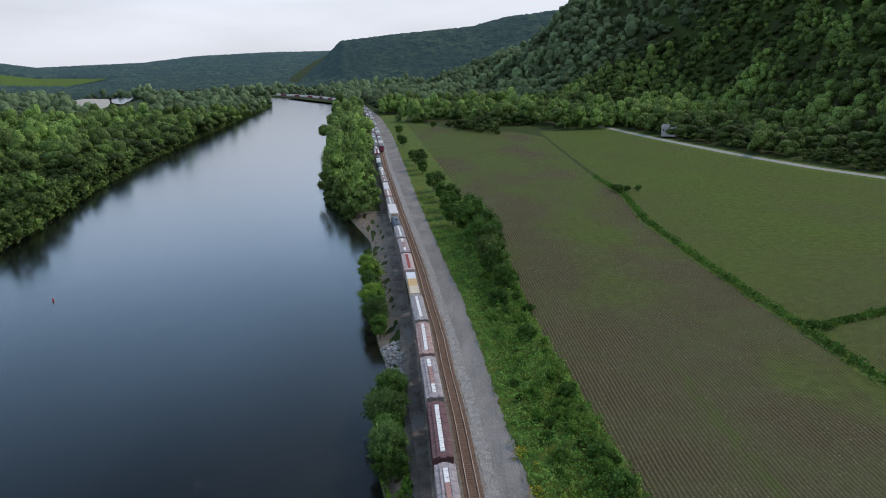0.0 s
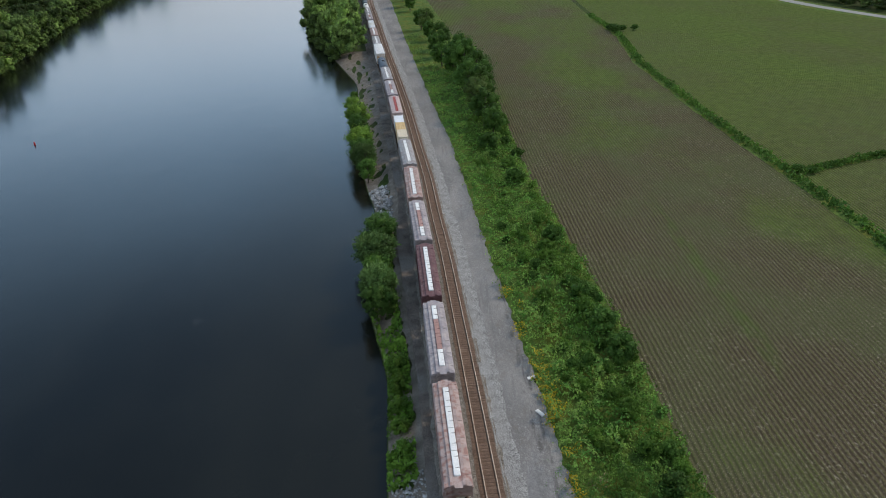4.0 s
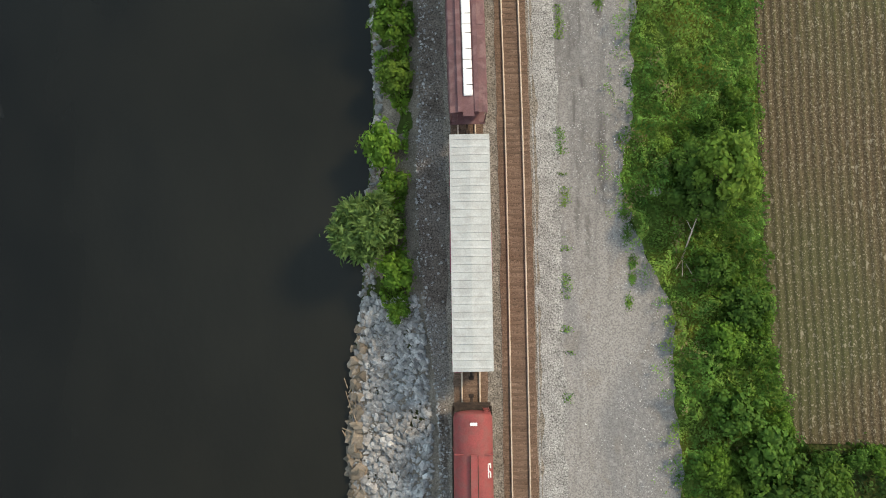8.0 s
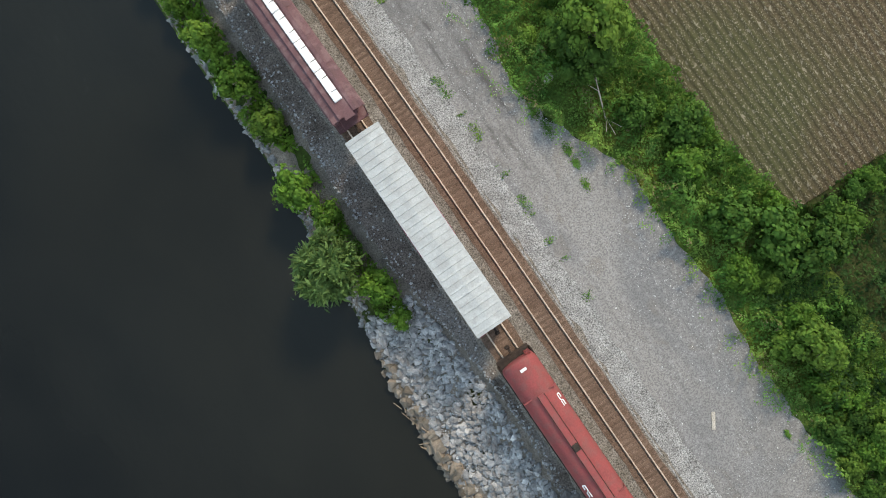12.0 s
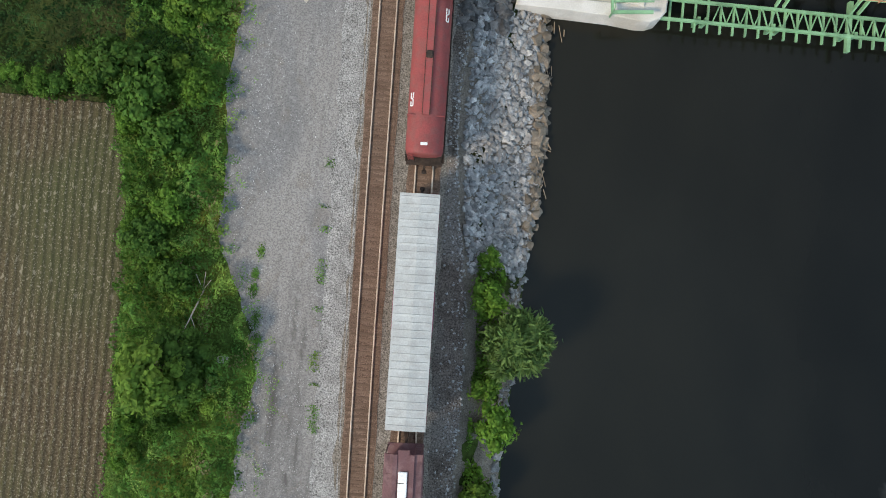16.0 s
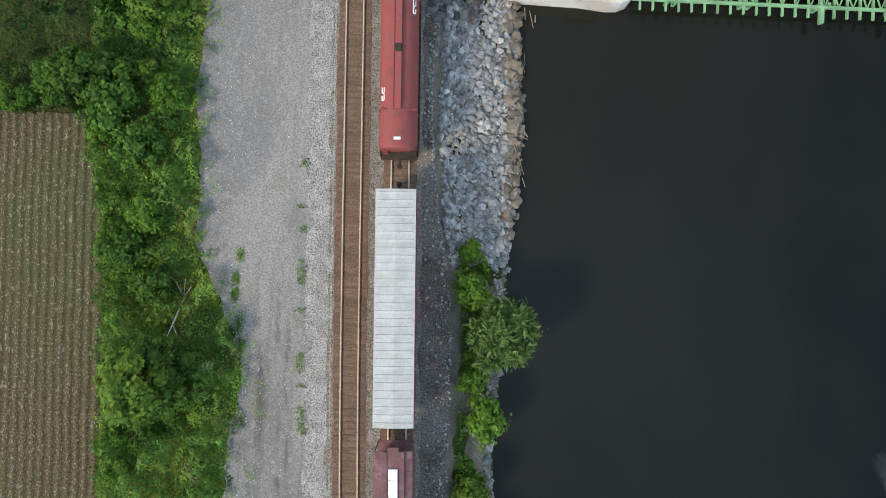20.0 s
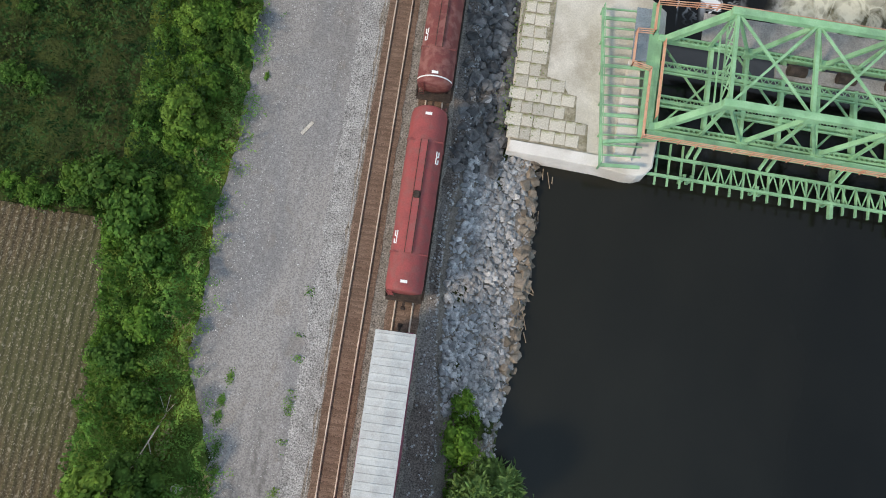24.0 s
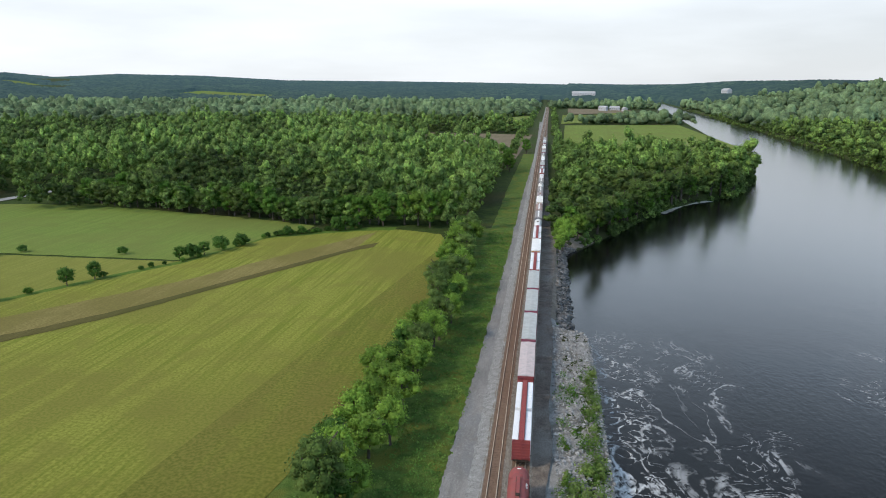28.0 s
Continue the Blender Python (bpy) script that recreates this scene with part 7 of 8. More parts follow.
def tree_kind(seed, radius, height, material, lobes=13, per_lobe=110, leaf=0.55, trunk=True, name="tree", label="", category="tree", foot=0.28, **shape):
    """One tree: a tapered trunk with limbs and a crown."""
    random.seed(seed)
    t = thing(name, label, category)
    base = height * foot
    if trunk:
        b = Build()
        r0 = 0.035 * height
        pts = [(0, 0, -0.6, r0), (0.08, 0.05, base, r0 * 0.8), (0.15, -0.05, height * 0.6, r0 * 0.5), (0.1, 0.1, height * 0.88, r0 * 0.15)]
        b.loft([[(x + math.cos(a) * r, y + math.sin(a) * r, z) for a in np.linspace(0, 2 * math.pi, 8)[:-1]] for x, y, z, r in pts])
        for k in range(6):
            a = 2.4 * k + random.random()
            z = base + height * 0.09 * k
            e = radius * random.uniform(0.5, 0.8)
            b.bar((0.1, 0, z), (math.cos(a) * e, math.sin(a) * e, z + height * random.uniform(0.12, 0.25)), r0 * 0.5, None, 5)
        part("trunk", b, M_TRUNK, t)
    v, f = crown(seed, radius, height - base * 0.7, lobes, per_lobe, leaf, **shape)
    v[:, 2] += base * 0.7
    part("crown", quad_mesh("crown", v, f, material), material, t)
    return t


KINDS = [
    tree_kind(1, 4.3, 9.5, M_LEAFM, 22, 100, 0.48, label="broad green deciduous tree beside the railway", lobe=(0.18, 0.36), ragged=0.75),
    tree_kind(2, 3.7, 8.5, M_LEAFD, 20, 90, 0.46, label="dark green deciduous tree with dense leaves", lobe=(0.18, 0.38), ragged=0.7, foot=0.10),
    tree_kind(3, 3.0, 6.0, M_LEAFB, 22, 170, 0.72, label="silvery green willow leaning over the water", foot=0.12, spiky=True, lobe=(0.18, 0.42), ragged=0.5),
    tree_kind(4, 4.4, 12.5, M_LEAFO, 26, 120, 0.40, label="tall leafy green tree in the woods", lobe=(0.18, 0.36), ragged=0.75),
    tree_kind(5, 5.0, 14.0, M_LEAFO, 28, 125, 0.40, label="tall fresh green tree at the edge of the woods", lobe=(0.18, 0.36), ragged=0.75),
    tree_kind(6, 1.6, 2.2, M_LEAFY, 12, 75, 0.30, trunk=False, name="shrub", label="bright yellow-green shrub beside the railway", category="shrub", foot=0.02, lobe=(0.2, 0.45), ragged=0.6),
    tree_kind(7, 1.8, 2.5, M_LEAF, 13, 80, 0.32, trunk=False, name="shrub", label="leafy green shrub beside the railway", category="shrub", foot=0.02, lobe=(0.2, 0.45), ragged=0.6),
    tree_kind(8, 2.1, 2.9, M_LEAFD, 14, 80, 0.34, trunk=False, name="shrub", label="dense dark green shrub among weeds", category="shrub", foot=0.02, lobe=(0.2, 0.42), ragged=0.6),
    tree_kind(9, 3.2, 6.5, M_LEAFY, 20, 95, 0.46, label="yellow-green young tree in the weed belt", lobe=(0.2, 0.38), ragged=0.5),
    tree_kind(10, 4.8, 11.0, M_LEAFD, 24, 110, 0.44, label="spreading dark green tree in the woods", lobe=(0.18, 0.38), ragged=0.7, foot=0.14),
    tree_kind(12, 5.4, 21.0, M_LEAFO, 30, 70, 0.75, label="tall riverside cottonwood with a bare pale trunk", lobe=(0.18, 0.34), ragged=0.7, foot=0.34),
    tree_kind(13, 4.6, 15.5, M_LEAF, 26, 70, 0.70, label="tall leafy tree at the edge of the meadow woods", lobe=(0.20, 0.38), ragged=0.7, foot=0.08),
]
placed = set()


def plant(k, x, y, z=0.0, s=1.0):
    m = pose(x, y, z, 0, 0, random.uniform(0, 360))
    if k in placed:
        o = copy_thing(KINDS[k], m)
    else:
        o, KINDS[k].matrix_basis = KINDS[k], m
        placed.add(k)
    o.scale = (s * random.uniform(0.92, 1.08), s * random.uniform(0.92, 1.08), s * random.uniform(0.9, 1.1))
    return o


random.seed(21)
# river side of the line
for k, x, y, z, s in ((2, -6.2, 6.4, -2.16, 1.0), (6, -3.4, 2.6, -0.96, 0.9), (6, -3.1, -0.8, -0.96, 0.6), (6, -4.9, 13.6, -1.56, 1.15), (5, -4.0, 19.9, -1.38, 1.1), (6, -4.3, 24.6, -1.56, 1.1), (5, -5.0, 29.8, -1.44, 1.0),
                      (6, -4.7, 27.4, -1.56, 0.9), (6, -3.8, 10.2, -1.32, 0.8), (6, -5.4, 33.6, -1.8, 0.6), (6, -5.3, 38.0, -1.68, 0.7), (5, -4.8, 41.2, -1.44, 0.9), (6, -6.4, 66, -1.8, 0.7), (6, -7.0, 70, -1.92, 0.8), (6, -7.2, 74, -1.8, 0.8),
                      (6, -7.6, 78, -1.8, 0.9), (6, -7.8, 82.5, -1.8, 1.0), (1, -11.2, 97, -2.52, 0.8), (2, -12, 103, -2.52, 1.15), (1, -12.6, 109, -2.52, 0.8), (2, -13.2, 115, -2.52, 1.25), (1, -13, 121, -2.52, 0.85),
                      (2, -13.3, 126, -2.52, 1.0), (1, -18.4, 158, -2.4, 0.75), (2, -19.5, 164, -2.4, 1.2), (1, -21, 171, -2.4, 0.9), (0, -22, 178, -2.4, 0.85), (1, -23, 186, -2.4, 0.95), (0, -24, 194, -2.4, 0.9), (1, -25, 202, -2.4, 0.9),
                      (0, -27, 211, -2.4, 0.7), (6, -28, 220, -1.8, 1.0), (6, -29, 232, -1.8, 0.9)):
    plant(k, x, y, z, s)
# belt between gravel and field
for k, x, y, s in ((8, 23.6, 11.4, 1.0), (1, 21.6, 9.2, 0.62), (1, 21.2, 12.2, 0.5), (7, 23.5, 3.5, 0.9), (6, 24.5, -2.5, 0.9), (7, 26.0, 0.5, 1.0), (7, 25.3, -8.5, 1.1), (6, 23.4, -12.5, 0.8), (7, 27.5, -12, 1.3), (7, 30, -14.2, 1.3), (6, 33, -13.8, 1.0),
                   (7, 24.2, 83, 1.25), (7, 22.8, 90, 1.2), (6, 21.5, 94, 1.0), (7, 24.0, 57, 0.9), (7, 24.8, 44, 0.9), (6, 23.0, 63, 0.9), (7, 21.8, 99, 1.0), (7, 20, 120, 1.0), (6, 18.5, 128, 0.9), (7, 16, 150, 1.1), (6, 15.4, 160, 1.0),
                   (7, 11.4, 172, 1.5), (1, 13.4, 183, 0.95), (9, 11.8, 193, 0.9), (3, 10.0, 203, 0.95), (9, 12.0, 214, 1.1), (9, 9.0, 226, 1.15), (9, 12.0, 236, 1.2), (9, 8.4, 248, 1.15), (1, 4.6, 252, 1.25), (9, 6.6, 264, 1.1), (1, 0.5, 268, 1.1), (1, -1.2, 284, 1.1), (9, 0.6, 300, 1.0),
                   (1, -4.6, 318, 1.0), (4, -5.5, 332, 0.9), (1, -8.4, 345, 1.1), (1, -15.5, 402, 1.0), (4, -17, 420, 0.95), (1, -21, 440, 1.0), (1, -24, 462, 0.9), (1, -35, 548, 1.0), (1, -38, 570, 0.9), (1, -44, 640, 1.0),
                   (1, 20, 690, 1.3), (1, -14, 700, 0.9)):
    plant(k, x, y, 0.0, s)
# low bushes in the weed belt
for k in range(96):
    y = random.uniform(-12, 130)
    e0, e1 = float(GRAVEL_E(y)), float(FIELD_W(y))
    x = e0 + (e1 - e0) * random.uniform(0.22, 0.95)
    if not (40 < y < 51 and x < e0 + 4):
        plant(random.choice((6, 6, 7, 6, 5)), x, y, -0.1, random.uniform(0.32, 0.62))
# wood and hedge south of the ploughed field
for k in range(96):
    y = random.uniform(-69, -45)
    x = random.uniform(26.5, 86)
    plant(random.choice((4, 3, 4, 9, 3, 9)), x, y + (x - 50) * 0.12, 0, random.uniform(0.6, 0.95))
for x, y, s in ((36.5, -37.5, 0.72), (41, -41, 0.8), (33.5, -43.5, 0.75), (47, -40, 0.7)):
    plant(4, x, y, 0, s)
for k in range(34):
    plant(random.choice((5, 6, 7, 6)), random.uniform(22.2, 26), random.uniform(-46, -12), 0, random.uniform(0.42, 0.85))
for x, y, s in ((25.0, -21.0, 0.72), (26.4, -30, 0.5), (24.4, -38, 0.6)):
    plant(8, x, y, 0, s)
for k in range(12):
    plant(random.choice((7, 7, 6)), 29 + 2.8 * k + random.uniform(-1, 1), -12.3 + random.uniform(-0.9, 0.5), 0, random.uniform(0.5, 0.8))
for k in range(8):
    plant(7, random.uniform(29, 60), random.uniform(-40, -20), 0, random.uniform(0.4, 0.7))
y = -78.0
while y > -292:
    for d in (random.uniform(28.8, 31.5), random.uniform(33, 37.0)):
        plant(random.choice((0, 0, 3, 0, 1)), d + max(0, (-y - 180) * 0.06), y + random.uniform(-3, 3), 0, random.uniform(0.72, 1.0))
    y -= random.uniform(6.0, 8.5)
for k in range(60):       # hedge on the meadow's edge
    x = 88 + 1.25 * k + random.uniform(-1, 1)
    if k < 26 or random.random() < 0.45:
        plant(random.choice((7, 6, 7, 6, 1)), x, hay_n(x) - 2 + random.uniform(-1.5, 0.5), 0, random.uniform(0.45, 0.8))
for x, y, k, s in ((122, -247, 7, 1.5), (126, -238, 7, 1.7), (129, -231, 1, 0.6), (131, -226, 7, 1.6), (133.5, -222, 1, 0.55), (158, -226, 7, 1.0), (196, -222, 7, 0.9), (112, -268, 7, 1.2), (107, -271, 1, 0.5),
                   (258, -322, 3, 0.75), (246, -330, 3, 0.7), (238, -338, 3, 0.9), (204, -212, 7, 1.6)):
    plant(k, x, y, 0, s)
# front of the woods behind the meadow
random.seed(77)
for k in range(44):
    x = 78 + 3.9 * k + random.uniform(-1.5, 1.5)
    y = float(np.interp(x, [72, 108, 148, 239, 260], [-294, -291, -303, -322, -330])) - random.uniform(0, 7)
    plant(random.choice((11, 11, 3, 9)), x, y, 0, random.uniform(0.78, 1.05))
for x, y, k, s in ((58, -296, 11, 1.0), (64, -300, 0, 1.5), (70, -299, 11, 0.9), (52, -305, 11, 0.95), (50, -318, 0, 1.4), (46, -330, 11, 1.0), (40, -505, 11, 1.0), (43, -520, 11, 0.95), (36, -640, 11, 0.9)):
    plant(k, x, y, 0, s)
# wooded point: tall trees over the water, smaller ones where it meets the line
for x, y, k, s in ((2.2, -262, 0, 0.6), (0.8, -270, 0, 0.85), (2.4, -276, 0, 0.7), (-1.5, -281, 0, 0.95), (1.0, -287, 0, 1.0), (-5, -292, 0, 1.0), (-9, -299, 11, 0.7), (-2, -300, 11, 0.8), (-14, -308, 11, 0.75)):
    plant(k, x, y, -1.2, s)
for k in range(24):
    q = -312 - 6.6 * k
    plant(random.choice((10, 10, 11)), float(SHORE_E(q)) + random.uniform(0.8, 4.5), q + random.uniform(-2, 2), -2.4, random.uniform(0.72, 0.98))
# bushes in the weed belt up the line
for k in range(64):
    y = random.uniform(58, 205)
    e0, e1 = float(GRAVEL_E(y)), float(FIELD_W(y))
    plant(random.choice((5, 6, 6, 7)), e0 + (e1 - e0) * random.uniform(0.3, 0.97), y, -0.1, random.uniform(0.4, 0.85))
# ditch shrubs
for x, y, s in ((80, 330, 1.3), (84, 332, 1.0), (90, 334, 0.9), (79, 336, 0.9), (82, 153, 0.7), (85, 152, 0.6)):
    plant(7, x, y, 0, s)

dead = thing("dead_tree", "bleached dead branch standing in the weeds", "dead tree", pose(21.2, 4.4, 0))
part("stem", Build().bar((0, 0, 0), (0.2, 2.2, 1.9), 0.14, None, 6).bar((0.2, 2.2, 1.9), (0.9, 5.0, 3.0), 0.1, None, 5).bar((0.2, 2.2, 1.9), (-0.5, 3.2, 2.4), 0.06, None, 5).bar((0, 0, 0.2), (-0.3, -1.6, 0.9), 0.06, None, 5)
     .bar((0, 0, 0.2), (0.5, -1.4, 1.0), 0.05, None, 5).bar((0, 0, 0.2), (-0.9, -1.0, 1.1), 0.05, None, 5), M_DEADWOOD, dead)


def lump(x, y):
    return wobble(x, y, 2.0, 6.0) + 0.5 * wobble(x, y, 0.8, 2.0)


def scatter_weeds(name, label, material, n, place, size, lift, seed, category="weeds", slope=3.2):
    """Low leafy growth: blades over lumpy ground, turned with the lumps."""
    rng = np.random.default_rng(seed)
    c = np.array([place(rng) for _ in range(n)])
    g = np.array([(lump(x - 0.2, y) - lump(x + 0.2, y), lump(x, y - 0.2) - lump(x, y + 0.2), 0) for x, y, z in c]) * (slope / 0.4)
    c[:, 2] += rng.uniform(0.05, lift, n)
    nrm = rng.normal(0, 0.36, (n, 3)) + g + np.array((0, 0, 1.0))
    v, f = cards(c, nrm, np.full(n, size), rng)
    return thing(name, label, category, kind="stuff", mesh=quick(name, v, f, material))


def belt_place(y0, y1, a, b):
    def go(rng):
        while True:
            y = rng.uniform(y0, y1)
            e0 = float(GRAVEL_E(y))
            e1 = float(FIELD_W(y)) if y > -11 else e0 + 9
            if 40 < y < 51:
                e0 += 1.6
            e0 += 1.1 * wobble(0, y, 1.7, 4.0) + 0.7 * wobble(0, y, 0.6, 8.0) - 0.2
            x = e0 + (e1 - e0) * rng.uniform(a, b) + rng.normal(0, 0.2)
            h = lump(x, y)
            if rng.random() < 0.8 + 0.7 * h:
                return (x, y, max(0.0, 0.3 + 1.9 * h))
    return go


def patches(place, size, above, seed):
    """Keeps of a place only those spots that lie in patches."""
    def go(rng):
        while True:
            p = place(rng)
            if wobble(p[0], p[1], size, seed) > above:
                return p
    return go


scatter_weeds("weeds", "lush green weeds beside the gravel road", M_WEED, 56000, belt_place(-42, 60, 0.0, 1.0), 0.24, 0.40, 1, slope=1.9)
scatter_weeds("weeds", "straggling weeds creeping onto the gravel", M_WEED, 4200, patches(belt_place(-42, 62, -0.17, 0.03), 1.5, 0.05, 13.0), 0.14, 0.22, 22, slope=1.0)
scatter_weeds("weeds", "pale broad-leaved weeds at the gravel edge", M_WEEDPALE, 8000, patches(belt_place(-42, 62, 0.0, 0.75), 3.0, 0.10, 2.0), 0.20, 0.55, 17, slope=1.6)
scatter_weeds("weeds", "dry yellowish stalks among the weeds", M_DRYWEED, 2600, patches(belt_place(-42, 62, -0.02, 0.5), 2.2, 0.28, 7.0), 0.17, 0.5, 18, slope=1.0)
scatter_weeds("weeds", "green weeds along the field edge", M_WEED, 34000, belt_place(60, 260, 0.02, 0.98), 0.36, 0.5, 2, slope=1.9)
scatter_weeds("weeds", "pale weeds up the line", M_WEEDPALE, 13000, patches(belt_place(60, 330, 0.0, 0.8), 6.0, 0.0, 2.0), 0.34, 0.6, 19, slope=1.6)
scatter_weeds("weeds", "darker undergrowth in the weed belt", M_LEAF, 15000, patches(belt_place(-42, 200, 0.25, 1.0), 3.4, 0.0, 5.0), 0.34, 1.0, 3)
scatter_weeds("weeds", "weeds beside the hedge and gravel road", M_WEED, 20000, belt_place(-290, -42, 0.0, 1.1), 0.32, 0.4, 4, slope=1.5)
scatter_weeds("flowers", "yellow flowering weeds at the gravel edge", M_YELLOWFL, 1500, patches(belt_place(52, 112, -0.01, 0.14), 3.0, 0.12, 11.0), 0.22, 0.7, 5, "flowers", slope=1.2)


def tufts(rng):
    while True:
        y = rng.uniform(-12, 44)
        if wobble(0, y, 1.6, 5.5) > (-0.05 if y > 6 else 0.22):
            return (float(TRACK(y)) + 4.2 + rng.normal(0, 0.26) + 0.5 * wobble(0, y, 5.0, 2.0), y, 0.0)


scatter_weeds("grass_tufts", "small weed tufts along the ballast edge", M_WEED, 1500, tufts, 0.13, 0.16, 6, "grass", slope=0.8)


def gravel_tufts(rng):
    cx, cy, s = ((16.6, 0.5, 0.3), (16.9, 2.6, 0.25), (16.4, 6.5, 0.5), (16.6, 9.5, 0.7), (16.2, 8.2, 0.4), (14.5, 33, 0.5), (15.6, 30, 0.5), (17, 36, 0.8), (13.8, 27, 0.4), (19.5, -26.6, 0.2), (16.9, 4.0, 0.4))[rng.integers(0, 11)]
    return (cx + rng.normal(0, s * 0.5), cy + rng.normal(0, s), 0.0)


scatter_weeds("grass_tufts", "weed patches on the bare gravel", M_WEED, 1500, gravel_tufts, 0.15, 0.2, 7, "grass", slope=0.8)


def bank_place(y0, y1, a, b, thin=0.0):
    def go(rng):
        while True:
            y = rng.uniform(y0, y1)
            se, bt = float(SHORE_E(y)), float(BANK_TOP(y))
            x = se + min(bt - se, 9.0) * rng.uniform(a, b)
            if wobble(x, y, 3.0, 3.3) > thin:
                return (x, y, max(bank_z(x, y), level(y)))
    return go


scatter_weeds("bank_scrub", "leafy scrub on the river bank", M_LEAF, 5200, bank_place(-1, 36, 0.05, 0.75, -0.05), 0.32, 1.1, 8, "scrub")
scatter_weeds("bank_scrub", "leafy scrub along the bank", M_LEAF, 5000, bank_place(60, 128, 0.0, 0.75, -0.25), 0.55, 1.2, 9, "scrub")


def clumps(y0, y1, a, b, n, seed, long=1.6):
    """Growth in clumps along the bank below the dam."""
    rng0 = np.random.default_rng(seed)
    spots = []
    for _ in range(n):
        y = rng0.uniform(y0, y1)
        se, bt = float(SHORE_E(y)), float(BANK_TOP(y))
        spots.append((se + min(bt - se, 9.0) * rng0.uniform(a, b), y, rng0.uniform(0.35, 1.0), rng0.uniform(0.3, 1.2)))

    def go(rng):
        x, y, r, h = spots[rng.integers(0, n)]
        dx, dy = rng.normal(0, r * 0.8), rng.normal(0, r * long)
        px, py = x + dx, y + dy
        return (px, py, max(bank_z(px, py), level(py)) + h * math.exp(-(dx / r) ** 2) * rng.uniform(0, 1))
    return go


scatter_weeds("bank_scrub", "tall green growth along the water side of the stone bank", M_LEAFO, 4200, clumps(-150, -72, 0.08, 0.34, 22, 61, 1.9), 0.34, 0.7, 10, "scrub", slope=1.5)
scatter_weeds("bank_scrub", "dark weeds among the stones below the dam", M_LEAFD, 3200, clumps(-150, -56, 0.2, 1.0, 46, 62), 0.32, 0.5, 14, "scrub", slope=1.5)
scatter_weeds("bank_scrub", "green tufts among the stones below the dam", M_LEAF, 3200, clumps(-128, -58, 0.3, 1.0, 26, 63), 0.30, 0.5, 20, "scrub", slope=1.5)
scatter_weeds("bank_grass", "grassy patch on the bank below the dam", M_LEAFO, 3600, clumps(-112, -90, 0.25, 0.9, 13, 64, 1.6), 0.34, 0.5, 11, "grass", slope=1.5)
scatter_weeds("joint_grass", "grass growing along the edge and joints of the pier", M_LEAFO, 420, lambda rng: (rng.choice((-2.7, -2.6, -2.9, -5.3, -2.5)) + rng.normal(0, 0.28), -46 + 21 * rng.random() ** 0.8 + rng.normal(0, 0.2), -0.72), 0.16, 0.25, 21, "grass", slope=0.6)
scatter_weeds("ditch_weeds", "rank growth along the ditch", M_LEAFD, 5000, lambda rng: (float(DITCH(q := rng.uniform(62, 378))) + rng.normal(0.6, 0.8), q, 0.1), 0.8, 1.1, 12)
scatter_weeds("clearing_growth", "dark rank undergrowth in a clearing", M_RANK, 34000, lambda rng: (x := rng.uniform(24, 62), y := rng.uniform(-52, -13.5), max(0.0, 0.3 + 2.2 * wobble(x, y, 3.4, 1.0) + 0.7 * wobble(x, y, 1.1, 4.0))), 0.30, 0.4, 13, slope=1.6)


scatter_weeds("ditch_weeds", "rank growth along the branch of the ditch", M_LEAFD, 2200, lambda rng: (q := rng.uniform(82, 150), 152.3 + (q - 82) * 0.42 + rng.normal(0, 0.8), 0.1), 0.7, 1.0, 16)


def edge_place(rng):
    x = rng.uniform(29, 78)
    return (x, -11.9 + 1.2 * wobble(x, 0, 2.3, 5.0) + rng.normal(0, 0.45), 0.0)


scatter_weeds("weeds", "dark rank growth along the end of the ploughed field", M_LEAFD, 4200, edge_place, 0.34, 0.5, 15)


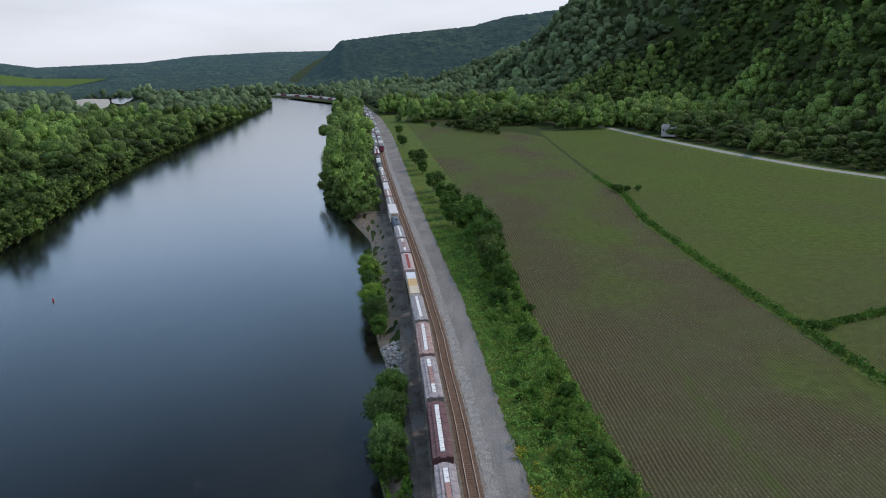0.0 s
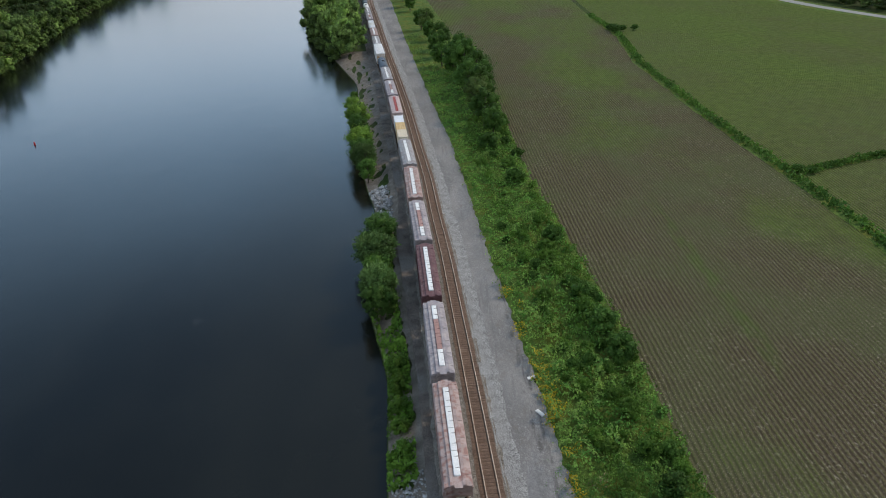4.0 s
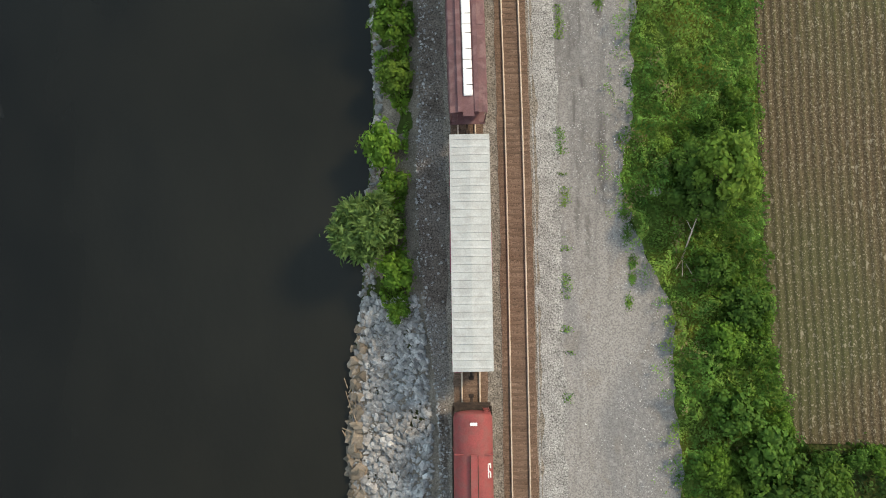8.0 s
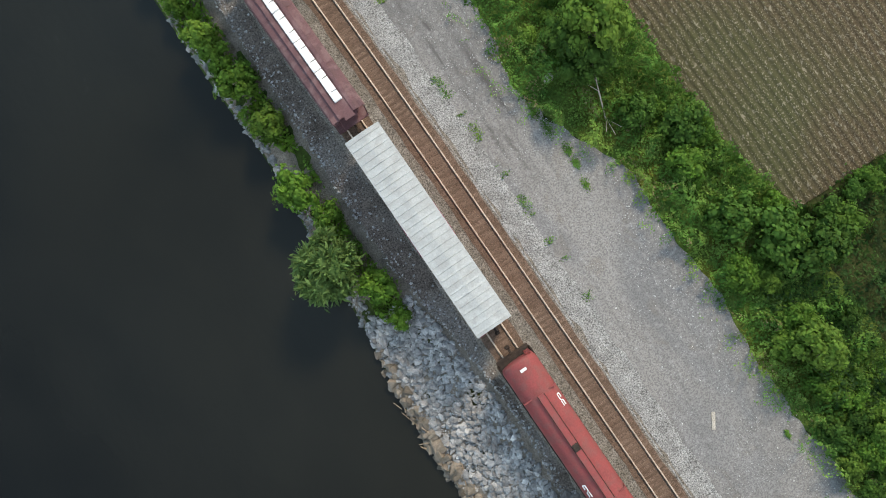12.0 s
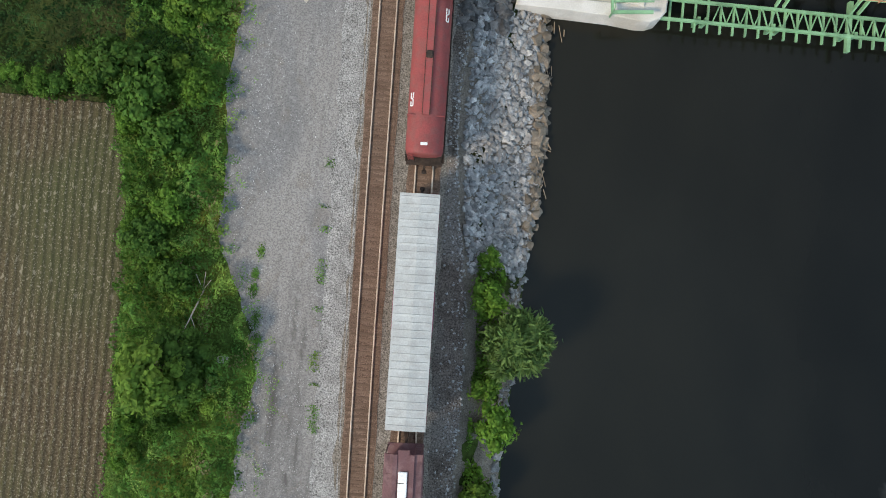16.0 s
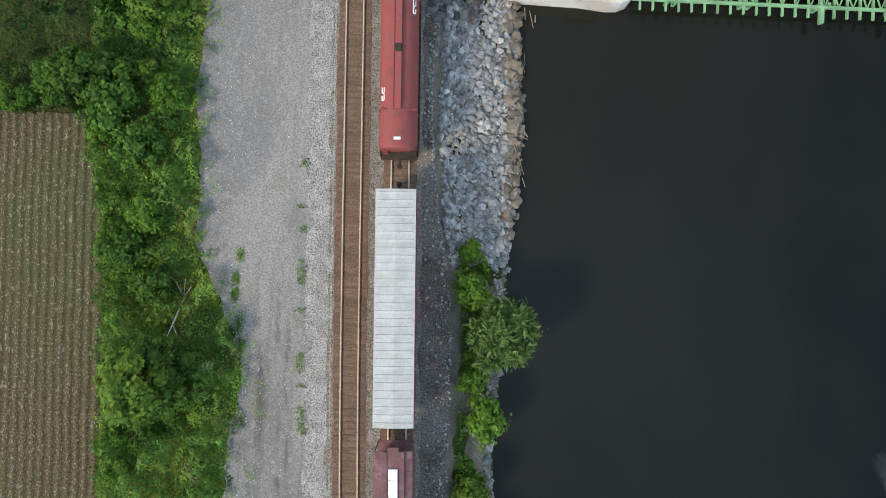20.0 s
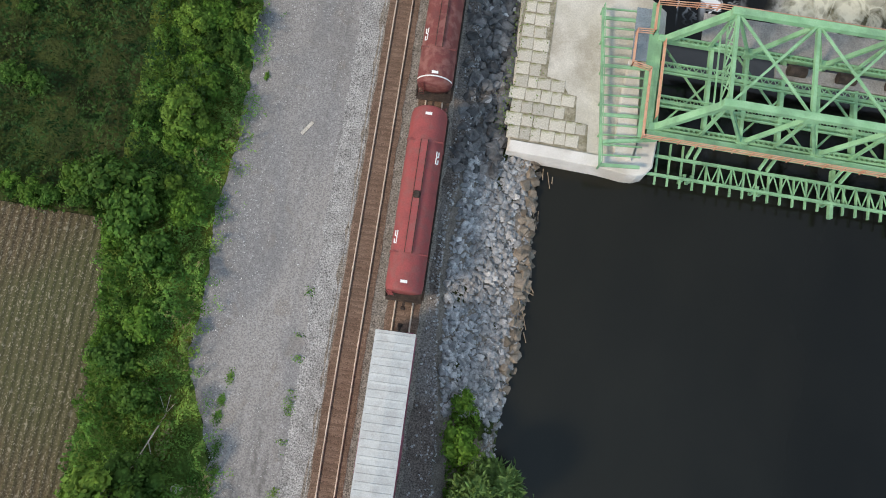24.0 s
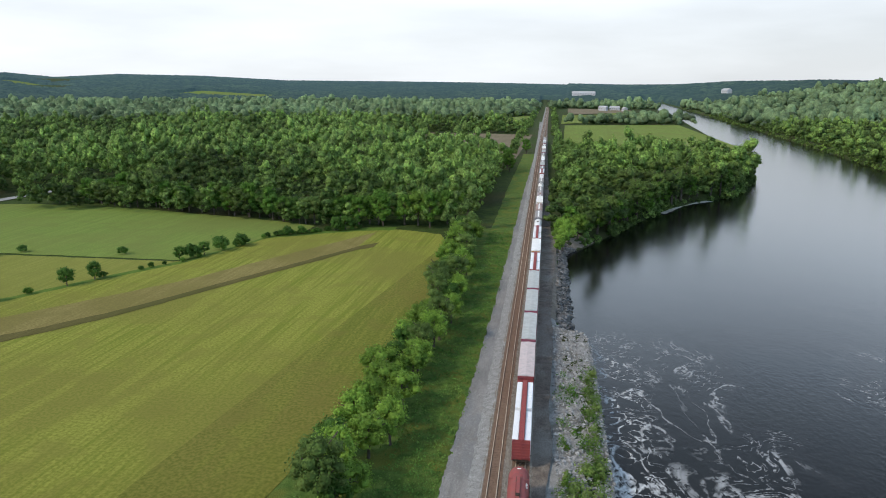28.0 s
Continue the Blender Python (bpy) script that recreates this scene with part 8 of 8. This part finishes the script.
# ---- woods ----
def woods_mask(x, y):
    """Where trees stand."""
    sw, se, bt, tr, ge = SHORE_W(y), SHORE_E(y), BANK_TOP(y), TRACK(y), GRAVEL_E(y)
    west = x < sw + 1.5
    slot = (x > se - 0.5) & (x < np.minimum(bt, tr - 7) - 2)
    east = x > np.maximum(ge, tr + 6) + 9
    north = (slot & (y > 292)) | west & (y > -20)
    fn = FIELD_N(x)
    open_n = (x < ROAD_E(y) + 14) & (y < fn + 12)
    north |= east & (y > 180) & ~open_n & ((y > fn + 120) | (x > ROAD_E(y) + 14) | (np.sin(x * 0.05 + 1) * np.sin(y * 0.031) > -0.1))
    az, d = np.degrees(np.arctan2(x, y)), np.hypot(x, y)
    north &= ~((az > -27.8) & (az < -22.6) & (d > 930 + 70 * np.abs(az + 24)) & (d < 1880))
    north &= ~((y > 1080) & (x > sw) & (x < tr + 16))
    south = (slot & (y < -296) & ((y > -600) | (y < -1890) | ((y < -1112 + 0.35 * x) & (y > -1150 + 1.1 * x)))) | (west & (y < -250))
    hn = np.interp(x, [44, 51, 72, 86, 118, 130, 143, 158, 240], [-262, -283, -289, -285, -264, -220, -198, -168, -60])
    mead = np.interp(x, [108, 140, 211, 268, 330], [-274, -290, -298, -294, -285])
    woods = east & (y < np.where(x < 108, hn, mead) - 6) & (y < -285)
    woods &= ~((x > 270 + (y + 318) * 0.1) & (x < 306) & (y > -400))
    woods &= ~((x > 30) & (x < 188) & (y < np.interp(x, [42, 157, 185], [-550, -752, -795])) & (y > -900))
    woods &= ~((x > 50) & (x < 140) & (y < -1000) & (y > -1490 + 3 * (x - 60)))
    woods &= ~((x > tr - 12) & (x < tr + 24))
    south |= woods
    south &= ~((x > -175) & (x < 8) & (y < -860 + 0.6 * x) & (y > -1890) & ~((y < -1110 + 0.35 * x) & (y > -1160 + 1.1 * x))) & ~((x > -525) & (x < -325) & (y < -1555) & (y > -1725))
    north &= ~((np.abs(x + 0.475 * y) < 0.05 * y) & (y > 1080) & (y < 1500))
    north |= y > 1680
    return np.where(y > 0, north, south)


def forest(name, label, material, d0, d1, step, radius, height, lobes, per, leaf, variants, seed, side, where=None):
    """Woodland between two distances from the crossing: crowns joined into one mesh."""
    rng = np.random.default_rng(seed)
    ny, nx = int((d1 - 0) / step) + 1, int(2 * d1 / step)
    gx, gy = np.meshgrid((np.arange(nx) - nx / 2) * step, side * np.arange(ny) * step)
    x = (gx + rng.uniform(-0.45, 0.45, gx.shape) * step).ravel()
    y = (gy + rng.uniform(-0.45, 0.45, gy.shape) * step).ravel()
    d = np.hypot(x, y)
    fan = np.where(side > 0, np.abs(x + 0.02 * y) < 0.70 * np.abs(y) + 60, np.abs(x + 0.17 * y * -1 * 0 - 0.17 * np.abs(y)) < 0.72 * np.abs(y) + 60)
    keep = (d > d0) & (d <= d1) & fan
    x, y = x[keep], y[keep]
    keep = woods_mask(x, y)
    if where is not None:
        keep &= where(x, y)
    x, y = x[keep], y[keep]
    z = hills(x, y)
    # slopes that lie hidden behind a crest stay bare
    d = np.hypot(x, y)
    seen = np.ones(len(x), bool)
    for q in np.linspace(0.3, 0.96, 14):
        seen &= (hills(x * q, y * q) + 5 - 60) / (d * q) < (z + 19 - 60) / d
    x, y, z = x[seen], y[seen], z[seen]
    # stands of trees differ in age and kind
    stand = np.array([wobble(p, q, 130, 3.0) + 0.8 * wobble(p, q, 38, 8.0) for p, q in zip(x, y)])
    tpl = [crown(seed * 50 + k, radius, height, lobes, per, leaf) for k in range(variants)]
    vs, fs, tint, o = [], [], [], 0
    which = rng.integers(0, variants, len(x))
    for k in range(variants):
        tv, tf = tpl[k]
        i = np.nonzero(which == k)[0]
        if not len(i):
            continue
        a, s = rng.uniform(0, 2 * math.pi, len(i)), rng.choice((0.6, 0.75, 0.9, 1.0, 1.1, 1.3), len(i)) * rng.uniform(0.9, 1.1, len(i))
        sz = s * rng.uniform(0.8, 1.3, len(i)) * np.clip(1 + 0.6 * stand[i], 0.65, 1.35)
        tint.append(np.repeat(np.clip(rng.normal(0.5, 0.17, len(i)) + 0.95 * stand[i], 0, 1), len(tv)))
        ca, sa = np.cos(a), np.sin(a)
        px = (tv[None, :, 0] * ca[:, None] - tv[None, :, 1] * sa[:, None]) * s[:, None] + x[i, None]
        py = (tv[None, :, 0] * sa[:, None] + tv[None, :, 1] * ca[:, None]) * s[:, None] + y[i, None]
        pz = tv[None, :, 2] * sz[:, None] + z[i, None] - 0.3
        vs.append(np.stack([px, py, pz], -1).reshape(-1, 3))
        fs.append((tf[None] + (np.arange(len(i)) * len(tv))[:, None, None] + o).reshape(-1, 4))
        o += len(i) * len(tv)
    if not vs:
        return None
    me = quad_mesh(name, np.concatenate(vs), np.concatenate(fs), material)
    me.attributes.new("tint", "FLOAT", "POINT").data.foreach_set("value", np.concatenate(tint).astype(np.float32))
    return thing(name, label, "woods", kind="stuff", mesh=me)


def shore_growth(label, curve, y0, y1, step, inland, radius, height, lobes, per, leaf, seed):
    """Trees and bushes that lean over the water along a shore."""
    rng = np.random.default_rng(seed)
    tpl = [crown(seed * 9 + k, radius, height, lobes, per, leaf) for k in range(4)]
    vs, fs, tint, o, y = [], [], [], 0, y0
    while y < y1:
        for row in range(2):
            v, f = tpl[rng.integers(0, 4)]
            a, s = rng.uniform(0, 6.28), rng.uniform(0.6, 1.25) * (0.75 if row == 0 else 1.1)
            m = np.array(((math.cos(a), -math.sin(a), 0), (math.sin(a), math.cos(a), 0), (0, 0, 1)))
            yy = y + rng.uniform(-0.5, 0.5) * step
            vs.append((v * s) @ m.T + np.array((float(curve(yy)) + inland * (0.6 + 5 * row + rng.uniform(-1.5, 1.0)), yy, level(yy) - 1.3 + 4.0 * row)))
            fs.append(f + o)
            tint.append(np.full(len(v), float(np.clip(rng.normal(0.5, 0.25), 0, 1))))
            o += len(v)
        y += step * (1 + max(0.0, (abs(y) - 400) / 700))
    me = quad_mesh("shore_trees", np.concatenate(vs), np.concatenate(fs), M_WOODS)
    me.attributes.new("tint", "FLOAT", "POINT").data.foreach_set("value", np.concatenate(tint).astype(np.float32))
    return thing("shore_trees", label, "trees", kind="stuff", mesh=me)


def grove(label, spots, radius, height, lobes, per, leaf, seed):
    """Far trees at given places, joined."""
    rng = np.random.default_rng(seed)
    tpl = [crown(seed * 7 + k, radius, height, lobes, per, leaf) for k in range(4)]
    vs, fs, tint, o = [], [], [], 0
    for x, y in spots:
        v, f = tpl[rng.integers(0, 4)]
        a, s = rng.uniform(0, 6.28), rng.uniform(0.6, 1.15)
        m = np.array(((math.cos(a), -math.sin(a), 0), (math.sin(a), math.cos(a), 0), (0, 0, rng.uniform(0.8, 1.2))))
        vs.append((v * s) @ m.T + np.array((x, y, -0.8)))
        fs.append(f + o)
        tint.append(np.full(len(v), float(np.clip(rng.normal(0.5, 0.25), 0, 1))))
        o += len(v)
    me = quad_mesh("trackside_trees", np.concatenate(vs), np.concatenate(fs), M_WOODS)
    me.attributes.new("tint", "FLOAT", "POINT").data.foreach_set("value", np.concatenate(tint).astype(np.float32))
    return thing("trackside_trees", label, "trees", kind="stuff", mesh=me)


random.seed(78)
rows = []
for k in range(72):
    y = -615 - 17 * k + random.uniform(-6, 6)
    rows.append((float(TRACK(y)) - random.uniform(14, 20), y))
    if not 905 < -y < 985:
        rows.append((float(TRACK(y)) + random.uniform(19, 27), y - 8))
rows += [(66 + 7 * k + random.uniform(-3, 3), -955 + random.uniform(-14, 14)) for k in range(14)]
rows += [(70 + 9 * k, -1495 + 3.0 * (k * 9 + 10) + random.uniform(-14, 14)) for k in range(9)]
grove("bushy trees along the line and field edges to the south", rows, 4.6, 8.5, 5, 14, 1.4, 47)
shore_growth("leafy trees leaning over the far river bank", SHORE_W, 110, 1320, 5.0, -1, 4.2, 9.0, 6, 22, 1.3, 41)
shore_growth("leafy trees along the bank below the railway", SHORE_E, 292, 1070, 6.0, 1, 4.4, 9.5, 6, 24, 1.3, 42)
shore_growth("trees along the shore of the wooded point", SHORE_E, -620, -294, 6.0, 1, 4.4, 9.0, 6, 22, 1.4, 43)
shore_growth("trees along the far shore below the dam", SHORE_W, -1600, -420, 7.0, -1, 4.6, 9.0, 4, 16, 1.8, 44)

forest("woodland", "leafy riverside trees up the valley", M_WOODS, 100, 480, 7.0, 4.6, 11.5, 6, 22, 1.0, 6, 31, 1)
forest("woodland", "dense green trees of the middle distance", M_WOODS, 480, 1000, 9.6, 6.4, 13.0, 3, 6, 1.8, 6, 32, 1)
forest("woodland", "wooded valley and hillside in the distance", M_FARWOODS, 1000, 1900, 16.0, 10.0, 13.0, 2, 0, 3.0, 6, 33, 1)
forest("woodland", "tall leafy trees behind the meadow", M_WOODS, 250, 520, 8.0, 4.8, 15.5, 7, 20, 1.1, 6, 35, -1, lambda x, y: x > 15)
forest("woodland", "tall trees on the wooded point", M_WOODS, 250, 900, 8.2, 5.6, 15.5, 6, 20, 1.2, 6, 39, -1, lambda x, y: (x < 5) & (x > -200))
forest("woodland", "dense green trees beyond the meadows", M_WOODS, 520, 1150, 11.2, 7.0, 14.0, 4, 5, 2.0, 6, 36, -1, lambda x, y: x > 15)
forest("woodland", "trees on the far bank below the dam", M_WOODS, 400, 1150, 12.0, 7.0, 12.5, 4, 5, 2.0, 6, 40, -1, lambda x, y: x < -200)
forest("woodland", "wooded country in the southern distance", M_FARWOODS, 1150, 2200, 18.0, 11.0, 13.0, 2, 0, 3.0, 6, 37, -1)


# ---- far ridges: a backdrop of wooded land, its haze made by a glow ----
def haze_glow_material():
    """Wooded ridges kilometres off; a blue glow, stronger with distance, stands in for haze."""
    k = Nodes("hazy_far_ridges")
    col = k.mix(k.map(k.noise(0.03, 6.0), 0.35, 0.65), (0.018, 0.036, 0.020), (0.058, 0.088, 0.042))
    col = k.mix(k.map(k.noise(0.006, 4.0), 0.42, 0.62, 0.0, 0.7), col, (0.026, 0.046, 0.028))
    # no real source: blue emission imitates haze and grows with distance
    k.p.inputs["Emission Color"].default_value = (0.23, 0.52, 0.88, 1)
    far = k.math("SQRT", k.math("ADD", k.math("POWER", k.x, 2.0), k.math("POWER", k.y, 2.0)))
    k.put(k.map(far, 1700, 4300, 0.62 * HAZE_GLOW, 1.3 * HAZE_GLOW), k.p.inputs["Emission Strength"])
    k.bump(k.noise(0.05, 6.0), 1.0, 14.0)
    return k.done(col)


HAZE_GLOW = 0.078
M_HAZE = haze_glow_material()


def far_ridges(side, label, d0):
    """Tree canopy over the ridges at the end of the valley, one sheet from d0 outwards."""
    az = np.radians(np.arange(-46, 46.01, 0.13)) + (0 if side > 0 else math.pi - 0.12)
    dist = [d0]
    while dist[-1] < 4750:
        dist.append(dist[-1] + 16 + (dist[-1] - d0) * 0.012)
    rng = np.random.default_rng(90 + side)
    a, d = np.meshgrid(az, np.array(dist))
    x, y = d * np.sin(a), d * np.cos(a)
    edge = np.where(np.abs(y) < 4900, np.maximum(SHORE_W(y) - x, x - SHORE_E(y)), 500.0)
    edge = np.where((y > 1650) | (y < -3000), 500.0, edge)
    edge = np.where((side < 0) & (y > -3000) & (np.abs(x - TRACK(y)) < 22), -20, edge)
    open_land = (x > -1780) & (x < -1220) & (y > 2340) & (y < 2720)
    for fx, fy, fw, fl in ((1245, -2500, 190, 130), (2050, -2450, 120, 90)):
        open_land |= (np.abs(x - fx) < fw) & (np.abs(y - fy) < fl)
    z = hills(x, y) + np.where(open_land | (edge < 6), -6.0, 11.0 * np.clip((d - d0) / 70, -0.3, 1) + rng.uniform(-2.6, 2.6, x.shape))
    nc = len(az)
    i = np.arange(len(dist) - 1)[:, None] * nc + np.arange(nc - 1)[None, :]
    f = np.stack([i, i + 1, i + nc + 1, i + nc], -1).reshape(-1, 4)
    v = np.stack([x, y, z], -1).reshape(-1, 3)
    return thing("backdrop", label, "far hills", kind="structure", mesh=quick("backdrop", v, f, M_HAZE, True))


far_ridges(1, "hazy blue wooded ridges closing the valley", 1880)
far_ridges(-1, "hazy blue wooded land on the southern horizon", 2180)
